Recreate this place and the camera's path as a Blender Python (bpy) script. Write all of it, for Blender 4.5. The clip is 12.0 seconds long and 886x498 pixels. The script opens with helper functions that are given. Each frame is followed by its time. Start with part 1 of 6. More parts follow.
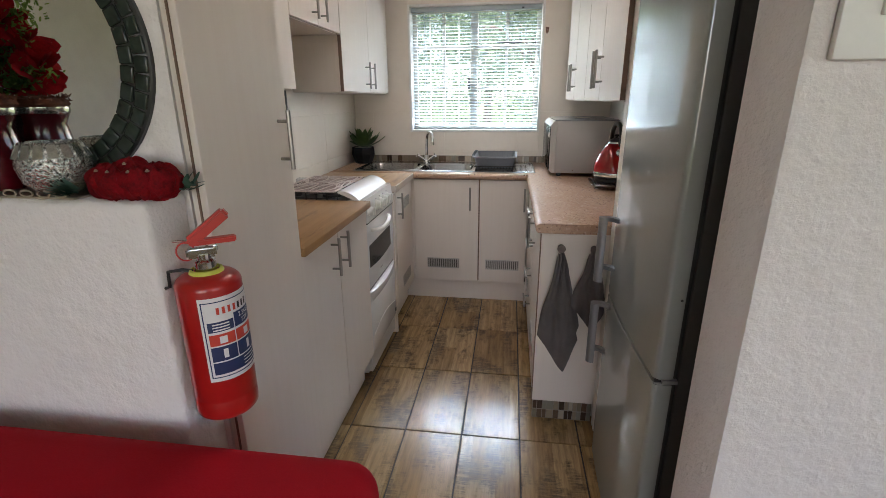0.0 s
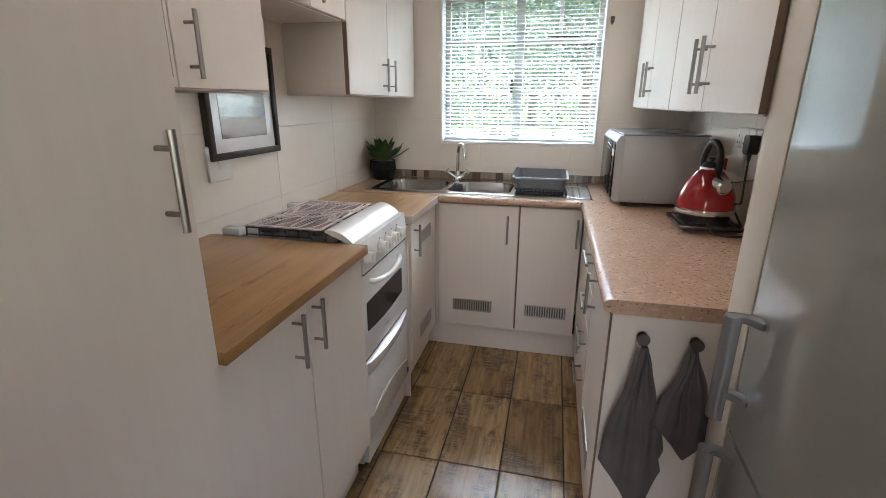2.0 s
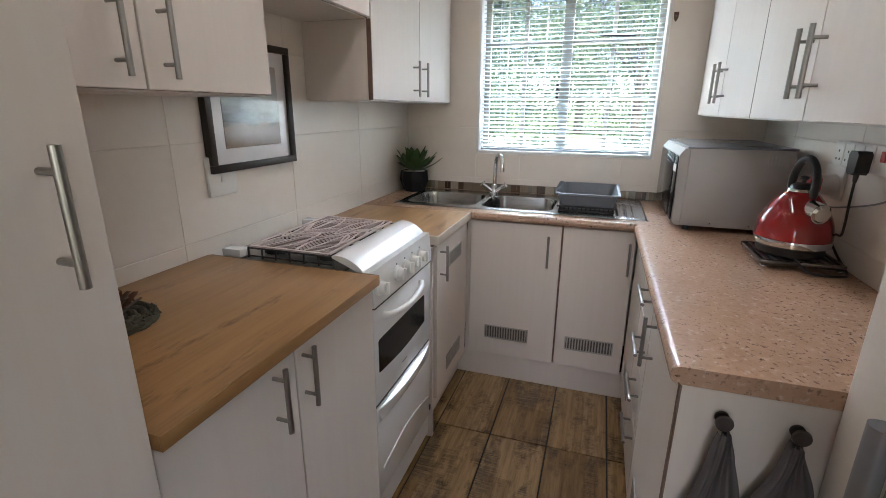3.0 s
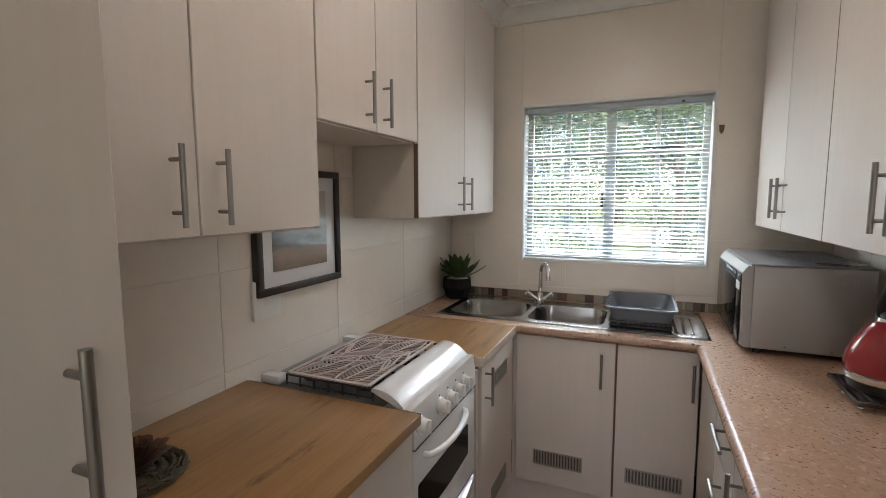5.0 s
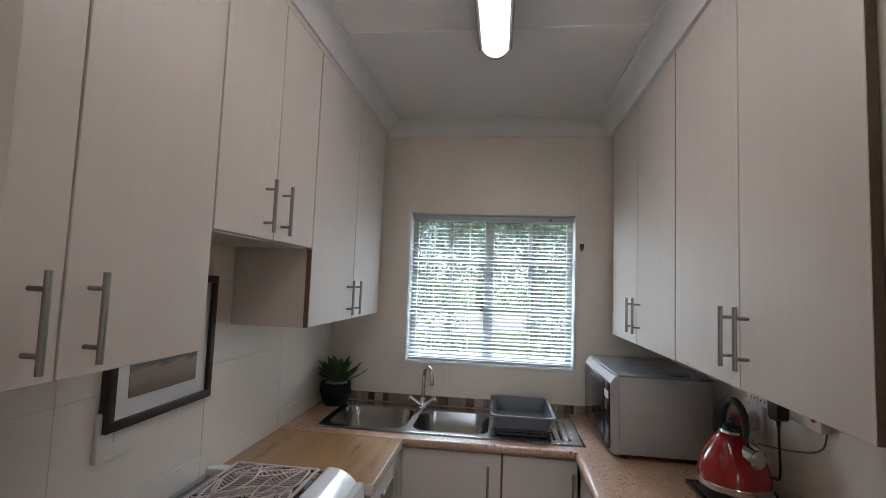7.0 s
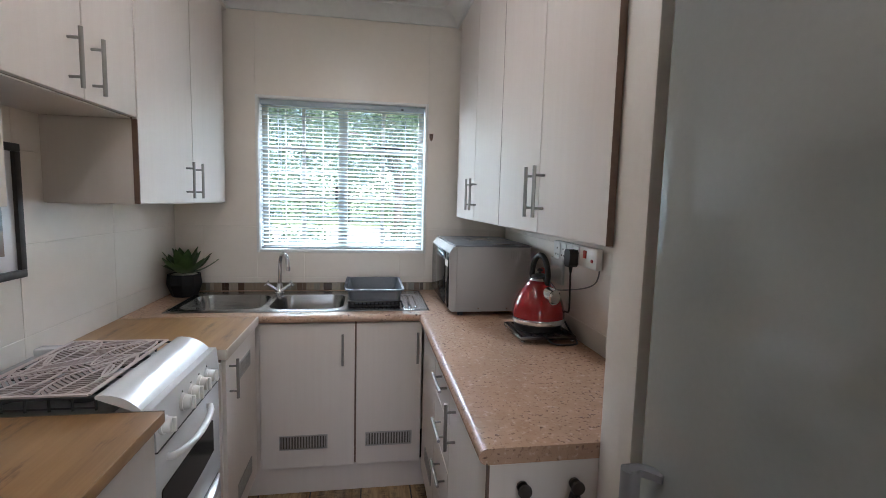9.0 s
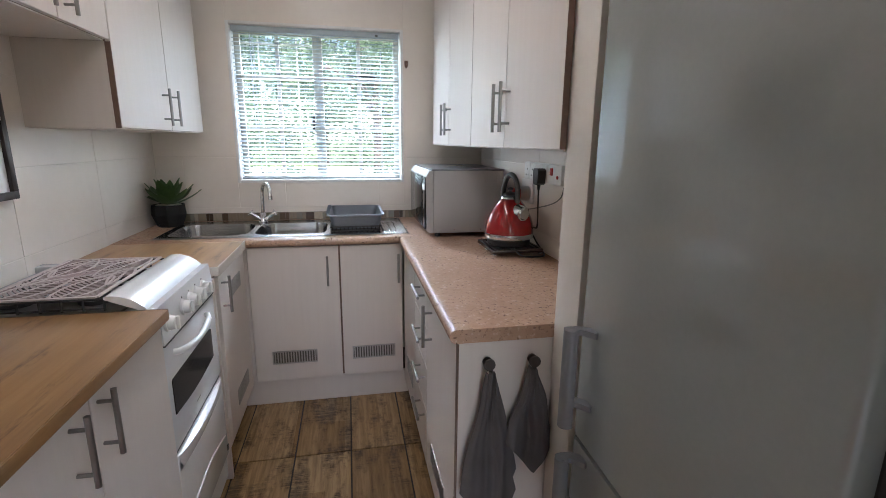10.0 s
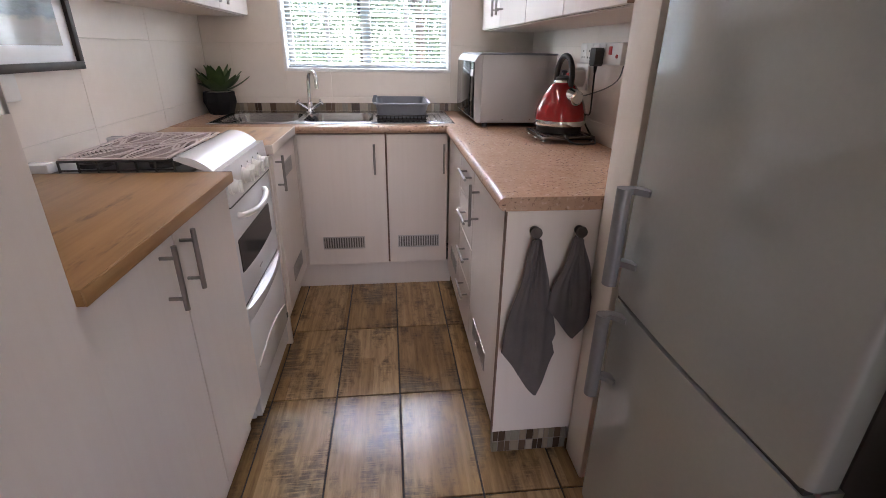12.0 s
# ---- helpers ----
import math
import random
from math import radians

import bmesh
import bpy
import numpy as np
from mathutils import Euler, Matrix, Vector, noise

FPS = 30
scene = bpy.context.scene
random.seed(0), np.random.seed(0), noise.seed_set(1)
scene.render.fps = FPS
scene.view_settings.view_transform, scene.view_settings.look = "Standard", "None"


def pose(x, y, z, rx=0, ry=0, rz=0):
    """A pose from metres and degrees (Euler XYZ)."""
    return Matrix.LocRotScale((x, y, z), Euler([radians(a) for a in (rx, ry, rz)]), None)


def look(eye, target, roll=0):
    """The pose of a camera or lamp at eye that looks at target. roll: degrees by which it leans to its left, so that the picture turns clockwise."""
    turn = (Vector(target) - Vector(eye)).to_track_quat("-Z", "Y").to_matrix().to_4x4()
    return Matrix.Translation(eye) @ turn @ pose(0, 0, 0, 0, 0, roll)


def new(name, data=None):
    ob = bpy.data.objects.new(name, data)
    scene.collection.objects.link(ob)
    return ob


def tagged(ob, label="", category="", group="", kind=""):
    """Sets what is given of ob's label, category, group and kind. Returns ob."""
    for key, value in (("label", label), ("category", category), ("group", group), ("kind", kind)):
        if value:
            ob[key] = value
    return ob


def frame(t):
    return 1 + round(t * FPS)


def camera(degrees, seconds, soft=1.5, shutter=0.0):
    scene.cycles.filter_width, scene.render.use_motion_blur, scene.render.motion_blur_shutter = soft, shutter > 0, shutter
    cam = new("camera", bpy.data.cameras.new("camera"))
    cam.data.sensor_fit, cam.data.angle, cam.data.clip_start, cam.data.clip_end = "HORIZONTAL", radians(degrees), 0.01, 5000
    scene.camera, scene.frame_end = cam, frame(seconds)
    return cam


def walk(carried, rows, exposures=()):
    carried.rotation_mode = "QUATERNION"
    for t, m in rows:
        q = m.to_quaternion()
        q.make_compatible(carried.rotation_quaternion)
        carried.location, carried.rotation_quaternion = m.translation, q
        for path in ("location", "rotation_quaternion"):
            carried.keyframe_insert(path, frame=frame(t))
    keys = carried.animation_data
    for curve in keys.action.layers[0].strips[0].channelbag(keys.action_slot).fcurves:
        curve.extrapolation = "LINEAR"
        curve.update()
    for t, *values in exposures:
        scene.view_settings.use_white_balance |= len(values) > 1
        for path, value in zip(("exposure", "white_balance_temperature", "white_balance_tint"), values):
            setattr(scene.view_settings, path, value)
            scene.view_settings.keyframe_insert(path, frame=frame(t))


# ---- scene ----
cam = camera(86.8, 12.0, soft=0.6)
PATH = [
    (0, (0.145, 0.144, 1.368), (-0.124, 2.03, 0.758), -0.4),
    (0.5, (0.158, 0.325, 1.377), (-0.158, 2.199, 0.754), -0.2),
    (1, (0.186, 0.479, 1.377), (-0.197, 2.341, 0.755), -0.3),
    (1.5, (0.162, 0.62, 1.368), (-0.251, 2.479, 0.757), 0.1),
    (2, (0.101, 0.78, 1.381), (-0.329, 2.64, 0.783), 0.2),
    (2.5, (0.074, 0.922, 1.379), (-0.424, 2.765, 0.782), 0.4),
    (3, (0.083, 1.04, 1.38), (-0.516, 2.86, 0.806), 0.4),
    (3.2, (0.086, 1.07, 1.383), (-0.557, 2.883, 0.832), 0.1),
    (4.8, (0.041, 1.123, 1.472), (-0.743, 2.945, 1.211), -0.2),
    (5, (0.041, 1.113, 1.484), (-0.745, 2.94, 1.274), -0.2),
    (5.5, (0.034, 1.101, 1.507), (-0.712, 2.954, 1.41), 0.7),
    (6, (0.034, 1.097, 1.534), (-0.608, 2.991, 1.535), 1.8),
    (6.5, (-0.02, 1.104, 1.572), (-0.483, 3.048, 1.668), 2.4),
    (7, (-0.077, 1.106, 1.589), (-0.325, 3.085, 1.738), 2.2),
    (7.2, (-0.079, 1.104, 1.589), (-0.249, 3.091, 1.738), 2.2),
    (8.8, (-0.002, 1.016, 1.468), (0.291, 2.989, 1.325), 1.8),
    (9, (0.005, 0.991, 1.449), (0.322, 2.955, 1.245), 1.5),
    (9.5, (0.008, 0.927, 1.416), (0.37, 2.865, 1.082), 1.0),
    (10, (0.013, 0.853, 1.374), (0.397, 2.764, 0.929), 0.6),
    (10.5, (0.01, 0.814, 1.328), (0.382, 2.697, 0.769), 0.4),
    (11, (0.001, 0.806, 1.282), (0.335, 2.663, 0.621), 0.5),
    (11.5, (-0.008, 0.801, 1.264), (0.265, 2.64, 0.527), 0.6),
    (12, (-0.025, 0.797, 1.257), (0.185, 2.625, 0.472), 0.8),
]

EXPOSURES = [(0, 2.18, 6500, 14), (2, 2.32, 6400, 14), (3.2, 2.1, 6250, 15), (5, 1.8, 6700, 16), (6, 1.65, 6650, 18), (7.2, 1.33, 6150, 16), (9, 1.95, 5950, 14), (10.5, 2.31, 6050, 18), (12, 2.39, 6400, 25)]
walk(cam, [(t, look(eye, target, roll)) for t, eye, target, roll in PATH], EXPOSURES)

# ---- light ----
world = bpy.data.worlds.new("world")
scene.world = world
world.use_nodes = True
sky = world.node_tree.nodes.new("ShaderNodeTexSky")
sky.sky_type, sky.sun_disc = "NISHITA", False
sky.sun_elevation, sky.sun_rotation = radians(46), radians(159)
background = world.node_tree.nodes["Background"]
background.inputs["Strength"].default_value = 0.11
world.node_tree.links.new(sky.outputs["Color"], background.inputs["Color"])


def lamp(name, kind, energy, color, m, size=1.0, size_y=1.0):
    data = bpy.data.lights.new(name, kind)
    data.energy, data.color = energy, color
    if kind == "AREA":
        data.shape, data.size, data.size_y = "RECTANGLE", size, size_y
    else:
        data.angle = radians(0.5)
    ob = new(name, data)
    ob.matrix_world = m
    return ob


lamp("sun", "SUN", 4.0, (1.0, 0.95, 0.87), look((3, -2, 9), (0, 6, 0)))
# area lamps for the sky's light at the kitchen window, above and both sides
lamp("window_skylight", "AREA", 185.0, (0.76, 0.9, 1.0), look((-0.14, 6.0, 3.7), (-0.14, 3.9, 1.55)), 2.6, 2.0)
lamp("window_skylight_west", "AREA", 30.0, (0.84, 0.97, 0.97), look((-2.5, 5.9, 1.9), (-0.14, 3.9, 1.55)), 1.6, 1.4)
lamp("window_skylight_east", "AREA", 10.0, (0.84, 0.97, 0.97), look((2.2, 5.9, 1.9), (-0.14, 3.9, 1.55)), 1.6, 1.4)
# added fill lamps at unseen lounge openings, to the east and south
lamp("lounge_fill_east", "AREA", 0.2, (1.0, 0.95, 0.95), look((2.33, -1.3, 1.55), (-0.6, 0.2, 1.1)), 2.0, 1.3)
lamp("lounge_fill_south", "AREA", 11.0, (0.99, 0.91, 1.0), look((0.3, -6.2, 1.6), (0.3, 1.0, 1.1)), 3.0, 1.9)

# ---- materials ----


def nodes_of(name):
    m = bpy.data.materials.new(name)
    m.use_nodes = True
    return m, m.node_tree.nodes, m.node_tree.links, m.node_tree.nodes["Principled BSDF"]


def coords(nodes, links, scale, vary=False):
    tc = nodes.new("ShaderNodeTexCoord")
    mp = nodes.new("ShaderNodeMapping")
    mp.inputs["Scale"].default_value = scale
    links.new(tc.outputs["Object"], mp.inputs["Vector"])
    if vary:
        info = nodes.new("ShaderNodeObjectInfo")
        mul = nodes.new("ShaderNodeVectorMath")
        mul.operation = "SCALE"
        mul.inputs[0].default_value = (37.0, 91.0, 53.0)
        links.new(info.outputs["Random"], mul.inputs["Scale"])
        links.new(mul.outputs[0], mp.inputs["Location"])
    return mp.outputs["Vector"]


def noise_tex(nodes, links, vec, scale=1.0, detail=4.0, rough=0.55):
    n = nodes.new("ShaderNodeTexNoise")
    n.inputs["Scale"].default_value, n.inputs["Detail"].default_value, n.inputs["Roughness"].default_value = scale, detail, rough
    links.new(vec, n.inputs["Vector"])
    return n.outputs["Fac"]


def ramp(nodes, links, fac, stops):
    r = nodes.new("ShaderNodeValToRGB")
    e = r.color_ramp.elements
    while len(e) < len(stops):
        e.new(0.5)
    for k, (pos, col) in enumerate(stops):
        e[k].position, e[k].color = pos, (*col, 1)
    links.new(fac, r.inputs["Fac"])
    return r.outputs["Color"]


def mixc(nodes, links, fac, a, b, mode="MIX"):
    m = nodes.new("ShaderNodeMix")
    m.data_type, m.blend_type = "RGBA", mode
    for sock, val in ((m.inputs[0], fac), (m.inputs[6], a), (m.inputs[7], b)):
        if isinstance(val, (int, float)):
            sock.default_value = val
        elif isinstance(val, tuple):
            sock.default_value = (*val, 1)
        else:
            links.new(val, sock)
    return m.outputs[2]


def bumped(nodes, links, bsdf, height, strength, distance=0.002):
    b = nodes.new("ShaderNodeBump")
    b.inputs["Strength"].default_value, b.inputs["Distance"].default_value = strength, distance
    links.new(height, b.inputs["Height"])
    links.new(b.outputs["Normal"], bsdf.inputs["Normal"])


def mat(name, a, b=None, scale=(6, 6, 6), rough=0.5, metal=0.0, bump=0.0, fine=90.0, coat=0.0, vary=False, dist=0.002, sheen=0.0, spec=0.5):
    """A surface with a broad two-tone variation, fine grain, uneven gloss and relief."""
    m, nodes, links, bsdf = nodes_of(name)
    b = b or tuple(c * 0.86 for c in a)
    vec = coords(nodes, links, scale, vary)
    broad = noise_tex(nodes, links, vec, 1.0, 5)
    fine_n = noise_tex(nodes, links, coords(nodes, links, (fine, fine, fine), vary), 1.0, 3)
    both = mixc(nodes, links, 0.35, broad, fine_n)
    links.new(ramp(nodes, links, both, [(0.32, b), (0.68, a)]), bsdf.inputs["Base Color"])
    mr = nodes.new("ShaderNodeMapRange")
    mr.inputs["To Min"].default_value, mr.inputs["To Max"].default_value = rough * 0.82, min(1, rough * 1.18)
    links.new(broad, mr.inputs["Value"])
    links.new(mr.outputs[0], bsdf.inputs["Roughness"])
    bsdf.inputs["Metallic"].default_value = metal
    bsdf.inputs["Coat Weight"].default_value = coat
    bsdf.inputs["Coat Roughness"].default_value = 0.02
    bsdf.inputs["Sheen Weight"].default_value = sheen
    bsdf.inputs["Specular IOR Level"].default_value = spec
    if bump:
        bumped(nodes, links, bsdf, fine_n, bump, dist)
    return m


def laminate_mat(name, a, b, c):
    """Wood-effect cabinet laminate, grain running up the door."""
    m, nodes, links, bsdf = nodes_of(name)
    g1 = noise_tex(nodes, links, coords(nodes, links, (38, 38, 1.6), True), 1.0, 6, 0.6)
    g2 = noise_tex(nodes, links, coords(nodes, links, (150, 150, 9), True), 1.0, 4)
    g3 = noise_tex(nodes, links, coords(nodes, links, (3, 3, 1.2), True), 1.0, 3)
    col = ramp(nodes, links, mixc(nodes, links, 0.2, g1, g2), [(0.3, b), (0.55, a), (0.8, c)])
    col = mixc(nodes, links, 0.25, col, ramp(nodes, links, g3, [(0.35, b), (0.65, c)]))
    links.new(col, bsdf.inputs["Base Color"])
    bsdf.inputs["Roughness"].default_value = 0.42
    bumped(nodes, links, bsdf, g2, 0.12, 0.0006)
    return m


def oak_mat():
    m, nodes, links, bsdf = nodes_of("oak worktop laminate")
    g1 = noise_tex(nodes, links, coords(nodes, links, (16, 1.5, 16)), 1.0, 7, 0.6)
    g2 = noise_tex(nodes, links, coords(nodes, links, (110, 5, 110)), 1.0, 4)
    knots = noise_tex(nodes, links, coords(nodes, links, (13, 2.6, 13)), 1.0, 6, 0.7)
    col = ramp(nodes, links, mixc(nodes, links, 0.35, g1, g2), [(0.25, (0.21, 0.105, 0.036)), (0.5, (0.32, 0.172, 0.066)), (0.75, (0.4, 0.23, 0.1))])
    mask = ramp(nodes, links, knots, [(0.6, (0, 0, 0)), (0.72, (1, 1, 1))])
    col = mixc(nodes, links, mask, col, (0.1, 0.045, 0.022))
    links.new(col, bsdf.inputs["Base Color"])
    bsdf.inputs["Roughness"].default_value = 0.38
    bumped(nodes, links, bsdf, g2, 0.15, 0.0006)
    return m


def speckle_mat():
    m, nodes, links, bsdf = nodes_of("speckled stone-effect laminate")
    base = ramp(nodes, links, noise_tex(nodes, links, coords(nodes, links, (14, 14, 14)), 1.0, 6, 0.7), [(0.3, (0.43, 0.265, 0.17)), (0.7, (0.53, 0.345, 0.24))])
    grit = noise_tex(nodes, links, coords(nodes, links, (78, 78, 78)), 1.0, 3, 0.65)
    dark = ramp(nodes, links, grit, [(0.572, (0, 0, 0)), (0.64, (0.9, 0.9, 0.9))])
    patch = ramp(nodes, links, noise_tex(nodes, links, coords(nodes, links, (7, 7, 7)), 1.0, 3), [(0.4, (0.3, 0.3, 0.3)), (0.58, (1, 1, 1))])
    light = ramp(nodes, links, noise_tex(nodes, links, coords(nodes, links, (70, 70, 70)), 1.0, 3), [(0.58, (0, 0, 0)), (0.7, (0.75, 0.75, 0.75))])
    col = mixc(nodes, links, light, base, (0.64, 0.47, 0.37))
    col = mixc(nodes, links, mixc(nodes, links, 1.0, dark, patch, "MULTIPLY"), col, (0.11, 0.06, 0.045))
    links.new(col, bsdf.inputs["Base Color"])
    bsdf.inputs["Roughness"].default_value = 0.27
    bumped(nodes, links, bsdf, grit, 0.06, 0.0005)
    return m


def floor_tile_mat():
    """Glazed wood-effect tile: three board widths in each tile, saw marks and dark scrapes."""
    m, nodes, links, bsdf = nodes_of("wood-effect floor tile")
    tc = nodes.new("ShaderNodeTexCoord")
    sep = nodes.new("ShaderNodeSeparateXYZ")
    links.new(tc.outputs["Object"], sep.inputs[0])
    info = nodes.new("ShaderNodeObjectInfo")

    def calc(op, a, b):
        n = nodes.new("ShaderNodeMath")
        n.operation = op
        for sock, val in zip(n.inputs, (a, b)):
            if isinstance(val, (int, float)):
                sock.default_value = val
            else:
                links.new(val, sock)
        return n.outputs[0]
    strip = calc("FLOOR", calc("ADD", calc("MULTIPLY", sep.outputs["X"], 10.0), calc("MULTIPLY", info.outputs["Random"], 9.0)), 0.0)
    length = calc("FLOOR", calc("ADD", calc("MULTIPLY", sep.outputs["Y"], 0.02), calc("MULTIPLY", strip, 0.37)), 0.0)
    ident = nodes.new("ShaderNodeCombineXYZ")
    links.new(strip, ident.inputs[0])
    links.new(length, ident.inputs[1])
    links.new(info.outputs["Random"], ident.inputs[2])
    wn = nodes.new("ShaderNodeTexWhiteNoise")
    links.new(ident.outputs[0], wn.inputs["Vector"])
    tone = ramp(nodes, links, wn.outputs["Value"], [(0.0, (0.23, 0.14, 0.06)), (0.4, (0.33, 0.212, 0.1)), (0.75, (0.41, 0.28, 0.145)), (1.0, (0.27, 0.17, 0.082))])
    g1 = noise_tex(nodes, links, coords(nodes, links, (60, 4.5, 10), True), 1.0, 7, 0.65)
    g2 = noise_tex(nodes, links, coords(nodes, links, (9, 4, 10), True), 1.0, 6, 0.68)
    saw = noise_tex(nodes, links, coords(nodes, links, (12, 190, 10), True), 1.0, 3, 0.6)
    col = mixc(nodes, links, 0.85, tone, ramp(nodes, links, g1, [(0.3, (0.5, 0.47, 0.44)), (0.62, (1.12, 1.1, 1.05))]), "MULTIPLY")
    scrape = mixc(nodes, links, 1.0, ramp(nodes, links, g2, [(0.48, (0, 0, 0)), (0.61, (0.95, 0.95, 0.95))]), ramp(nodes, links, saw, [(0.36, (0.15, 0.15, 0.15)), (0.54, (1, 1, 1))]), "MULTIPLY")
    col = mixc(nodes, links, scrape, col, (0.075, 0.052, 0.032))
    pale = ramp(nodes, links, noise_tex(nodes, links, coords(nodes, links, (9, 3, 8), True), 1.0, 5, 0.6), [(0.55, (0, 0, 0)), (0.74, (0.3, 0.3, 0.3))])
    col = mixc(nodes, links, pale, col, (0.4, 0.31, 0.2))
    links.new(col, bsdf.inputs["Base Color"])
    mr = nodes.new("ShaderNodeMapRange")
    mr.inputs["To Min"].default_value, mr.inputs["To Max"].default_value = 0.14, 0.25
    links.new(g2, mr.inputs["Value"])
    links.new(mr.outputs[0], bsdf.inputs["Roughness"])
    bumped(nodes, links, bsdf, mixc(nodes, links, 0.5, g1, saw), 0.07, 0.0006)
    return m


def mosaic_mat():
    m, nodes, links, bsdf = nodes_of("mosaic tile")
    info = nodes.new("ShaderNodeObjectInfo")
    r = nodes.new("ShaderNodeValToRGB")
    r.color_ramp.interpolation = "CONSTANT"
    tones = [(0.0, (0.3, 0.24, 0.17)), (0.22, (0.07, 0.045, 0.03)), (0.38, (0.22, 0.19, 0.13)), (0.55, (0.42, 0.36, 0.28)), (0.72, (0.13, 0.085, 0.055)), (0.86, (0.26, 0.24, 0.19))]
    e = r.color_ramp.elements
    while len(e) < len(tones):
        e.new(0.5)
    for k, (p, c) in enumerate(tones):
        e[k].position, e[k].color = p, (*c, 1)
    links.new(info.outputs["Random"], r.inputs["Fac"])
    n = noise_tex(nodes, links, coords(nodes, links, (90, 90, 25), True), 1.0, 3)
    links.new(mixc(nodes, links, 0.3, r.outputs["Color"], n, "MULTIPLY"), bsdf.inputs["Base Color"])
    bsdf.inputs["Roughness"].default_value = 0.25
    return m


def brushed_mat(name, col, rough, stretch):
    m, nodes, links, bsdf = nodes_of(name)
    n = noise_tex(nodes, links, coords(nodes, links, stretch), 1.0, 3)
    links.new(ramp(nodes, links, n, [(0.3, tuple(c * 0.82 for c in col)), (0.7, col)]), bsdf.inputs["Base Color"])
    mr = nodes.new("ShaderNodeMapRange")
    mr.inputs["To Min"].default_value, mr.inputs["To Max"].default_value = rough * 0.75, rough * 1.3
    links.new(n, mr.inputs["Value"])
    links.new(mr.outputs[0], bsdf.inputs["Roughness"])
    bsdf.inputs["Metallic"].default_value = 1.0
    return m


def plaster_mat(name, a, size, strength):
    """Bagged plaster under paint: trowelled lumps and fine pits."""
    m, nodes, links, bsdf = nodes_of(name)
    n1 = noise_tex(nodes, links, coords(nodes, links, (size, size, size)), 1.0, 5, 0.6)
    n2 = noise_tex(nodes, links, coords(nodes, links, (size * 5, size * 5, size * 5)), 1.0, 3)
    n3 = noise_tex(nodes, links, coords(nodes, links, (1.7, 1.7, 1.7)), 1.0, 3)
    links.new(ramp(nodes, links, n3, [(0.3, tuple(c * 0.93 for c in a)), (0.7, a)]), bsdf.inputs["Base Color"])
    bsdf.inputs["Roughness"].default_value = 0.75
    bumped(nodes, links, bsdf, mixc(nodes, links, 0.3, ramp(nodes, links, n1, [(0.35, (0, 0, 0)), (0.7, (1, 1, 1))]), n2), strength, 0.006)
    return m


def glass_mat():
    m, nodes, links, bsdf = nodes_of("clear window glass with a glare veil")
    bsdf.inputs["Base Color"].default_value = (0.97, 0.99, 0.98, 1)
    bsdf.inputs["Roughness"].default_value = 0.0
    bsdf.inputs["Transmission Weight"].default_value = 1.0
    bsdf.inputs["IOR"].default_value = 1.02
    # a weak translucent layer puts the window's glare into the pane as haze
    glare_veil = nodes.new("ShaderNodeBsdfTranslucent")
    glare_veil.inputs["Color"].default_value = (0.8, 0.86, 0.86, 1)
    both = nodes.new("ShaderNodeMixShader")
    both.inputs[0].default_value = 0.016
    links.new(bsdf.outputs[0], both.inputs[1])
    links.new(glare_veil.outputs[0], both.inputs[2])
    links.new(both.outputs[0], nodes["Material Output"].inputs["Surface"])
    return m


def leaf_mat(name, a, b):
    m, nodes, links, bsdf = nodes_of(name)
    geo = nodes.new("ShaderNodeNewGeometry")
    links.new(ramp(nodes, links, geo.outputs["Random Per Island"], [(0.0, a), (1.0, b)]), bsdf.inputs["Base Color"])
    bsdf.inputs["Roughness"].default_value = 0.45
    # light passes through the thin blade
    thin = nodes.new("ShaderNodeBsdfTranslucent")
    links.new(bsdf.inputs["Base Color"].links[0].from_socket, thin.inputs["Color"])
    both = nodes.new("ShaderNodeMixShader")
    both.inputs[0].default_value = 0.55
    links.new(bsdf.outputs[0], both.inputs[1])
    links.new(thin.outputs[0], both.inputs[2])
    links.new(both.outputs[0], nodes["Material Output"].inputs["Surface"])
    return m


def picture_mat():
    """A misty landscape print: pale sky, grey hills, brown foreground."""
    m, nodes, links, bsdf = nodes_of("landscape print")
    tc = nodes.new("ShaderNodeTexCoord")
    sep = nodes.new("ShaderNodeSeparateXYZ")
    links.new(tc.outputs["Object"], sep.inputs[0])
    n = noise_tex(nodes, links, coords(nodes, links, (9, 9, 30)), 1.0, 6, 0.6)
    add = nodes.new("ShaderNodeMath")
    add.operation = "MULTIPLY_ADD"
    add.inputs[1].default_value = 0.11
    links.new(n, add.inputs[0])
    links.new(sep.outputs["Z"], add.inputs[2])
    mr = nodes.new("ShaderNodeMapRange")
    mr.inputs["From Min"].default_value, mr.inputs["From Max"].default_value = 0.1, 0.4
    links.new(add.outputs[0], mr.inputs["Value"])
    links.new(ramp(nodes, links, mr.outputs[0], [(0.0, (0.2, 0.15, 0.12)), (0.3, (0.33, 0.28, 0.24)), (0.38, (0.12, 0.13, 0.14)), (0.5, (0.3, 0.34, 0.36)), (0.6, (0.5, 0.55, 0.58)), (1.0, (0.45, 0.4, 0.36))]), bsdf.inputs["Base Color"])
    bsdf.inputs["Roughness"].default_value = 0.12
    bsdf.inputs["Coat Weight"].default_value = 1.0
    bsdf.inputs["Coat Roughness"].default_value = 0.01
    return m


def glow_mat(name, col, strength):
    m, nodes, links, bsdf = nodes_of(name)
    bsdf.inputs["Base Color"].default_value = (0.85, 0.85, 0.82, 1)
    bsdf.inputs["Emission Color"].default_value = (*col, 1)
    bsdf.inputs["Emission Strength"].default_value = strength
    bsdf.inputs["Roughness"].default_value = 0.4
    return m


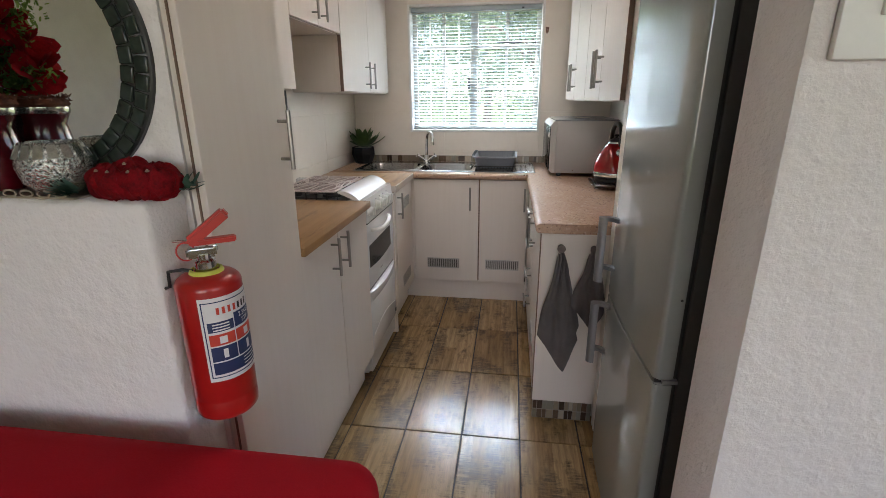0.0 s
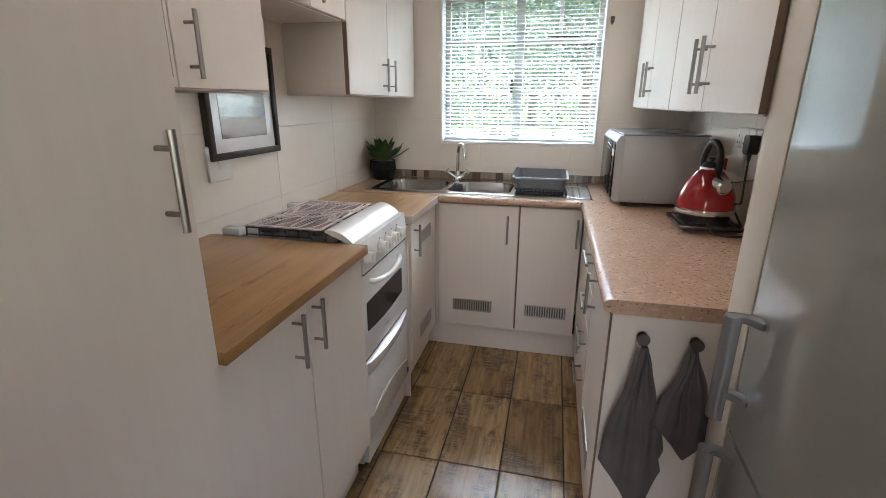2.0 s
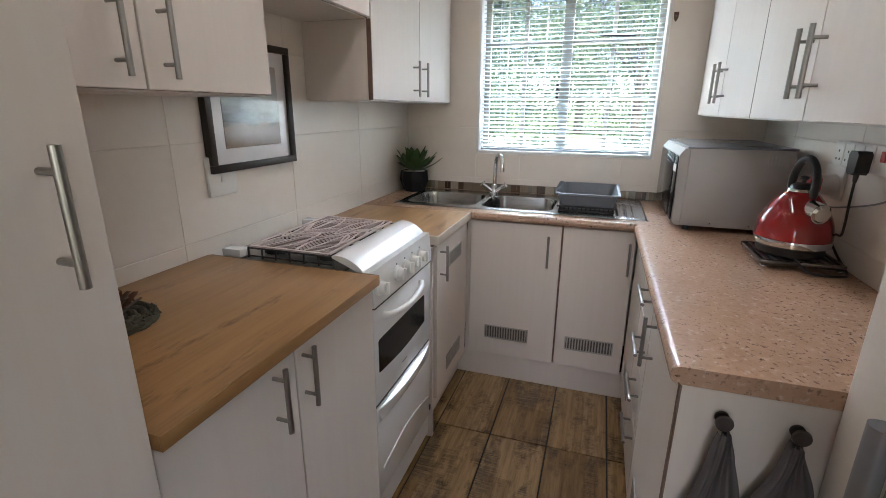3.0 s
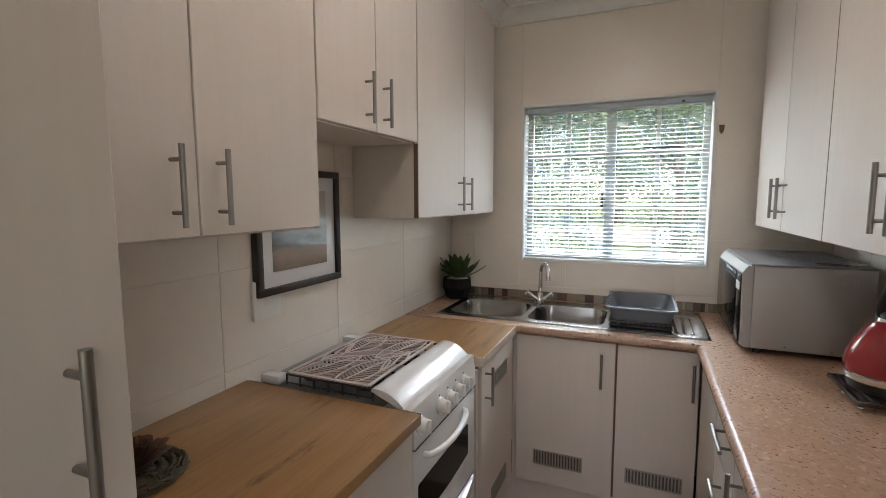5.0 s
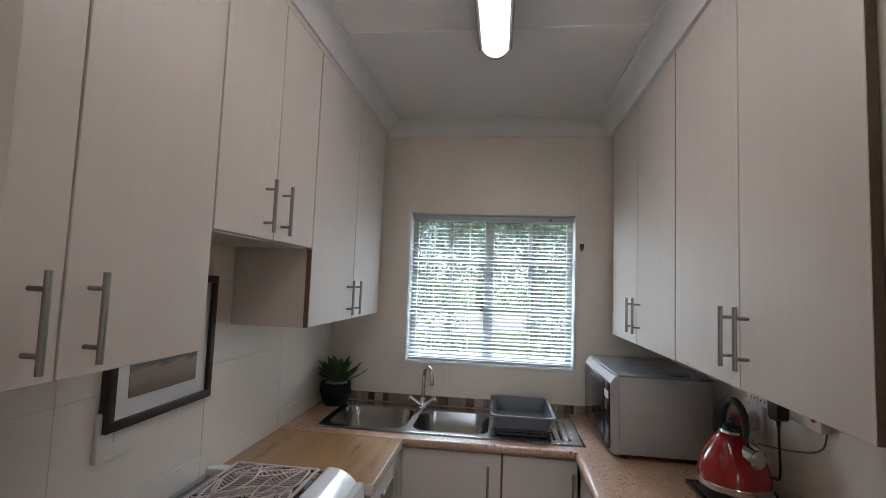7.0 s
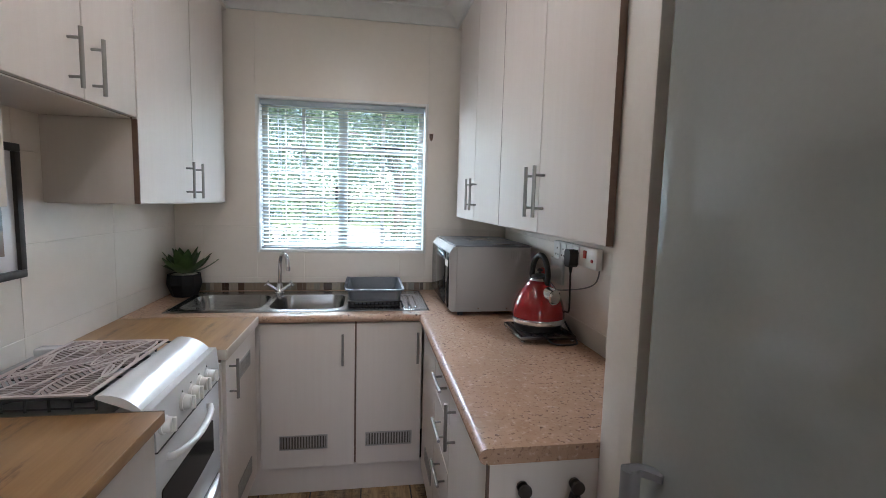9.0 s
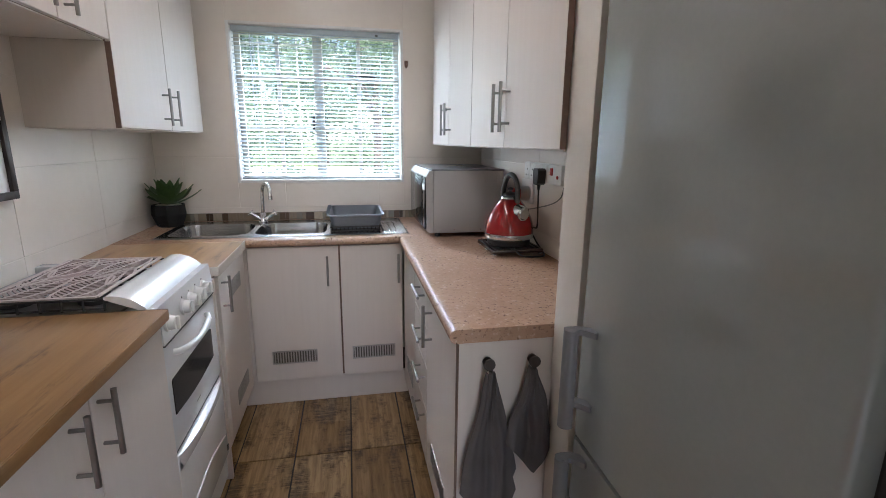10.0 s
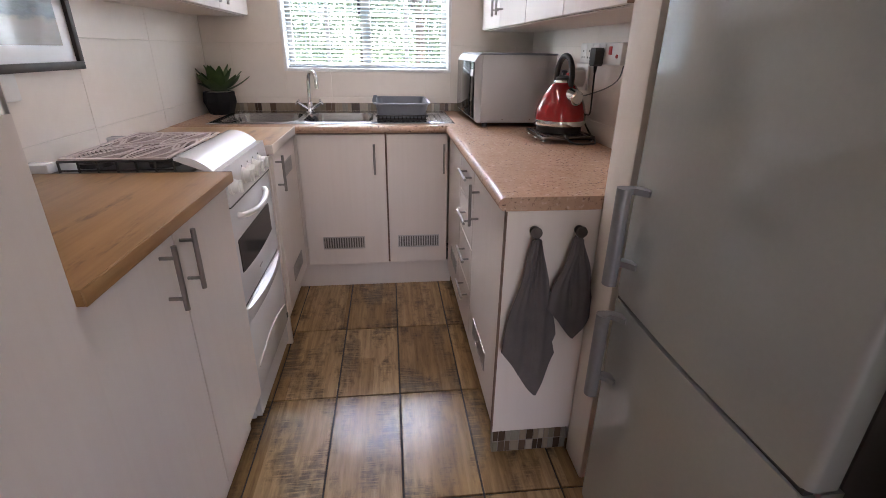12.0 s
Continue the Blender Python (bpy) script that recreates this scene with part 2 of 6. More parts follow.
M_CAB = laminate_mat("limed wood laminate", (0.695, 0.625, 0.57), (0.67, 0.597, 0.54), (0.718, 0.65, 0.597))
M_CARCASS = mat("brown cabinet edging", (0.2, 0.12, 0.085), (0.13, 0.08, 0.055), rough=0.6)
M_OAK = oak_mat()
M_SPECK = speckle_mat()
M_TILEFLOOR = floor_tile_mat()
M_GROUT = mat("dark floor grout", (0.03, 0.024, 0.019), (0.018, 0.014, 0.011), (15, 15, 15), 0.85, bump=0.3)
M_WALLTILE = mat("glazed cream wall tile", (0.8, 0.735, 0.665), (0.755, 0.69, 0.62), (2.5, 2.5, 2.5), 0.3, bump=0.03, fine=25, vary=True)
M_WALLGROUT = mat("cream wall grout", (0.74, 0.69, 0.62), (0.68, 0.63, 0.56), (12, 12, 12), 0.8, bump=0.1)
M_CREAM = mat("cream painted plaster", (0.77, 0.72, 0.65), (0.72, 0.67, 0.6), (3, 3, 3), 0.55, bump=0.15, fine=60)
M_PLASTER = plaster_mat("white bagged plaster", (0.78, 0.73, 0.715), 24, 0.8)
M_ROOM = mat("painted lounge wall", (0.78, 0.74, 0.72), rough=0.7, bump=0.1)
M_CEIL = mat("white ceiling board", (0.8, 0.78, 0.76), (0.74, 0.72, 0.7), (2, 2, 2), 0.7, bump=0.08)
M_CORNICE = mat("white painted cornice", (0.75, 0.74, 0.72), (0.68, 0.67, 0.65), (5, 5, 5), 0.6, bump=0.2, fine=40)
M_MOSAIC = mosaic_mat()
M_EDGING = mat("pale worktop edging", (0.6, 0.51, 0.43), (0.52, 0.44, 0.37), (8, 8, 8), 0.4)
M_DARKGROUT = mat("brown mosaic grout", (0.26, 0.22, 0.18), (0.18, 0.15, 0.12), (20, 20, 20), 0.8)
M_STEEL = brushed_mat("brushed stainless steel", (0.46, 0.455, 0.445), 0.22, (6, 120, 120))
M_NICKEL = brushed_mat("satin nickel bar", (0.36, 0.34, 0.315), 0.32, (90, 90, 8))
M_CHROME = mat("polished chrome", (0.75, 0.75, 0.75), (0.68, 0.68, 0.68), rough=0.1, metal=1.0)
M_DARKCHROME = mat("smoked chrome", (0.22, 0.2, 0.19), (0.12, 0.11, 0.1), (30, 30, 30), 0.22, metal=1.0)
M_STANDRED = mat("dark red-brown slat", (0.06, 0.025, 0.02), (0.03, 0.014, 0.012), (30, 30, 30), 0.4)
M_ENAMEL = mat("white stove enamel", (0.8, 0.8, 0.8), (0.76, 0.76, 0.76), (3, 3, 3), 0.2, coat=0.4)
M_WHITEPLASTIC = mat("white moulded plastic", (0.78, 0.77, 0.74), (0.73, 0.72, 0.69), (8, 8, 8), 0.4)
M_WHITEPAINT = mat("white gloss paint", (0.8, 0.79, 0.77), (0.75, 0.74, 0.72), (6, 6, 6), 0.4, bump=0.05)
M_WINPAINT = mat("aged cream window paint", (0.56, 0.54, 0.46), (0.5, 0.48, 0.4), (6, 6, 6), 0.45, bump=0.05)
M_BLACKGLASS = mat("black oven glass", (0.01, 0.009, 0.008), (0.016, 0.014, 0.012), rough=0.1, spec=0.14)
M_BLACK = mat("black plastic", (0.018, 0.018, 0.018), (0.028, 0.027, 0.026), (20, 20, 20), 0.4)
M_IRON = mat("black pan-support iron", (0.03, 0.03, 0.03), (0.05, 0.048, 0.045), (30, 30, 30), 0.55, bump=0.2)
M_RED = mat("glossy red enamel", (0.33, 0.007, 0.01), (0.28, 0.006, 0.008), (5, 5, 5), 0.13, coat=0.8)
M_EXTRED = mat("red extinguisher paint", (0.4, 0.012, 0.01), (0.33, 0.01, 0.009), (7, 7, 7), 0.3, coat=0.3)
M_REDPLASTIC = mat("red plastic lever", (0.5, 0.025, 0.015), (0.4, 0.02, 0.012), (10, 10, 10), 0.4)
M_SOFA = mat("red woven upholstery", (0.46, 0.008, 0.018), (0.36, 0.006, 0.013), (5, 5, 5), 0.85, bump=0.4, fine=320, spec=0.15)
M_TOWEL = mat("charcoal waffle cotton", (0.145, 0.128, 0.126), (0.095, 0.085, 0.083), (9, 9, 9), 0.95, bump=0.6, fine=420, spec=0.2)
M_HOOK = mat("bronze hook", (0.13, 0.11, 0.1), (0.09, 0.08, 0.07), (20, 20, 20), 0.35, metal=0.8)
M_FRIDGE = mat("silver-grey lacquered steel", (0.29, 0.3, 0.285), (0.265, 0.275, 0.262), (2.2, 2.2, 2.2), 0.6, coat=1.0, spec=0.2)
M_FRIDGE.node_tree.nodes["Principled BSDF"].inputs["Coat IOR"].default_value = 1.75
M_FRIDGEBODY = mat("dark grey fridge cabinet", (0.06, 0.06, 0.058), (0.048, 0.048, 0.046), (4, 4, 4), 0.45)
M_FRHANDLE = mat("silver plastic handle", (0.26, 0.26, 0.27), (0.22, 0.22, 0.23), (6, 6, 6), 0.36, metal=0.5)
M_SILVER = mat("silver painted microwave case", (0.43, 0.42, 0.41), (0.39, 0.38, 0.37), (4, 4, 4), 0.5, metal=0.15, bump=0.05, fine=200)
# the lid's blue tint puts the window's reflection into its colour
M_MWTOP = mat("smooth microwave lid with window-blue tint", (0.2, 0.215, 0.24), (0.17, 0.185, 0.21), (5, 5, 5), 0.28, metal=0.2, coat=0.5)
M_GREYPLASTIC = mat("blue-grey plastic", (0.19, 0.205, 0.235), (0.15, 0.165, 0.195), (8, 8, 8), 0.4)
M_POT = mat("black faceted pot", (0.008, 0.008, 0.009), (0.013, 0.013, 0.014), (12, 12, 12), 0.5, spec=0.25)
M_GLASS = glass_mat()
# white slats: colour set darker and bluer to hold down their glare
M_BLIND = mat("toned-down white blind slat", (0.44, 0.5, 0.545), (0.41, 0.465, 0.51), (10, 10, 10), 0.45)
M_FRAMEBLACK = mat("dark brown picture frame", (0.022, 0.016, 0.013), (0.035, 0.026, 0.02), (4, 40, 40), 0.4, bump=0.1)
M_MOUNT = mat("white picture mount", (0.72, 0.72, 0.74), (0.68, 0.68, 0.7), rough=0.25, coat=0.8)
M_PRINT = picture_mat()
M_TRIVET = mat("pinkish metal leaf cut-out", (0.66, 0.57, 0.54), (0.58, 0.49, 0.46), (20, 20, 20), 0.45)
M_TRIVETRIB = mat("brown-pink metal ribs", (0.42, 0.33, 0.31), (0.34, 0.265, 0.245), (20, 20, 20), 0.45)
M_HOB = mat("steel hob plate", (0.3, 0.31, 0.31), (0.22, 0.23, 0.23), (9, 9, 9), 0.3, metal=0.7)
M_VENT = brushed_mat("aluminium vent grille", (0.5, 0.48, 0.45), 0.4, (60, 60, 60))
# colour that stands for the shade behind the vent louvres
M_VENTSHADE = mat("dark vent shade", (0.13, 0.115, 0.1), (0.1, 0.09, 0.08), (20, 20, 20), 0.8)
M_BLUE = mat("navy label print", (0.012, 0.025, 0.09), (0.016, 0.03, 0.1), rough=0.4)
M_LABEL = mat("white label print", (0.72, 0.7, 0.7), (0.67, 0.65, 0.65), rough=0.4)
M_REDPRINT = mat("red label print", (0.6, 0.06, 0.03), (0.55, 0.05, 0.03), rough=0.4)
M_YELLOW = mat("yellow tag", (0.55, 0.55, 0.08), (0.45, 0.45, 0.06), (30, 30, 30), 0.5)
M_MIRROR = mat("mirror silver", (0.86, 0.87, 0.86), (0.84, 0.85, 0.84), rough=0.015, metal=1.0)
M_DARKTILE = mat("dark green glass mosaic", (0.028, 0.04, 0.031), (0.014, 0.02, 0.016), (40, 40, 40), 0.25, spec=0.5, vary=True)
M_SILVERMOSAIC = mat("silver mirror mosaic", (0.6, 0.6, 0.58), (0.35, 0.35, 0.34), (60, 60, 60), 0.15, metal=0.9, vary=True)
M_CRACKLE = mat("silver crackle mosaic", (0.85, 0.84, 0.8), (0.02, 0.02, 0.018), (190, 190, 190), 0.2, metal=0.8, bump=1.0, fine=190, dist=0.004)
M_DARKRED = mat("dark red glazed ceramic", (0.075, 0.003, 0.008), (0.05, 0.002, 0.005), (10, 10, 10), 0.15, coat=0.3)
M_REDFLOWER = mat("red silk petals", (0.46, 0.01, 0.018), (0.16, 0.003, 0.006), (60, 60, 60), 0.8, spec=0.15, bump=0.9, fine=220)
M_REDVELVET = mat("red velvet petals", (0.25, 0.005, 0.01), (0.07, 0.001, 0.003), (45, 45, 45), 0.8, spec=0.15, bump=0.9, fine=220)
M_MOSS = mat("rust-brown moss", (0.13, 0.035, 0.015), (0.07, 0.02, 0.01), (90, 90, 90), 0.9, bump=0.8, fine=300)
M_GREEN = leaf_mat("artificial green sprig", (0.09, 0.16, 0.03), (0.24, 0.34, 0.08))
M_TEAL = mat("dusty teal leaf", (0.03, 0.08, 0.06), (0.05, 0.11, 0.08), (30, 30, 30), 0.6)
M_SUCC = mat("succulent leaf", (0.075, 0.14, 0.035), (0.035, 0.075, 0.02), (25, 25, 14), 0.42)
M_GOLD = mat("pale gold tray metal", (0.55, 0.47, 0.36), (0.4, 0.34, 0.25), (40, 40, 40), 0.35, metal=0.6)
M_CONE = mat("brown lacquered wooden petals", (0.13, 0.05, 0.02), (0.06, 0.022, 0.01), (20, 20, 20), 0.3, coat=0.4)
M_SEAGRASS = mat("grey woven seagrass", (0.1, 0.09, 0.05), (0.035, 0.03, 0.018), (80, 80, 80), 0.8, bump=0.6)
M_DIFFUSER = glow_mat("lit fluorescent diffuser", (1.0, 0.95, 0.88), 5.2)
M_GREYCAP = mat("grey lamp end cap", (0.2, 0.19, 0.18), (0.15, 0.145, 0.14), rough=0.4)
M_LEAF1 = leaf_mat("garden leaves", (0.07, 0.12, 0.07), (0.18, 0.24, 0.13))
# darker copy of the garden leaves, with shade put into the colour
M_LEAF2 = leaf_mat("shaded garden leaves", (0.07, 0.11, 0.08), (0.15, 0.2, 0.13))
M_BARK = mat("grey bark", (0.16, 0.12, 0.09), (0.07, 0.055, 0.04), (12, 12, 3), 0.9, bump=0.8, fine=30, dist=0.02)
M_GRASS = mat("lawn", (0.1, 0.16, 0.04), (0.16, 0.17, 0.06), (0.8, 0.8, 0.8), 0.9, bump=0.8, fine=30, dist=0.03)
M_PAVE = mat("pale garden path", (0.24, 0.225, 0.2), (0.19, 0.175, 0.155), (3, 3, 3), 0.85, bump=0.3)
M_HOUSEWALL = mat("painted outer wall", (0.6, 0.55, 0.48), rough=0.8, bump=0.3)

# ---- building helpers ----
ORG = {}


def thing(name, base=(0, 0, 0), label="", category="", group="", rz=None):
    """An Empty at the thing's base. Parts are given in world places, or, where rz is set, in the thing's own."""
    ob = new(name)
    ob.matrix_world = pose(*base, 0, 0, rz or 0)
    ob.empty_display_size = 0.05
    ORG[ob] = Vector(base) if rz is None else Vector((0, 0, 0))
    return tagged(ob, label, category, group)


def to_mesh(name, bm, smooth=35):
    me = bpy.data.meshes.new(name)
    bmesh.ops.recalc_face_normals(bm, faces=bm.faces)
    bm.to_mesh(me)
    bm.free()
    for p in me.polygons:
        p.use_smooth = True
    me.set_sharp_from_angle(angle=radians(smooth))
    return me


def part(name, bm, material, parent=None, label="", smooth=35):
    if parent is not None:
        off = ORG[parent]
        if off.length > 0:
            bmesh.ops.translate(bm, verts=bm.verts, vec=-off)
    me = to_mesh(name, bm, smooth)
    me.materials.append(material)
    ob = new(name, me)
    ORG[ob] = ORG[parent] if parent is not None else Vector((0, 0, 0))
    ob.parent = parent
    if label:
        ob["label"] = label
    return ob


def lone(name, bm, material, label="", category="", group="", kind="", smooth=35, base=None):
    """A thing that is one mesh; its origin is put at base."""
    if base is not None:
        bmesh.ops.translate(bm, verts=bm.verts, vec=-Vector(base))
    ob = part(name, bm, material, None, "", smooth)
    if base is not None:
        ob.location = base
        ORG[ob] = Vector(base)
    return tagged(ob, label, category, group, kind)


def box(bm, x0, x1, y0, y1, z0, z1, bevel=0.0, seg=2):
    r = bmesh.ops.create_cube(bm, size=1.0, matrix=Matrix.Translation(((x0 + x1) / 2, (y0 + y1) / 2, (z0 + z1) / 2)) @ Matrix.Diagonal((abs(x1 - x0), abs(y1 - y0), abs(z1 - z0), 1)))
    if bevel > 0:
        edges = list({e for v in r["verts"] for e in v.link_edges})
        bmesh.ops.bevel(bm, geom=edges, offset=bevel, segments=seg, affect="EDGES", profile=0.5)
    return bm


def B(*a, **k):
    return box(bmesh.new(), *a, **k)


def cyl(bm, p0, p1, r0, r1=None, n=20):
    p0, p1 = Vector(p0), Vector(p1)
    d = p1 - p0
    m = Matrix.Translation((p0 + p1) / 2) @ d.to_track_quat("Z", "Y").to_matrix().to_4x4()
    bmesh.ops.create_cone(bm, cap_ends=True, segments=n, radius1=r0, radius2=r0 if r1 is None else r1, depth=d.length, matrix=m)
    return bm


def tube(bm, pts, r, n=10, taper=None):
    """A round bar swept along points."""
    pts = [Vector(p) for p in pts]
    rings, normal = [], None
    for i, p in enumerate(pts):
        t = (pts[min(i + 1, len(pts) - 1)] - pts[max(i - 1, 0)]).normalized()
        if normal is None:
            normal = t.orthogonal().normalized()
        normal = (normal - t * normal.dot(t)).normalized()
        side = t.cross(normal)
        k = r if taper is None else taper[i]
        rings.append([bm.verts.new(p + k * (math.cos(a) * normal + math.sin(a) * side)) for a in (2 * math.pi * j / n for j in range(n))])
    for a, b in zip(rings, rings[1:]):
        for j in range(n):
            bm.faces.new((a[j], a[(j + 1) % n], b[(j + 1) % n], b[j]))
    bm.faces.new(rings[0][::-1])
    bm.faces.new(rings[-1])
    return bm


def lathe(bm, profile, centre=(0, 0, 0), n=32, wob=None):
    """A turned body from (radius, height) pairs."""
    c = Vector(centre)
    rings = []
    for r, z in profile:
        rings.append([bm.verts.new(c + Vector((math.cos(a) * r * (wob(a, z) if wob else 1), math.sin(a) * r * (wob(a, z) if wob else 1), z))) for a in (2 * math.pi * j / n for j in range(n))])
    for a, b in zip(rings, rings[1:]):
        for j in range(n):
            bm.faces.new((a[j], a[(j + 1) % n], b[(j + 1) % n], b[j]))
    bm.faces.new(rings[0][::-1])
    bm.faces.new(rings[-1])
    return bm


def ribbon(bm, pts, w, z0, z1):
    """A flat bar of width w along points of the plan."""
    pts = [Vector((p[0], p[1])) for p in pts]
    rows = []
    for i, p in enumerate(pts):
        t = (pts[min(i + 1, len(pts) - 1)] - pts[max(i - 1, 0)])
        t = t.normalized() if t.length > 1e-9 else Vector((1, 0))
        s = Vector((-t.y, t.x)) * w / 2
        rows.append([bm.verts.new((*(p + s), z1)), bm.verts.new((*(p - s), z1)), bm.verts.new((*(p - s), z0)), bm.verts.new((*(p + s), z0))])
    for a, b in zip(rows, rows[1:]):
        for j in range(4):
            bm.faces.new((a[j], a[(j + 1) % 4], b[(j + 1) % 4], b[j]))
    bm.faces.new(rows[0][::-1])
    bm.faces.new(rows[-1])
    return bm


def arc(centre, r, a0, a1, n, plane="xz"):
    out = []
    for i in range(n + 1):
        a = radians(a0 + (a1 - a0) * i / n)
        u, v = r * math.cos(a), r * math.sin(a)
        out.append(Vector(centre) + (Vector((u, 0, v)) if plane == "xz" else Vector((0, u, v)) if plane == "yz" else Vector((u, v, 0))))
    return out


def extrude(bm, outline, axis, a, b):
    """A prism: an outline in the plane across axis ('x', 'y' or 'z'), from a to b."""
    def p(u, v, w):
        return {"x": (w, u, v), "y": (u, w, v), "z": (u, v, w)}[axis]
    lo = [bm.verts.new(p(u, v, a)) for u, v in outline]
    hi = [bm.verts.new(p(u, v, b)) for u, v in outline]
    n = len(lo)
    for j in range(n):
        bm.faces.new((lo[j], lo[(j + 1) % n], hi[(j + 1) % n], hi[j]))
    bm.faces.new(lo[::-1])
    bm.faces.new(hi)
    return bm


def structure(name, bm, material, label, category, smooth=35):
    return tagged(part(name, bm, material, None, "", smooth), label, category, "", "structure")


def join_boxes(boxes, bevel=0.0):
    bm = bmesh.new()
    for b in boxes:
        box(bm, *b, bevel=bevel)
    return bm


# ---- the large structure ----
CEIL = 2.55
structure("floor", join_boxes([(-2.9, 2.4, -2.8, 1.13, -0.3, -0.006), (-1.15, 1.35, 1.13, 3.85, -0.3, -0.006)]), M_GROUT, "wood-effect tiled floor with thin dark grout", "floor")
floor_ob = bpy.data.objects["floor"]

# the window opening in the wall over the sink
WX0, WX1, WZ0, WZ1 = -0.615, 0.34, 1.14, 2.003
wall_north = structure("wall_north", join_boxes([(-1.2, WX0, 3.8315, 4.06, 0, CEIL), (WX1, 1.0, 3.8315, 4.06, 0, CEIL), (WX0, WX1, 3.8315, 4.06, 0, WZ0), (WX0, WX1, 3.8315, 4.06, WZ1, CEIL)]), M_WALLGROUT, "cream tiled kitchen wall with a window over the sink", "wall")
wall_west = structure("wall_west", join_boxes([(-1.2, -1.0722, 1.131, 3.84, 0, CEIL)]), M_WALLGROUT, "cream tiled kitchen wall behind the stove", "wall")
wall_east = structure("wall_east", join_boxes([(0.8572, 1.0, 1.957, 3.84, 0, CEIL)]), M_WALLGROUT, "cream tiled kitchen wall behind the microwave", "wall")
structure("wall_stub", B(0.54, 1.4, 1.83, 1.957, 0, CEIL, bevel=0.008), M_CREAM, "smooth cream wall end between worktop and fridge", "wall")
structure("wall_recess", join_boxes([(1.25, 1.4, 1.026, 1.829, 0, CEIL)]), M_CREAM, "cream wall behind the fridge", "wall")
nib = extrude(bmesh.new(), [(2.4, 0.92), (0.562, 0.92), (0.551, 0.924), (0.546, 0.934), (0.521, 1.012), (0.523, 1.022), (0.532, 1.025), (2.4, 1.025)], "z", 0, CEIL)
structure("wall_nib", nib, M_PLASTER, "white rough-plastered wall beside the kitchen opening", "wall")
structure("wall_mirror", join_boxes([(-2.9, -0.518, 1.031, 1.13, 0, CEIL)]), M_PLASTER, "white plastered wall behind the round mirror", "wall")
structure("ledge", B(-2.9, -0.522, 0.905, 1.03, 0, 1.19, bevel=0.016, seg=3), M_PLASTER, "white rough-plastered half-height ledge", "ledge")
structure("wall_lounge_west", join_boxes([(-3.0, -2.9, -2.8, 1.13, 0, CEIL)]), M_ROOM, "plain painted lounge wall", "wall")
# unseen walls; their openings are added to let the fill light in
structure("wall_lounge_east", join_boxes([(2.4, 2.5, -2.8, -2.35, 0, CEIL), (2.4, 2.5, -0.25, 1.025, 0, CEIL), (2.4, 2.5, -2.35, -0.25, 0, 0.9), (2.4, 2.5, -2.35, -0.25, 2.2, CEIL)]), M_ROOM, "plain unseen lounge wall with an opening for fill light", "wall")
structure("wall_south", join_boxes([(-3.0, -0.9, -2.9, -2.8, 0, CEIL), (1.5, 2.5, -2.9, -2.8, 0, CEIL), (-0.9, 1.5, -2.9, -2.8, 0, 0.35), (-0.9, 1.5, -2.9, -2.8, 2.25, CEIL)]), M_ROOM, "plain unseen lounge wall with an opening for fill light", "wall")
structure("ceiling", join_boxes([(-3.0, 2.5, -2.9, 4.06, CEIL, CEIL + 0.12), (-1.07, 0.86, 2.795, 2.835, CEIL - 0.006, CEIL)]), M_CEIL, "white boarded ceiling with a cover strip", "ceiling")


def cove(size):
    """Cornice profile: distance out from the wall and depth under the ceiling."""
    c = [(0, 0), (size, 0), (size, -0.012)]
    for i in range(7):
        a = radians(90 + 90 * i / 6)
        c.append((size * 0.98 + math.cos(a) * size * 0.83, -0.014 - size * 0.83 + math.sin(a) * size * 0.83))
    c += [(0.006, -size), (0, -size)]
    return c


structure("cornice_north", extrude(bmesh.new(), [(3.829 - u, CEIL - 0.001 + v) for u, v in cove(0.084)], "x", -0.77, 0.52), M_CORNICE, "white painted cornice over the window wall", "cornice")
structure("cornice_east", extrude(bmesh.new(), [(0.522 - u, CEIL - 0.001 + v) for u, v in cove(0.09)], "y", 1.96, 3.83), M_CORNICE, "white painted cornice over the wall cabinets", "cornice")
structure("cornice_west", extrude(bmesh.new(), [(-0.772 + u, CEIL - 0.001 + v) for u, v in cove(0.075)], "y", 1.44, 3.83), M_CORNICE, "white painted cornice over the wall cabinets", "cornice")

# outdoors
structure("ground", B(-1500, 1500, -1500, 3000, -0.35, -0.25), M_GRASS, "sunlit lawn outside the window", "ground")
structure("garden_path", B(-30, 30, 20, 31, -0.25, -0.235), M_PAVE, "pale sunlit garden path across the lawn", "path")
# unseen slab, run far out south to keep the sun off the lounge floor
structure("outer_roof", B(-3.2, 2.7, -5.4, 4.35, CEIL + 0.14, CEIL + 0.3), M_HOUSEWALL, "unseen roof slab, extended south to block the sun", "roof")

# ---- the window ----


def slats_between(lo, hi, n):
    return [lo + (hi - lo) * (k + 0.5) / n for k in range(n)]


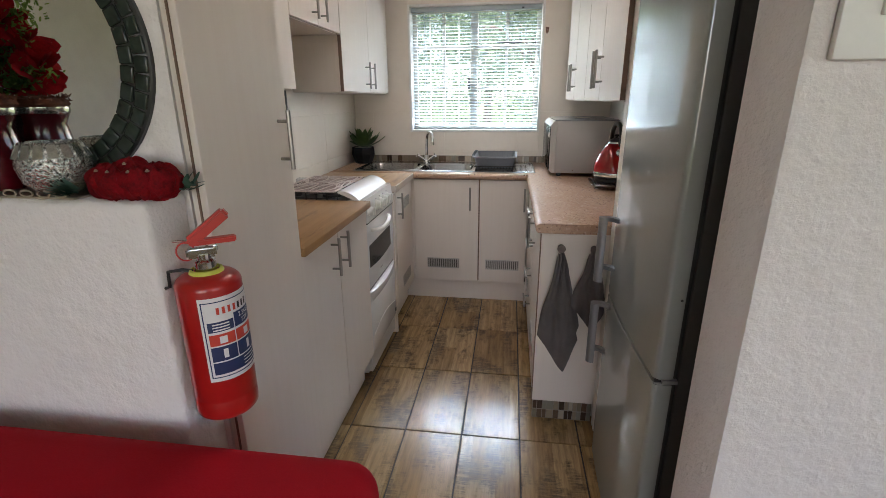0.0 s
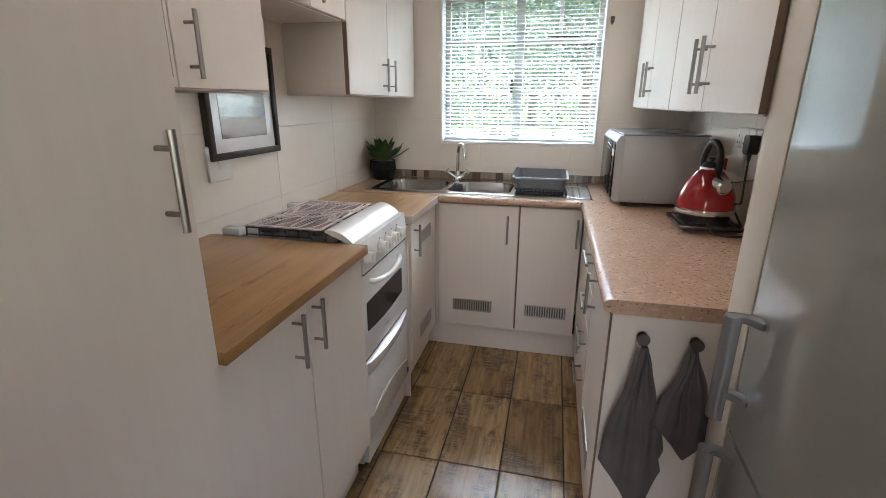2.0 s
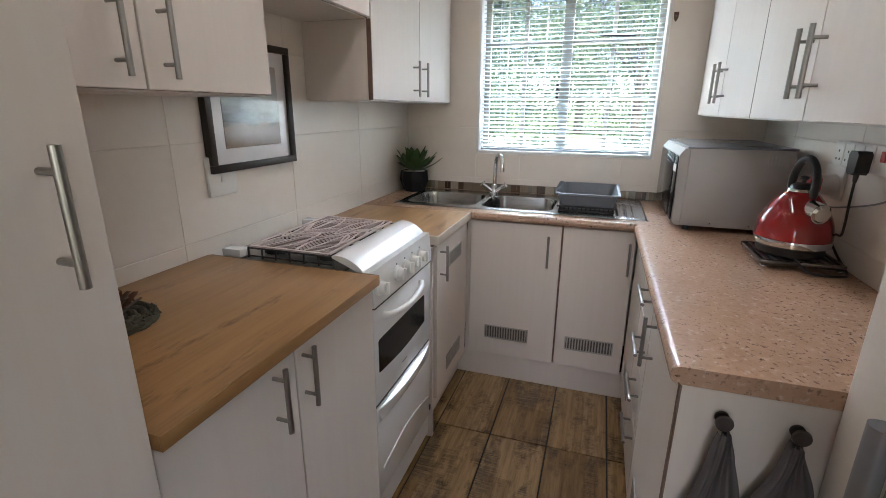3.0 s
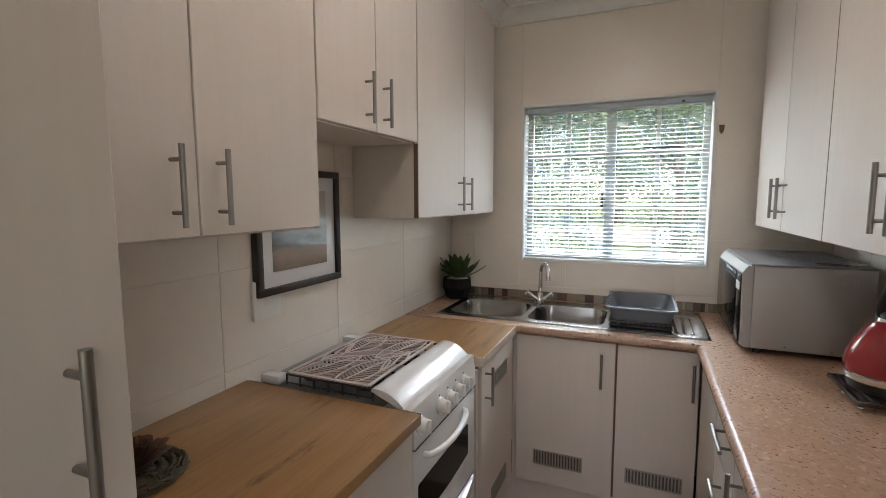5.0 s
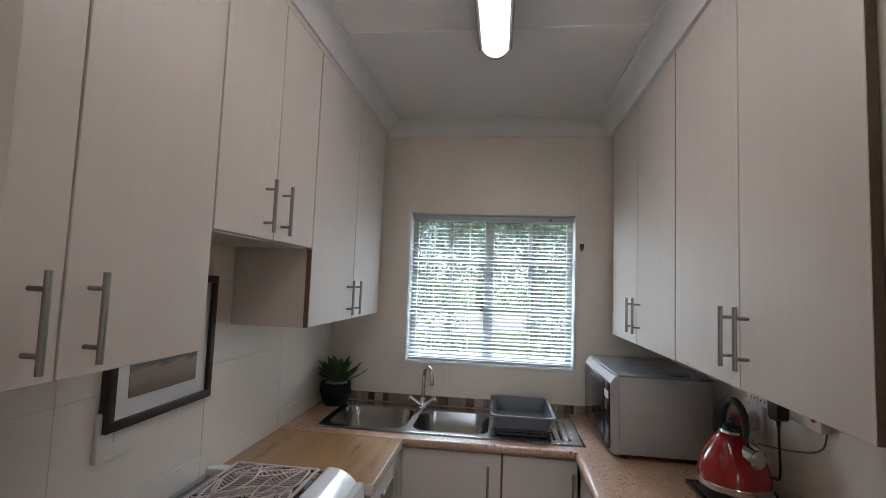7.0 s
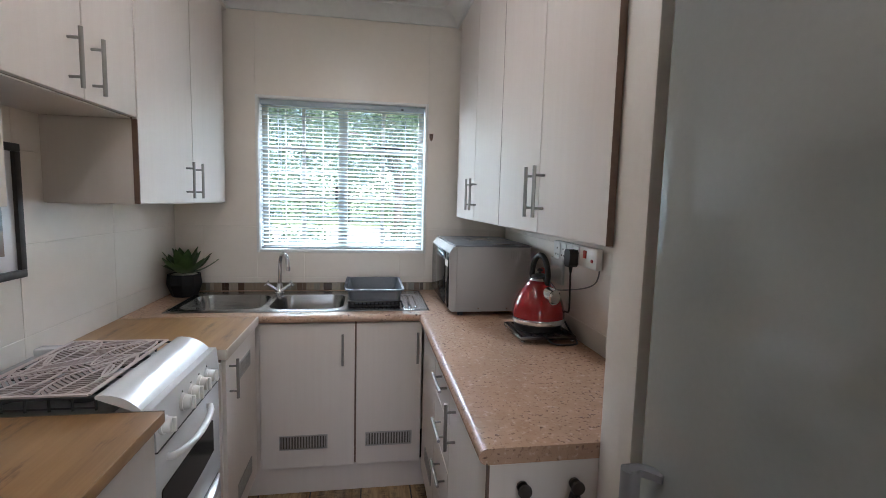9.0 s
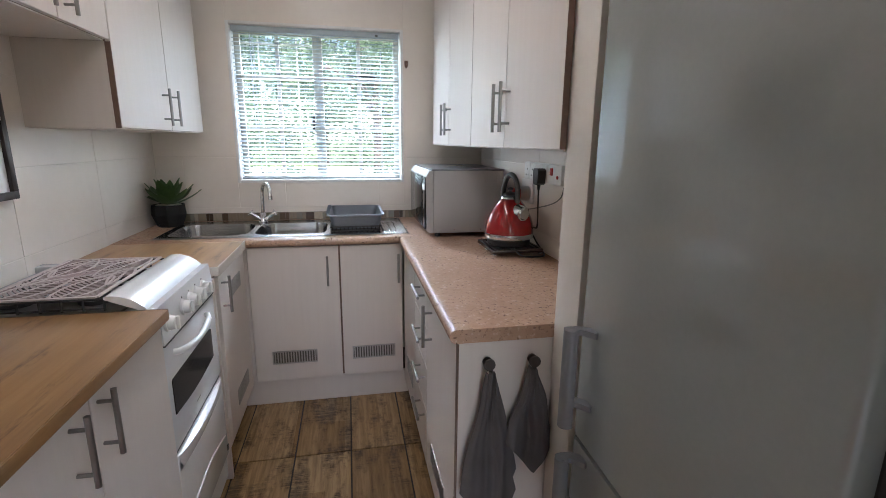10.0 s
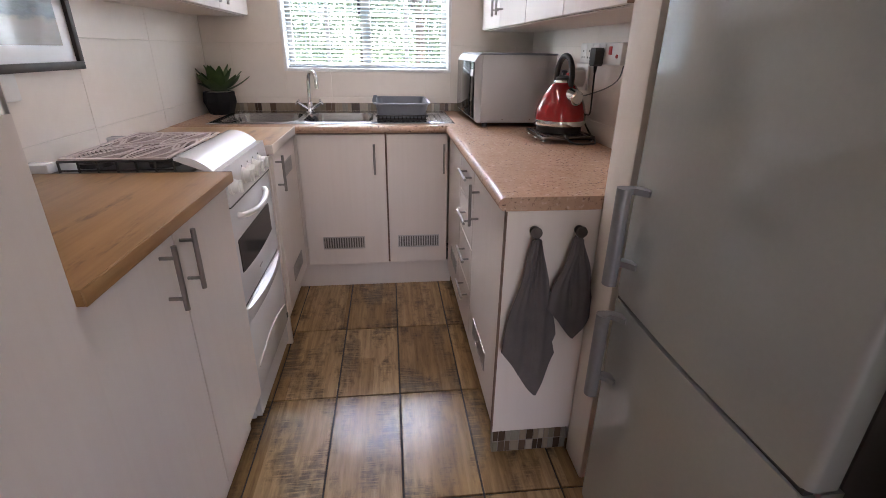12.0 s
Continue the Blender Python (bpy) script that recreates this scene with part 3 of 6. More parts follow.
def make_window():
    win = thing("window_1", (-0.137, 3.93, WZ0), "white steel cottage-pane window with burglar bars", "window")
    win["kind"] = "structure"
    y0, y1 = 3.925, 3.955
    part("window_frame", join_boxes([(WX0, WX0 + 0.035, y0, y1, WZ0, WZ1), (WX1 - 0.035, WX1, y0, y1, WZ0, WZ1), (WX0 + 0.035, WX1 - 0.035, y0, y1, WZ0, WZ0 + 0.035), (WX0 + 0.035, WX1 - 0.035, y0, y1, WZ1 - 0.035, WZ1)], 0.003), M_WINPAINT, win)
    xm, zt = -0.147, 1.735
    part("mullion", B(xm - 0.028, xm + 0.028, y0 - 0.004, y1 - 0.002, WZ0 + 0.035, WZ1 - 0.035, bevel=0.004), M_WINPAINT, win)
    for x0, x1 in ((WX0 + 0.035, xm - 0.028), (xm + 0.028, WX1 - 0.035)):
        part("transom", B(x0, x1, y0 - 0.002, y1 - 0.004, zt - 0.014, zt + 0.014, bevel=0.003), M_WINPAINT, win)
        part("glazing_bar", B((x0 + x1) / 2 - 0.011, (x0 + x1) / 2 + 0.011, y0 + 0.004, y1 - 0.006, WZ0 + 0.035, zt - 0.014, bevel=0.002), M_WINPAINT, win)
        part("glazing_bar", B((x0 + x1) / 2 - 0.011, (x0 + x1) / 2 + 0.011, y0 + 0.004, y1 - 0.006, zt + 0.014, WZ1 - 0.035, bevel=0.002), M_WINPAINT, win)
        for a, b in ((x0, (x0 + x1) / 2 - 0.011), ((x0 + x1) / 2 + 0.011, x1)):
            part("glazing_bar", B(a, b, y0 + 0.006, y1 - 0.008, 1.43, 1.448, bevel=0.002), M_WINPAINT, win)
            for c, d in ((WZ0 + 0.035, 1.43), (1.448, zt - 0.014), (zt + 0.014, WZ1 - 0.035)):
                pane = part("pane", B(a, b, 3.938, 3.941, c, d), M_GLASS, win)
                pane.visible_shadow = False
    for x in (-0.49, -0.27):
        part("burglar_bar", cyl(bmesh.new(), (x, 3.985, WZ0), (x, 3.985, WZ1), 0.005, n=8), M_WINPAINT, win)
    for z in (1.3, 1.6, 1.93):
        part("burglar_bar", cyl(bmesh.new(), (WX0, 3.99, z), (xm, 3.99, z), 0.005, n=8), M_WINPAINT, win)
    part("catch", join_boxes([(xm - 0.045, xm - 0.03, 3.905, 3.924, 1.44, 1.53), (xm - 0.05, xm - 0.02, 3.9, 3.915, 1.47, 1.485)], 0.003), M_BLACK, win, "black window catch")
    part("stay", cyl(bmesh.new(), (0.02, 3.915, zt + 0.028), (0.2, 3.915, zt + 0.022), 0.005, n=8), M_BLACK, win, "dark casement stay bar")
    # white trim round the opening, a little proud of the tiles
    t = 0.014
    part("window_trim", join_boxes([(WX0 - t, WX0 + 0.002, 3.822, 3.836, WZ0 - t, WZ1 + t), (WX1 - 0.002, WX1 + t, 3.822, 3.836, WZ0 - t, WZ1 + t), (WX0 + 0.002, WX1 - 0.002, 3.822, 3.836, WZ0 - t, WZ0 + 0.002), (WX0 + 0.002, WX1 - 0.002, 3.822, 3.836, WZ1 - 0.002, WZ1 + t)], 0.002), M_WHITEPAINT, win)
    part("reveal", join_boxes([(WX0 + 0.0005, WX0 + 0.003, 3.8365, 3.9245, WZ0 + 0.003, WZ1 - 0.003), (WX1 - 0.003, WX1 - 0.0005, 3.8365, 3.9245, WZ0 + 0.003, WZ1 - 0.003), (WX0 + 0.003, WX1 - 0.003, 3.8365, 3.9245, WZ0 + 0.0005, WZ0 + 0.003), (WX0 + 0.003, WX1 - 0.003, 3.8365, 3.9245, WZ1 - 0.003, WZ1 - 0.0005)]), M_WHITEPAINT, win)


def make_blind():
    x0, x1 = WX0 + 0.008, WX1 - 0.008
    yb = 3.862
    blind = thing("venetian_blind", (-0.137, yb, WZ1 - 0.004), "white venetian blind lowered with its slats open", "blind")
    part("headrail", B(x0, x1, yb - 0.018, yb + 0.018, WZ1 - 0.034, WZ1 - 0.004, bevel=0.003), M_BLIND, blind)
    bm = bmesh.new()
    rows = []
    for k in range(5):
        u = -0.0125 + 0.025 * k / 4
        tilt = radians(19)
        z = 0.0016 * (1 - (u / 0.0125) ** 2)
        rows.append((u * math.cos(tilt) - z * math.sin(tilt), u * math.sin(tilt) + z * math.cos(tilt)))
    outline = rows + [(u, z - 0.0009) for u, z in rows[::-1]]
    extrude(bm, outline, "x", x0, x1)
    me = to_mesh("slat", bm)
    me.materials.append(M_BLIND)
    bottom, top, n = WZ0 + 0.03, WZ1 - 0.045, 37
    for k in range(n):
        ob = new("slat", me)
        ob.parent = blind
        sag = 0.0012 * math.sin(k * 2.1)
        ob.location = Vector((0, yb, bottom + (top - bottom) * k / (n - 1) + sag)) - ORG[blind]
        ob.location.x = -ORG[blind].x
        ob.rotation_euler = (radians(1.2 * math.sin(k * 1.7)), 0, 0)
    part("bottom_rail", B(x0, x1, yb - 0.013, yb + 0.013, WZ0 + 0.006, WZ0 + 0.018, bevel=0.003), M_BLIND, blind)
    for x in (x0 + 0.11, -0.14, x1 - 0.11):
        for dy in (-0.0135, 0.0135):
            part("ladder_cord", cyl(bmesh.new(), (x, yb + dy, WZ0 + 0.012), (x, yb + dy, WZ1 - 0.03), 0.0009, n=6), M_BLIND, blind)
    part("cord_toggle", join_boxes([(x1 - 0.14, x1 - 0.125, yb - 0.021, yb - 0.0185, WZ1 - 0.03, WZ1 - 0.02)]), M_BLACK, blind)
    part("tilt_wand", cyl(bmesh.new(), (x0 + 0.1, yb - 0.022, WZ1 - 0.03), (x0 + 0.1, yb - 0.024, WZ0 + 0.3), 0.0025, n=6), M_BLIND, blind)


make_window()
make_blind()

# ---- kitchen cabinets ----


def door(parent, axis, sign, plane, u0, u1, z0, z1, name="door", thick=0.018):
    """A slab front. plane: where its face lies; sign: the way it looks along axis."""
    g = 0.0021
    a, b = sorted((plane, plane - sign * thick))
    bm = bmesh.new()
    if axis == "x":
        box(bm, a, b, u0 + g, u1 - g, z0 + g, z1 - g, bevel=0.0015, seg=1)
    else:
        box(bm, u0 + g, u1 - g, a, b, z0 + g, z1 - g, bevel=0.0015, seg=1)
    return part(name, bm, M_CAB, parent)


def bar_handle(parent, axis, sign, plane, u0, z0, u1, z1, r=0.0058, out=0.032):
    """A round bar on two posts; from (u0, z0) to (u1, z1) on the front."""
    def p(u, z, d):
        return (plane + sign * d, u, z) if axis == "x" else (u, plane + sign * d, z)
    bm = bmesh.new()
    cyl(bm, p(u0, z0, out), p(u1, z1, out), r, n=14)
    for k in (0.18, 0.82):
        u, z = u0 + (u1 - u0) * k, z0 + (z1 - z0) * k
        cyl(bm, p(u, z, 0.0), p(u, z, out), r * 0.72, n=10)
    return part("handle", bm, M_NICKEL, parent, "satin nickel bar handle")


def vent(parent, axis, sign, plane, u0, u1, z0, z1):
    """A small louvred ventilation grille in a door."""
    def b(bm, a0, a1, c0, c1, d0, d1):
        lo, hi = sorted((plane + sign * d0, plane + sign * d1))
        if axis == "x":
            box(bm, lo, hi, a0, a1, c0, c1)
        else:
            box(bm, a0, a1, lo, hi, c0, c1)
    bm = bmesh.new()
    w = 0.006
    for q in ((u0, u1, z0, z0 + w), (u0, u1, z1 - w, z1), (u0, u0 + w, z0 + w, z1 - w), (u1 - w, u1, z0 + w, z1 - w)):
        b(bm, *q, 0.0005, 0.004)
    g = part("vent_grille", bm, M_VENT, parent, "aluminium ventilation grille")
    # a dark sheet on the door face paints the shade between the louvres
    bm = bmesh.new()
    b(bm, u0 + w, u1 - w, z0 + w, z1 - w, 0.0005, 0.0012)
    part("recess", bm, M_VENTSHADE, g)
    n = 16
    bm = bmesh.new()
    for u in slats_between(u0 + w, u1 - w, n):
        b(bm, u - (u1 - u0) / n * 0.22, u + (u1 - u0) / n * 0.22, z0 + w, z1 - w, 0.0012, 0.0032)
    part("louvres", bm, M_VENT, g)


def unit(name, base, body, label, category="cabinet", group="", carcass=M_CAB):
    ob = thing(name, base, label, category, group)
    for k, b in enumerate(body):
        part("body" if k == 0 else "side_panel", B(*b, bevel=0.001, seg=1), carcass if k else M_CARCASS, ob)
    return ob


def wall_units():
    top = 2.452
    # stove side
    xf = -0.77
    lab = "limed-wood wall cabinet with two tall doors and bar handles"
    a = unit("wall_cabinet", (-0.92, 1.8, 1.41), [(-1.069, xf - 0.0185, 1.44, 2.15, 1.412, top), (-1.069, xf - 0.0186, 2.1505, 2.1535, 1.41, top)], lab, "wall cabinet", "wall cabinets")
    for u0, u1, uh in ((1.44, 1.779, 1.722), (1.779, 2.154, 1.826)):
        bar_handle(door(a, "x", 1, xf, u0, u1, 1.41, top), "x", 1, xf, uh, 1.433, uh, 1.587)
    part("under_panel", B(-1.069, xf - 0.019, 1.44, 2.15, 1.4075, 1.4115), M_CAB, a)
    b = unit("wall_cabinet", (-0.92, 2.46, 1.7), [(-1.069, xf - 0.0185, 2.157, 2.752, 1.702, top)], "short limed-wood wall cabinet above the stove", "wall cabinet", "wall cabinets")
    for u0, u1, uh in ((2.156, 2.459, 2.395), (2.459, 2.754, 2.502)):
        bar_handle(door(b, "x", 1, xf, u0, u1, 1.7, top), "x", 1, xf, uh, 1.72, uh, 1.876)
    part("under_panel", B(-1.069, xf - 0.019, 2.157, 2.752, 1.6975, 1.7015), M_CAB, b)
    c = unit("wall_cabinet", (-0.92, 3.25, 1.41), [(-1.069, xf - 0.0185, 2.776, 3.735, 1.412, top), (-1.069, xf - 0.0188, 2.757, 2.7755, 1.41, 1.698)], lab, "wall cabinet", "wall cabinets")
    for u0, u1, uh in ((2.759, 3.262, 3.18), (3.262, 3.74, 3.29)):
        bar_handle(door(c, "x", 1, xf, u0, u1, 1.41, top), "x", 1, xf, uh, 1.432, uh, 1.588)
    part("under_panel", B(-1.069, xf - 0.019, 2.776, 3.735, 1.4075, 1.4115), M_CAB, c)
    part("edge_band", B(xf - 0.0185, xf - 0.0008, 2.7568, 2.7605, 1.411, 1.697), M_CARCASS, c, "brown edge band")
    # microwave side
    xf = 0.52
    z0 = 1.356
    for u0, um, u1, h0, h1 in ((1.962, 2.372, 2.81, 2.33, 2.405), (2.812, 3.268, 3.72, 3.22, 3.312)):
        d = unit("wall_cabinet", (0.69, um, z0), [(xf + 0.0185, 0.853, u0 + 0.014, u1 - 0.014, z0 + 0.002, top), (xf + 0.0186, 0.853, u0, u0 + 0.0135, z0, top), (xf + 0.0186, 0.853, u1 - 0.0135, u1, z0, top)], lab, "wall cabinet", "wall cabinets")
        bar_handle(door(d, "x", -1, xf, u0 - (0.018 if u0 < 2 else 0), um, z0, top), "x", -1, xf, h0, 1.407, h0, 1.56)
        bar_handle(door(d, "x", -1, xf, um, u1, z0, top), "x", -1, xf, h1, 1.407, h1, 1.56)
        part("edge_band", B(xf + 0.0008, xf + 0.0175, u0 - (0.0178 if u0 < 2 else 0), u0 - (0.016 if u0 < 2 else -0.0018), z0 + 0.003, top - 0.003), M_CARCASS, d, "brown edge band")
        part("under_panel", B(xf + 0.019, 0.853, u0 + 0.002, u1 - 0.002, z0 - 0.0025, z0 + 0.0015), M_CAB, d)
    e = unit("fridge_cabinet", (0.85, 1.4, 1.87), [(0.56, 1.24, 1.06, 1.795, 1.872, top)], "limed-wood cupboard above the fridge", "wall cabinet")
    door(e, "x", -1, 0.541, 1.06, 1.428, 1.87, top)
    door(e, "x", -1, 0.541, 1.428, 1.796, 1.87, top)
    # filler boards that close the gap over the wall cabinets
    f = unit("filler_board", (-0.92, 2.6, top), [(-1.069, -0.79, 1.44, 3.8, top + 0.002, CEIL - 0.002)], "limed-wood filler board above the wall cabinets", "filler board")
    part("front_panel", B(-0.79, -0.772, 1.44, 3.829, top + 0.001, CEIL - 0.0015), M_CAB, f)
    f = unit("filler_board", (0.69, 2.9, top), [(0.542, 0.853, 1.96, 3.8, top + 0.002, CEIL - 0.002)], "limed-wood filler board above the wall cabinets", "filler board")
    part("front_panel", B(0.5225, 0.5415, 1.96, 3.829, top + 0.001, CEIL - 0.0015), M_CAB, f)


def tall_unit():
    xf = -0.48
    t = unit("pantry_cabinet", (-0.77, 1.28, 0), [(-1.07, xf - 0.0185, 1.133, 1.438, 0.1, 2.452)], "tall limed-wood pantry cabinet with one long door", "tall cabinet")
    d = door(t, "x", 1, xf, 1.03, 1.4395, 0.1, 2.452)
    bar_handle(d, "x", 1, xf, 1.379, 1.185, 1.379, 1.342, r=0.0062)
    part("scribe_panel", B(-0.513, xf - 0.019, 1.0325, 1.1325, 0.1, 2.452), M_CAB, t)
    part("edge_band", B(-0.4985, -0.4945, 1.0275, 1.0312, 0.102, 2.45), M_CARCASS, t, "brown edge band")
    part("side_panel", B(-1.07, xf - 0.0186, 1.4385, 1.4455, 0.002, 2.452), M_CAB, t)
    part("plinth", B(-1.07, -0.545, 1.133, 1.425, 0.002, 0.099), M_CAB, t)
    part("filler", B(-1.07, -0.482, 1.133, 1.445, 2.4535, CEIL - 0.002), M_CAB, t)


def base_units():
    # left run, beside the stove
    xf = -0.495
    a = unit("base_cabinet", (-0.78, 1.8, 0), [(-1.07, xf - 0.0185, 1.447, 2.152, 0.152, 0.9015)], "limed-wood base cabinet with two doors beside the stove", "base cabinet", "base cabinets")
    for u0, u1, uh in ((1.447, 1.788, 1.715), (1.788, 2.155, 1.815)):
        bar_handle(door(a, "x", 1, xf, u0, u1, 0.15, 0.901), "x", 1, xf, uh, 0.741, uh, 0.887)
    part("plinth", B(-1.07, -0.55, 1.447, 2.15, 0.002, 0.15), M_CAB, a)
    # corner piece after the stove
    b = unit("base_cabinet", (-0.78, 2.95, 0), [(-1.07, xf - 0.0185, 2.69, 3.2, 0.152, 0.8635)], "narrow limed-wood corner cabinet with two vent grilles", "base cabinet", "base cabinets")
    d = door(b, "x", 1, xf, 2.722, 3.17, 0.16, 0.858)
    bar_handle(d, "x", 1, xf, 2.765, 0.7, 2.765, 0.85, out=0.03)
    vent(d, "x", 1, xf, 2.87, 3.06, 0.725, 0.79)
    vent(d, "x", 1, xf, 2.85, 3.06, 0.235, 0.305)
    part("side_panel", B(-1.07, xf - 0.004, 2.672, 2.6895, 0.002, 0.863), M_CAB, b)
    part("plinth", B(-1.07, -0.555, 2.69, 3.24, 0.002, 0.15), M_CAB, b)
    # under the sink
    yf = 3.225
    c = unit("sink_cabinet", (-0.12, 3.5, 0), [(-0.49, 0.27, yf + 0.0185, yf + 0.03, 0.142, 0.8635), (-0.51, -0.4925, yf + 0.004, 3.3, 0.14, 0.863)], "limed-wood sink cabinet with two vented doors", "base cabinet", "base cabinets")
    for u0, u1, uh, v0, v1 in ((-0.492, -0.051, -0.108, -0.405, -0.18), (-0.046, 0.275, 0.25, 0.002, 0.23)):
        d = door(c, "y", -1, yf, u0, u1, 0.14, 0.858)
        bar_handle(d, "y", -1, yf, uh, 0.656, uh, 0.81, out=0.028)
        vent(d, "y", -1, yf, v0, v1, 0.235, 0.306)
    part("plinth", B(-0.555, 0.3, yf + 0.018, yf + 0.032, 0.002, 0.138), M_CAB, c)
    # right run
    xf = 0.28
    r = unit("base_cabinet", (0.57, 2.22, 0), [(xf + 0.0185, 0.853, 1.98, 2.466, 0.112, 0.8605)], "limed-wood base cabinet with one vented door", "base cabinet", "base cabinets")
    d = door(r, "x", -1, xf, 1.974, 2.468, 0.11, 0.857)
    bar_handle(d, "x", -1, xf, 2.36, 0.672, 2.36, 0.825)
    vent(d, "x", -1, xf, 2.13, 2.36, 0.21, 0.285)
    part("end_panel", B(xf - 0.002, 0.853, 1.958, 1.9735, 0.0945, 0.8605, bevel=0.001, seg=1), M_CAB, r)
    part("edge_band", B(xf - 0.0035, xf + 0.0005, 1.9568, 1.974, 0.096, 0.86), M_CARCASS, r, "brown edge band")
    s = unit("drawer_unit", (0.57, 2.64, 0), [(xf + 0.0185, 0.853, 2.47, 2.798, 0.112, 0.8605)], "limed-wood unit of four drawers with bar handles", "drawer unit")
    zs = (0.11, 0.345, 0.53, 0.695, 0.857)
    for k in range(4):
        dr = door(s, "x", -1, xf, 2.47, 2.8, zs[k], zs[k + 1], "drawer")
        zh = (0.3, 0.465, 0.63, 0.805)[k]
        bar_handle(dr, "x", -1, xf, 2.5, zh, 2.67, zh, out=0.03)
    q = unit("corner_cabinet", (0.57, 3.0, 0), [(xf + 0.0185, 0.853, 2.802, 3.24, 0.112, 0.8605)], "limed-wood corner cabinet front with a vent grille", "base cabinet", "base cabinets")
    d = door(q, "x", -1, xf, 2.802, 3.215, 0.11, 0.857)
    vent(d, "x", -1, xf, 2.86, 3.06, 0.235, 0.305)
    part("plinth", B(0.33, 0.853, 2.0, 3.2, 0.002, 0.108), M_CAB, q)
    # mosaic strip at the foot of the end panel
    strip = lone("mosaic_plinth", B(0.284, 0.538, 1.9635, 1.99, 0.001, 0.093), M_DARKGROUT, "brown and cream mosaic strip at the foot of the worktop end", "mosaic strip", base=(0.41, 1.977, 0.001))
    rng = random.Random(4)
    x = 0.286
    while x < 0.53:
        w = rng.choice((0.018, 0.024, 0.03))
        w = min(w, 0.537 - x)
        for z0 in (0.004, 0.05):
            if w > 0.008:
                part("mosaic_tile", B(x, x + w - 0.0025, 1.9605, 1.964, z0, z0 + 0.0415, bevel=0.0008, seg=1), M_MOSAIC, strip)
        x += w


def nosed(x0, x1, z0, z1, n=8):
    """Worktop cross-section with a rounded nose at x0; the back at x1."""
    r = (z1 - z0) / 2
    k = -1 if x0 < x1 else 1
    out = [(x1, z1)]
    for i in range(n + 1):
        a = radians(90 - 180 * i / n)
        out.append((x0 - k * r + k * math.cos(a) * r, (z0 + z1) / 2 + math.sin(a) * r))
    return out + [(x1, z0)]


def worktops():
    w = thing("oak_worktop", (-0.77, 1.8, 0.903), "oak-effect laminate worktop with knots beside the stove", "worktop")
    part("top", B(-1.069, -0.476, 1.4465, 2.158, 0.903, 0.931, bevel=0.0015), M_OAK, w)
    part("front_edge", B(-0.4765, -0.472, 1.4465, 2.158, 0.9025, 0.9305, bevel=0.002), M_OAK, w)
    part("end_trim", B(-1.06, -0.473, 2.1582, 2.1602, 0.904, 0.9315), M_NICKEL, w, "thin metal end trim")
    w = thing("oak_worktop", (-0.78, 2.95, 0.864), "oak-effect worktop with a pale edge strip in the corner", "worktop")
    part("top", B(-1.069, -0.492, 2.717, 3.197, 0.865, 0.8995, bevel=0.001, seg=1), M_OAK, w)
    part("edge_strip", join_boxes([(-0.4915, -0.486, 2.712, 3.197, 0.864, 0.901), (-0.62, -0.4915, 2.712, 2.7165, 0.864, 0.901)], 0.001), M_EDGING, w, "pale edging strip")
    # the sink worktop leaves a hole for the bowls
    w = thing("sink_worktop", (-0.1, 3.5, 0.864), "brown speckled stone-effect worktop round the sink", "worktop")
    part("front_edge", extrude(bmesh.new(), nosed(3.2, 3.335, 0.864, 0.9), "x", -0.485, 0.252), M_SPECK, w)
    for b in ((-1.069, -0.485, 3.1985, 3.335), (0.252, 0.853, 3.1985, 3.335), (-1.069, -0.9, 3.335, 3.7), (-0.1, 0.853, 3.335, 3.7), (-1.069, 0.853, 3.7, 3.829)):
        part("top_section", B(b[0], b[1], b[2], b[3], 0.864, 0.9), M_SPECK, w)
    w = thing("long_worktop", (0.55, 2.6, 0.8615), "brown speckled stone-effect worktop with a rounded front edge", "worktop")
    part("front_edge", extrude(bmesh.new(), nosed(0.255, 0.29, 0.8615, 0.9), "y", 1.957, 3.1975), M_SPECK, w)
    part("top", B(0.29, 0.853, 1.957, 3.1975, 0.8615, 0.9), M_SPECK, w)
    strip = lone("mosaic_upstand", B(-1.0, 0.8, 3.8265, 3.8295, 0.9005, 0.947), M_DARKGROUT, "strip of brown and cream mosaic tiles above the sink worktop", "mosaic strip", base=(-0.1, 3.828, 0.9005))
    rng = random.Random(9)
    x = -0.995
    while x < 0.79:
        wd = rng.choice((0.016, 0.022, 0.022, 0.034, 0.05))
        wd = min(wd, 0.798 - x)
        if wd > 0.006:
            part("mosaic_tile", B(x, x + wd - 0.002, 3.8225, 3.8268, 0.902, 0.9455, bevel=0.0008, seg=1), M_MOSAIC, strip)
        x += wd


wall_units()
tall_unit()
base_units()
worktops()

# ---- the stove ----


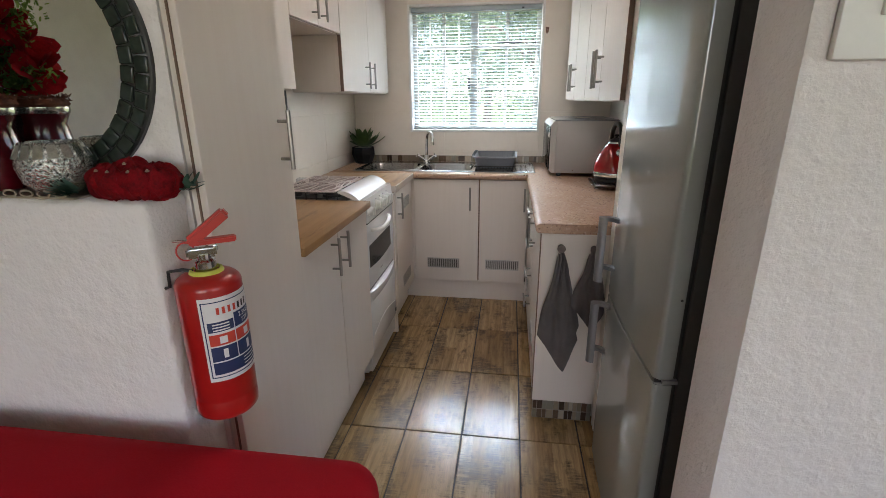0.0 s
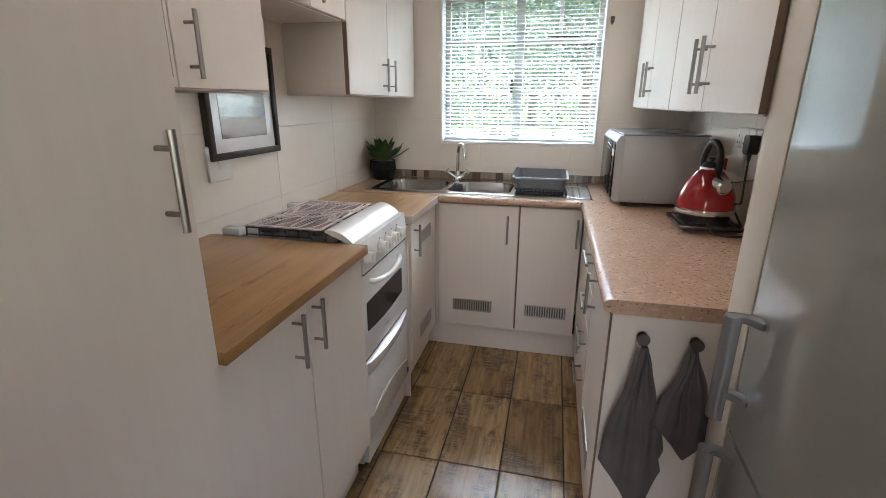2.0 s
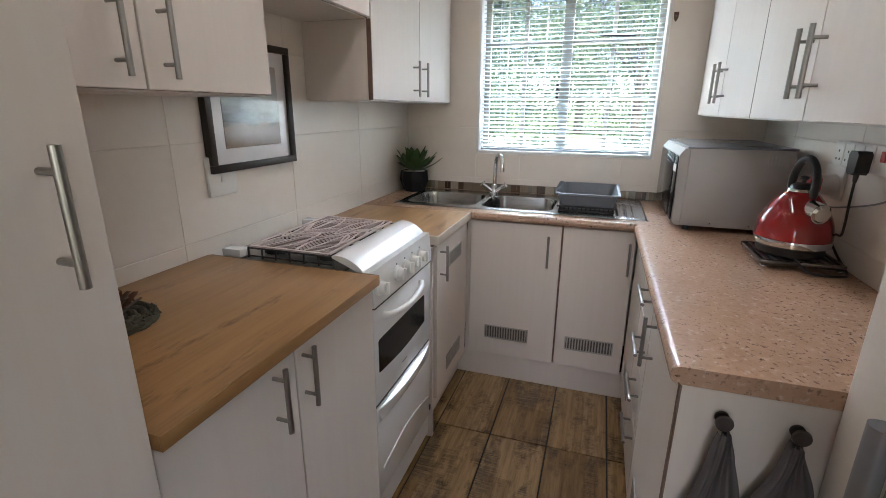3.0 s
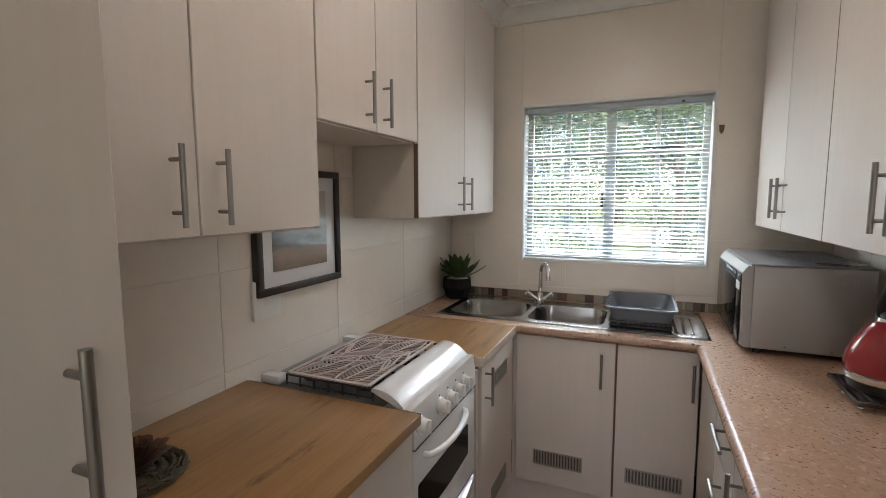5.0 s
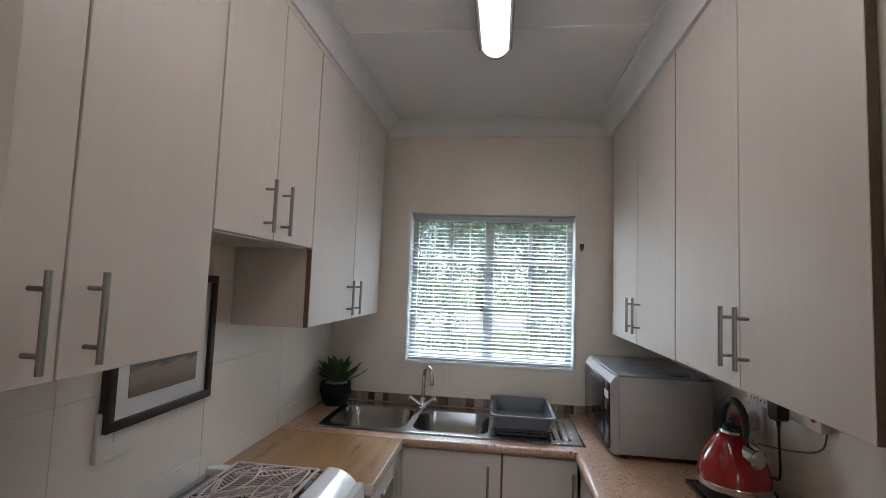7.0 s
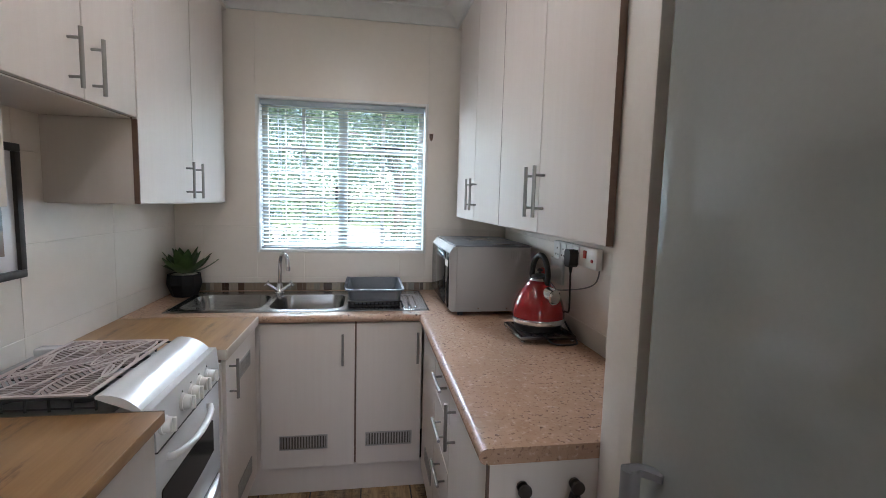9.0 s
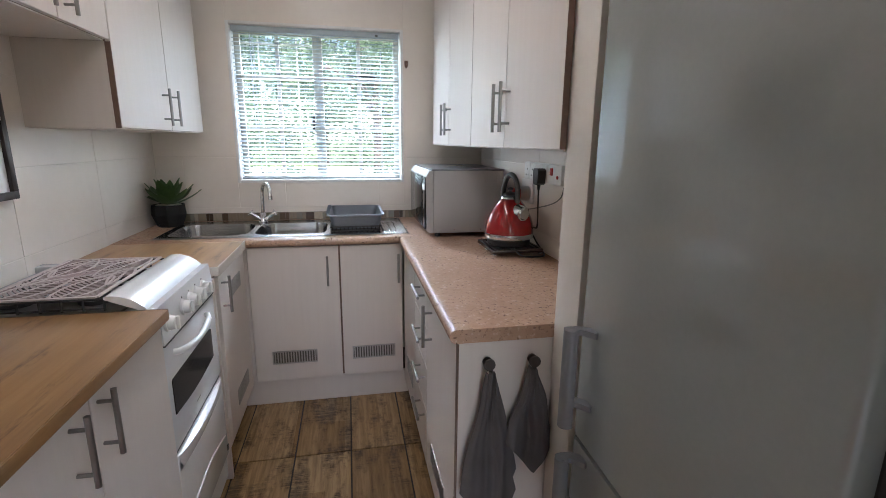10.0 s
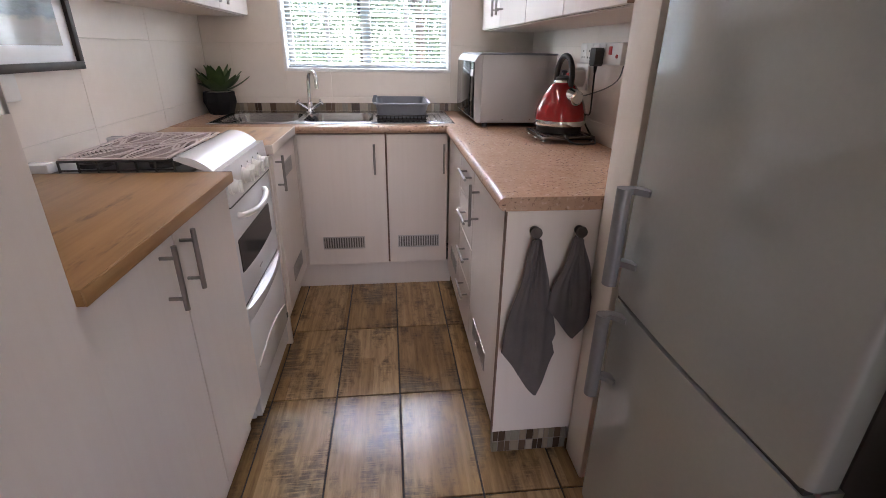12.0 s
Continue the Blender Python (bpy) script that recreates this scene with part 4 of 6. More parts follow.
def make_stove():
    x0, xf, y0, y1 = -1.035, -0.5, 2.165, 2.655
    s = thing("gas_stove", (-0.77, 2.41, 0), "white freestanding gas stove with a black oven window", "stove")
    part("body", B(x0, xf - 0.03, y0, y1, 0.03, 0.915, bevel=0.004), M_ENAMEL, s)
    for x in (x0 + 0.05, xf - 0.08):
        for y in (y0 + 0.04, y1 - 0.04):
            part("foot", cyl(bmesh.new(), (x, y, 0.0), (x, y, 0.032), 0.018, n=12), M_BLACK, s)
    # hob, burners, pan support
    part("hob", B(x0 + 0.01, xf - 0.1, y0 + 0.004, y1 - 0.004, 0.915, 0.924, bevel=0.003), M_HOB, s, "dull steel hob plate")
    for x in (-0.9, -0.7):
        for y in (2.285, 2.53):
            b = part("burner", lathe(bmesh.new(), [(0.045, 0), (0.045, 0.012), (0.034, 0.014), (0.034, 0.022), (0.005, 0.024)], (x, y, 0.9235), 20), M_IRON, s)
    bm = bmesh.new()
    zt, r = 0.9555, 0.0032
    xa, xb, ya, yb = -0.945, -0.64, y0 + 0.03, y1 - 0.012
    for y in (ya, yb, 2.33, 2.41, 2.49):
        cyl(bm, (xa, y, zt), (xb, y, zt), r, n=8)
    for x in (xa, xb, (xa + xb) / 2):
        cyl(bm, (x, ya, zt), (x, yb, zt), r, n=8)
    for x in [xa + (xb - xa) * k / 6 for k in range(7)]:
        for y in (ya, yb):
            cyl(bm, (x, y, 0.924), (x, y, zt), r, n=8)
    cyl(bm, (xa, ya, 0.93), (xb, ya, 0.93), r * 0.8, n=8)
    part("pan_support", bm, M_IRON, s, "black wire pan support")
    for y in (y0 + 0.03, y1 - 0.03):
        part("lid_hinge", B(x0 + 0.004, x0 + 0.075, y - 0.022, y + 0.022, 0.924, 0.952, bevel=0.005), M_ENAMEL, s)
    part("rear_rim", B(x0 + 0.002, x0 + 0.024, y0 + 0.05, y1 - 0.05, 0.9245, 0.929, bevel=0.001), M_HOB, s)
    # curved top over the controls
    prof = [(-0.628, 0.9685)]
    for i in range(13):
        a = radians(95 - 85 * i / 12)
        prof.append((-0.62 + 0.116 * math.cos(a) + 0.006, 0.848 + 0.123 * math.sin(a)))
    prof += [(-0.505, 0.855), (-0.53, 0.855), (-0.55, 0.93), (-0.628, 0.962)]
    part("hood_panel", extrude(bmesh.new(), prof, "y", y0 + 0.003, y1 - 0.003), M_ENAMEL, s, "curved glossy white top panel", smooth=40)
    part("control_panel", extrude(bmesh.new(), [(-0.532, 0.822), (-0.496, 0.822), (-0.497, 0.86), (-0.505, 0.93), (-0.532, 0.93)], "y", y0, y1), M_ENAMEL, s)
    part("panel_seam", B(-0.51, -0.4955, y0 + 0.004, y1 - 0.004, 0.8165, 0.8215), M_BLACK, s)
    for y in (2.203, 2.335, 2.4, 2.465, 2.533):
        bm = bmesh.new()
        cyl(bm, (-0.498, y, 0.876), (-0.49, y, 0.876), 0.025, 0.024, 24)
        cyl(bm, (-0.49, y, 0.876), (-0.472, y, 0.876), 0.021, 0.018, 24)
        k = part("knob", bm, M_WHITEPLASTIC, s)
        part("grip", B(-0.474, -0.463, y - 0.005, y + 0.005, 0.857, 0.895, bevel=0.003), M_WHITEPLASTIC, k)
        part("marker", B(-0.4985, -0.4968, y - 0.002, y + 0.002, 0.9045, 0.909), M_BLACK, s)
    # oven door
    d = part("oven_door", B(-0.53, xf, y0, y1, 0.492, 0.814, bevel=0.004), M_ENAMEL, s)
    bm = bmesh.new()
    o = []
    for i in range(13):
        u = i / 12
        o.append((2.192 + 0.39 * u, 0.598 - 0.012 * math.sin(math.pi * u)))
    o += [(2.582, 0.702), (2.575, 0.707), (2.199, 0.707), (2.192, 0.702)]
    extrude(bm, o, "x", xf - 0.002, xf + 0.0025)
    part("oven_window", bm, M_BLACKGLASS, d, "black oven glass")
    pts = [(xf - 0.002, 2.235, 0.775)]
    for i in range(15):
        u = i / 14
        pts.append((xf + 0.01 + 0.02 * math.sin(math.pi * u) ** 0.5, 2.235 + 0.3 * u, 0.775 - 0.014 * math.sin(math.pi * u)))
    pts.append((xf - 0.002, 2.535, 0.775))
    part("oven_handle", tube(bmesh.new(), pts, 0.0095, 12), M_WHITEPLASTIC, d, "curved white handle", smooth=60)
    part("badge", B(xf, xf + 0.001, 2.37, 2.41, 0.535, 0.539), M_GREYCAP, d)
    part("door_seam", B(-0.53, xf - 0.006, y0 + 0.004, y1 - 0.004, 0.478, 0.491), M_BLACK, s)
    # warming drawer with its swept lip
    dr = part("drawer", B(-0.53, xf, y0, y1, 0.14, 0.477, bevel=0.004), M_ENAMEL, s)
    bm = bmesh.new()
    rows = []
    for i in range(17):
        u = i / 16
        y = y0 + 0.012 + (y1 - y0 - 0.024) * u
        out = 0.017 * math.sin(math.pi * u) ** 0.7
        rows.append([bm.verts.new(p) for p in ((xf, y, 0.472), (xf + out, y, 0.472 - 0.01 * math.sin(math.pi * u)), (xf + out * 0.9, y, 0.455 - 0.012 * math.sin(math.pi * u)), (xf, y, 0.42 - 0.015 * math.sin(math.pi * u)))])
    for a, b in zip(rows, rows[1:]):
        for j in range(3):
            bm.faces.new((a[j], a[j + 1], b[j + 1], b[j]))
    part("drawer_lip", bm, M_ENAMEL, dr, smooth=60)
    bm = bmesh.new()
    for i, zz in ((0, 0.235),):
        tube(bm, [(xf + 0.001, y0 + 0.03 + (y1 - y0 - 0.06) * u / 12, zz + 0.03 * math.sin(math.pi * u / 12)) for u in range(13)], 0.003, 6)
    part("pressed_line", bm, M_ENAMEL, dr)
    part("kick_panel", B(-0.56, -0.51, y0 + 0.004, y1 - 0.004, 0.04, 0.136), M_ENAMEL, s)
    part("latch", B(xf - 0.002, xf + 0.004, y1 - 0.02, y1 - 0.004, 0.16, 0.185, bevel=0.003), M_BLACK, s)
    return s


def make_leaf_cover():
    """Cut-out metal cover laid on the pan support: leaves with ribs."""
    x0, x1, y0, y1 = -0.94, -0.658, 2.2, 2.648
    z0, z1 = 0.959, 0.963
    c = thing("hob_cover", ((x0 + x1) / 2, (y0 + y1) / 2, z0), "pinkish cut-out leaf-pattern cover laid on the hob", "hob cover")
    bm = bmesh.new()
    ribbon(bm, [(x0, y0), (x1, y0)], 0.011, z0, z1)
    ribbon(bm, [(x0, y1), (x1, y1)], 0.011, z0, z1)
    ribbon(bm, [(x0, y0), (x0, y1)], 0.011, z0, z1)
    ribbon(bm, [(x1, y0), (x1, y1)], 0.011, z0, z1)
    part("rim", bm, M_TRIVET, c)
    leaves = ((-0.865, 2.29, 62, 0.25, 0.105), (-0.735, 2.29, 72, 0.25, 0.1), (-0.80, 2.42, 25, 0.28, 0.1), (-0.87, 2.53, 78, 0.23, 0.1), (-0.725, 2.53, 68, 0.25, 0.1), (-0.80, 2.60, 15, 0.22, 0.07), (-0.915, 2.42, 85, 0.19, 0.06), (-0.685, 2.41, 85, 0.2, 0.06))

    def clear(p):
        """True where no leaf lies."""
        for cx, cy, ang, ln, wd in leaves:
            a = radians(ang)
            u = ((p[0] - cx) * math.cos(a) + (p[1] - cy) * math.sin(a)) / (ln / 2)
            v = (-(p[0] - cx) * math.sin(a) + (p[1] - cy) * math.cos(a)) / (wd / 2)
            if abs(u) < 1 and abs(v) < (1 - u * u) ** 0.8:
                return False
        return x0 < p[0] < x1 and y0 < p[1] < y1
    bm = bmesh.new()
    for k in range(48):
        lo, hi = Vector((x0, y0 - 0.14 + k * 0.0135)), Vector((x1, y0 + 0.02 + k * 0.0135))
        run = []
        for q in [lo.lerp(hi, i / 40) for i in range(41)] + [Vector((9, 9))]:
            if clear(q):
                run.append(q)
            else:
                if len(run) > 2:
                    ribbon(bm, run, 0.0062, z0 - 0.0009, z1 - 0.0014)
                run = []
    part("rib_sheet", bm, M_TRIVETRIB, c)["kind"] = "stuff"
    inside = lambda p: x0 < p[0] < x1 and y0 < p[1] < y1
    for cx, cy, ang, ln, wd in leaves:
        a = radians(ang)
        ax, ay = Vector((math.cos(a), math.sin(a))), Vector((-math.sin(a), math.cos(a)))

        def at(s, t):
            return Vector((cx, cy)) + ax * s * ln / 2 + ay * (t * wd / 2 * (1 - s * s) ** 0.8 + 0.012 * math.sin(2 * s))
        bm = bmesh.new()
        for t in (-1, 0, 1):
            run = []
            for i in range(25):
                p = at(-0.999 + 1.998 * i / 24, t)
                if inside(p):
                    run.append(p)
                elif len(run) > 1:
                    ribbon(bm, run, 0.006, z0 + 0.0002, z1 + 0.0002)
                    run = []
                else:
                    run = []
            if len(run) > 1:
                ribbon(bm, run, 0.006, z0 + 0.0002, z1 + 0.0002)
        ribs = bmesh.new()
        n = int(ln / 0.0155)
        for i in range(1, n):
            s = -0.95 + 1.9 * i / n
            for t in (-1, 1):
                p, q = at(s, 0.05 * t), at(min(0.97, s + 0.16), 0.95 * t)
                if inside(p) and inside(q):
                    ribbon(ribs, [p, q], 0.0068, z0 - 0.0004, z1 - 0.0004)
        if len(bm.verts):
            lf = part("leaf", bm, M_TRIVET, c)
            if len(ribs.verts):
                part("leaf_ribs", ribs, M_TRIVETRIB, lf)
            else:
                ribs.free()
        else:
            bm.free()
            ribs.free()


make_stove()
make_leaf_cover()

# ---- sink, tap, dish rack ----


def rounded(x, y, x0, x1, y0, y1, r):
    """Distance inside a rounded rectangle (positive inside)."""
    qx, qy = abs(x - (x0 + x1) / 2) - (x1 - x0) / 2 + r, abs(y - (y0 + y1) / 2) - (y1 - y0) / 2 + r
    return r - math.hypot(max(qx, 0), max(qy, 0)) - min(max(qx, qy), 0)


def make_sink():
    x0, x1, y0, y1 = -0.93, 0.315, 3.275, 3.775
    s = thing("kitchen_sink", (-0.3, 3.52, 0.9), "stainless steel double-bowl sink with a ridged drainer", "sink")
    nx, ny = 200, 84

    def height(x, y):
        edge = min(x - x0, x1 - x, y - y0, y1 - y)
        z = 0.9055 - 0.004 * max(0, 1 - edge / 0.007) + 0.002 * max(0, 1 - abs(edge - 0.014) / 0.008)
        for a, b in ((-0.885, -0.51), (-0.475, -0.115)):
            d = rounded(x, y, a, b, 3.325, 3.665, 0.075)
            if d > 0:
                z = min(z, 0.9055 - 0.14 * min(1, (d / 0.045)) ** 0.6 - 0.006 * min(1, d / 0.1))
        d = rounded(x, y, -0.085, 0.275, 3.325, 3.66, 0.03)
        if d > 0:
            z -= 0.004 * min(1, d / 0.008)
            if d > 0.015:
                z += 0.006 * max(0, math.sin((x + 0.085) / 0.03 * 2 * math.pi)) ** 0.7
        return z
    bm = bmesh.new()
    grid = [[bm.verts.new((x0 + (x1 - x0) * i / nx, y0 + (y1 - y0) * j / ny, 0)) for j in range(ny + 1)] for i in range(nx + 1)]
    for col in grid:
        for v in col:
            v.co.z = height(v.co.x, v.co.y)
    for i in range(nx):
        for j in range(ny):
            bm.faces.new((grid[i][j], grid[i + 1][j], grid[i + 1][j + 1], grid[i][j + 1]))
    part("basin", bm, M_STEEL, s, smooth=60)
    for x in (-0.7, -0.295):
        b = bmesh.new()
        lathe(b, [(0.04, 0), (0.04, 0.003), (0.03, 0.0045), (0.012, 0.002)], (x, 3.5, 0.7605), 24)
        part("waste_fitting", b, M_CHROME, s)
    part("overflow", lathe(bmesh.new(), [(0.016, 0), (0.016, 0.003), (0.004, 0.004)], (-0.885, 3.735, 0.9045), 16), M_CHROME, s)


def make_tap():
    cx, cy = -0.485, 3.715
    t = thing("mixer_tap", (cx, cy, 0.905), "chrome swan-neck mixer tap with two cross handles", "tap")
    part("tap_base", lathe(bmesh.new(), [(0.027, 0), (0.027, 0.006), (0.02, 0.012), (0.017, 0.05), (0.012, 0.058)], (cx, cy, 0.905), 24), M_CHROME, t)
    pts = [(cx, cy, 0.955), (cx + 0.002, cy, 1.0), (cx + 0.004, cy, 1.08)]
    r = 0.05
    for i in range(13):
        a = radians(180 - 175 * i / 12)
        k = r + r * math.cos(a)
        pts.append((cx + 0.004 + k * 0.55, cy - k * 0.835, 1.08 + r * math.sin(a) * 1.05))
    pts.append((cx + 0.004 + 0.1 * 0.56, cy - 0.1 * 0.84, 1.062))
    part("spout", tube(bmesh.new(), pts, 0.0108, 14), M_CHROME, t, smooth=60)
    part("nozzle", cyl(bmesh.new(), (pts[-1][0], pts[-1][1], 1.068), (pts[-1][0] + 0.001, pts[-1][1], 1.045), 0.012, n=16), M_CHROME, t)
    for k in (-1, 1):
        bm = bmesh.new()
        a, b = Vector((cx + 0.012 * k, cy - 0.008, 0.925)), Vector((cx + 0.06 * k, cy - 0.012, 0.958))
        cyl(bm, a, b, 0.011, 0.0085, 14)
        d = (b - a).normalized()
        c = b + d * 0.01
        cyl(bm, b, c + d * 0.006, 0.009, 0.006, 12)
        u = d.orthogonal().normalized()
        v = d.cross(u)
        for w in (u, v):
            cyl(bm, c - w * 0.021, c + w * 0.021, 0.0042, n=8)
        part("cross_handle", bm, M_CHROME, t, smooth=50)


def make_dish_rack():
    x0, x1, y0, y1 = -0.1, 0.185, 3.345, 3.735
    zb, zt = 0.918, 0.995
    r = thing("dish_rack", ((x0 + x1) / 2, (y0 + y1) / 2, 0.906), "blue-grey plastic dish basin on a black drainer rack", "dish rack")
    bm = bmesh.new()

    def ring(inset, z, rad=0.03, n=5):
        out = []
        for (cx, cy, a0) in ((x1 - inset - rad, y1 - inset - rad, 0), (x0 + inset + rad, y1 - inset - rad, 90), (x0 + inset + rad, y0 + inset + rad, 180), (x1 - inset - rad, y0 + inset + rad, 270)):
            for i in range(n + 1):
                a = radians(a0 + 90 * i / n)
                out.append(bm.verts.new((cx + rad * math.cos(a), cy + rad * math.sin(a), z)))
        return out
    rings = [ring(0.022, zb), ring(0.004, zt - 0.01), ring(-0.008, zt - 0.006), ring(-0.008, zt), ring(0.004, zt), ring(0.024, zb + 0.006)]
    n = len(rings[0])
    for a, b in zip(rings, rings[1:]):
        for j in range(n):
            bm.faces.new((a[j], a[(j + 1) % n], b[(j + 1) % n], b[j]))
    bm.faces.new(rings[0][::-1])
    bm.faces.new(rings[-1])
    part("basin", bm, M_GREYPLASTIC, r, smooth=50)
    for k in range(9):
        y = y0 + 0.04 + 0.038 * k
        part("plate_tooth", tube(bmesh.new(), [(x0 - 0.004, y, zt - 0.004), (x0 - 0.012, y, zt + 0.007), (x0 + 0.006, y, zt + 0.007)], 0.004, 6), M_GREYPLASTIC, r)
    bm = bmesh.new()
    box(bm, x0 + 0.012, x1 - 0.012, y0 + 0.004, y1 - 0.02, 0.9065, 0.914, bevel=0.003)
    for k in range(13):
        x = x0 + 0.02 + (x1 - x0 - 0.04) * k / 12
        cyl(bm, (x, y0 + 0.006, 0.913), (x, y0 + 0.006, 0.931), 0.003, n=6)
    tube(bm, [(x0 + 0.01, y0 + 0.006, 0.931), (x1 - 0.01, y0 + 0.006, 0.931)], 0.0042, 8)
    tube(bm, [(x0 + 0.01, y0 + 0.006, 0.93), (x0 + 0.01, y1 - 0.03, 0.93)], 0.0042, 8)
    tube(bm, [(x1 - 0.01, y0 + 0.006, 0.93), (x1 - 0.01, y1 - 0.03, 0.93)], 0.0042, 8)
    part("drainer", bm, M_BLACK, r, "black plastic drainer rack")


def make_succulent():
    cx, cy = -0.972, 3.685
    p = thing("potted_succulent", (cx, cy, 0.9005), "green artificial succulent in a black faceted pot", "plant")
    bm = bmesh.new()
    n = 9
    prof = [(0.058, 0.0), (0.064, 0.002), (0.088, 0.068), (0.083, 0.122), (0.076, 0.122), (0.072, 0.108)]
    lathe(bm, prof, (cx, cy, 0.9005), n, None)
    part("pot", bm, M_POT, p, "black faceted pot", smooth=10)
    part("pebbles", lathe(bmesh.new(), [(0.072, 0.0), (0.064, 0.012), (0.03, 0.016), (0.001, 0.016)], (cx, cy, 1.0085), 18), M_CREAM, p)
    rng = random.Random(2)
    for k in range(19):
        tier = k / 19
        a = k * 2.399
        ln = 0.185 - 0.04 * tier + rng.uniform(-0.01, 0.01)
        up = 0.12 + 1.15 * tier ** 1.3
        bm = bmesh.new()
        rows = []
        d = Vector((math.cos(a), math.sin(a), 0))
        side = Vector((-math.sin(a), math.cos(a), 0))
        for i in range(8):
            u = i / 7
            w = 0.033 * math.sin(math.pi * min(1, 0.16 + u * 0.84)) ** 0.8 + 0.0005
            ang = up + 0.5 * u * (1 - tier) * 0.6
            c = Vector((cx, cy, 1.022)) + d * (ln * u * math.cos(ang)) + Vector((0, 0, ln * u * math.sin(ang)))
            nrm = (d * -math.sin(ang) + Vector((0, 0, math.cos(ang))))
            rows.append([bm.verts.new(c + side * w + nrm * 0.004), bm.verts.new(c), bm.verts.new(c - side * w + nrm * 0.004), bm.verts.new(c - nrm * 0.006 * (1 - u))])
        for r0, r1 in zip(rows, rows[1:]):
            for j in range(4):
                bm.faces.new((r0[j], r0[(j + 1) % 4], r1[(j + 1) % 4], r1[j]))
        part("leaf", bm, M_SUCC, p, smooth=70)


make_sink()
make_tap()
make_dish_rack()
make_succulent()

# ---- worktop things by the right-hand wall ----


def make_microwave():
    x0, x1, y0, y1, z0, z1 = 0.392, 0.785, 3.15, 3.72, 0.922, 1.238
    m = thing("microwave_oven", (0.59, 3.41, 0.9), "silver microwave oven with a dark glass door", "microwave")
    part("case", B(x0 + 0.03, x1, y0, y1, z0, z1, bevel=0.006), M_SILVER, m)
    part("top_cover", B(x0 + 0.02, x1 + 0.003, y0 - 0.003, y1 + 0.003, z1 - 0.003, z1 + 0.006, bevel=0.003), M_MWTOP, m, "smooth grey top with the window's blue reflection in its colour")
    f = part("front", extrude(bmesh.new(), [(x0 + 0.03, z0 + 0.001), (x0 + 0.03, z1 - 0.002), (x0 + 0.012, z1 - 0.004), (x0 - 0.006, z1 - 0.03), (x0 - 0.002, z0 + 0.012), (x0 + 0.012, z0 + 0.001)], "y", y0 + 0.001, y1 - 0.001), M_SILVER, m)
    part("door_glass", B(x0 - 0.011, x0 - 0.004, y0 + 0.11, y1 - 0.015, z0 + 0.02, z1 - 0.035, bevel=0.002), M_BLACKGLASS, f, "dark glass door")
    part("control_strip", B(x0 - 0.01, x0 - 0.004, y0 + 0.01, y0 + 0.105, z0 + 0.02, z1 - 0.035, bevel=0.002), M_BLACKGLASS, f)
    part("display", B(x0 - 0.0115, x0 - 0.0095, y0 + 0.02, y0 + 0.09, z1 - 0.1, z1 - 0.07), M_WHITEPLASTIC, f)
    for x in (x0 + 0.06, x1 - 0.05):
        for y in (y0 + 0.04, y1 - 0.04):
            part("foot", cyl(bmesh.new(), (x, y, 0.9), (x, y, z0 + 0.002), 0.014, n=12), M_BLACK, m)
    for x in (x0 + 0.14, x0 + 0.28):
        part("screw", cyl(bmesh.new(), (x, y0 - 0.002, z0 + 0.016), (x, y0 + 0.002, z0 + 0.016), 0.003, n=8), M_CHROME, m)
    bm = bmesh.new()
    for k in range(7):
        box(bm, x1 - 0.1 + 0.012 * k, x1 - 0.094 + 0.012 * k, y0 - 0.0008, y0 + 0.001, z1 - 0.06, z1 - 0.02)
    part("side_vents", bm, M_SILVER, m)


KX, KY = 0.705, 2.81


def make_trivet():
    x0, x1, y0, y1 = 0.595, 0.822, 2.69, 2.925
    t = thing("kettle_stand", ((x0 + x1) / 2, (y0 + y1) / 2, 0.9), "chrome and dark slatted kettle stand on ball feet", "stand")
    part("frame", join_boxes([(x0, x1, y0, y0 + 0.012, 0.917, 0.932), (x0, x1, y1 - 0.012, y1, 0.917, 0.932), (x0, x0 + 0.012, y0 + 0.012, y1 - 0.012, 0.917, 0.932), (x1 - 0.012, x1, y0 + 0.012, y1 - 0.012, 0.917, 0.932)], 0.002), M_DARKCHROME, t)
    for k in range(9):
        x = x0 + 0.024 + k * (x1 - x0 - 0.048) / 8
        part("slat", B(x - 0.007, x + 0.007, y0 + 0.011, y1 - 0.011, 0.921, 0.931, bevel=0.001, seg=1), M_BLACK if k % 2 else M_STANDRED, t)
    for x in (x0 + 0.016, x1 - 0.016):
        for y in (y0 + 0.016, y1 - 0.016, (y0 + y1) / 2):
            bm = bmesh.new()
            bmesh.ops.create_uvsphere(bm, u_segments=14, v_segments=10, radius=0.0095, matrix=Matrix.Translation((x - 0.004 if x < 0.7 else x + 0.004, y - 0.004 if y < 2.75 else y, 0.9095)))
            part("ball_foot", bm, M_CHROME, t, smooth=80)


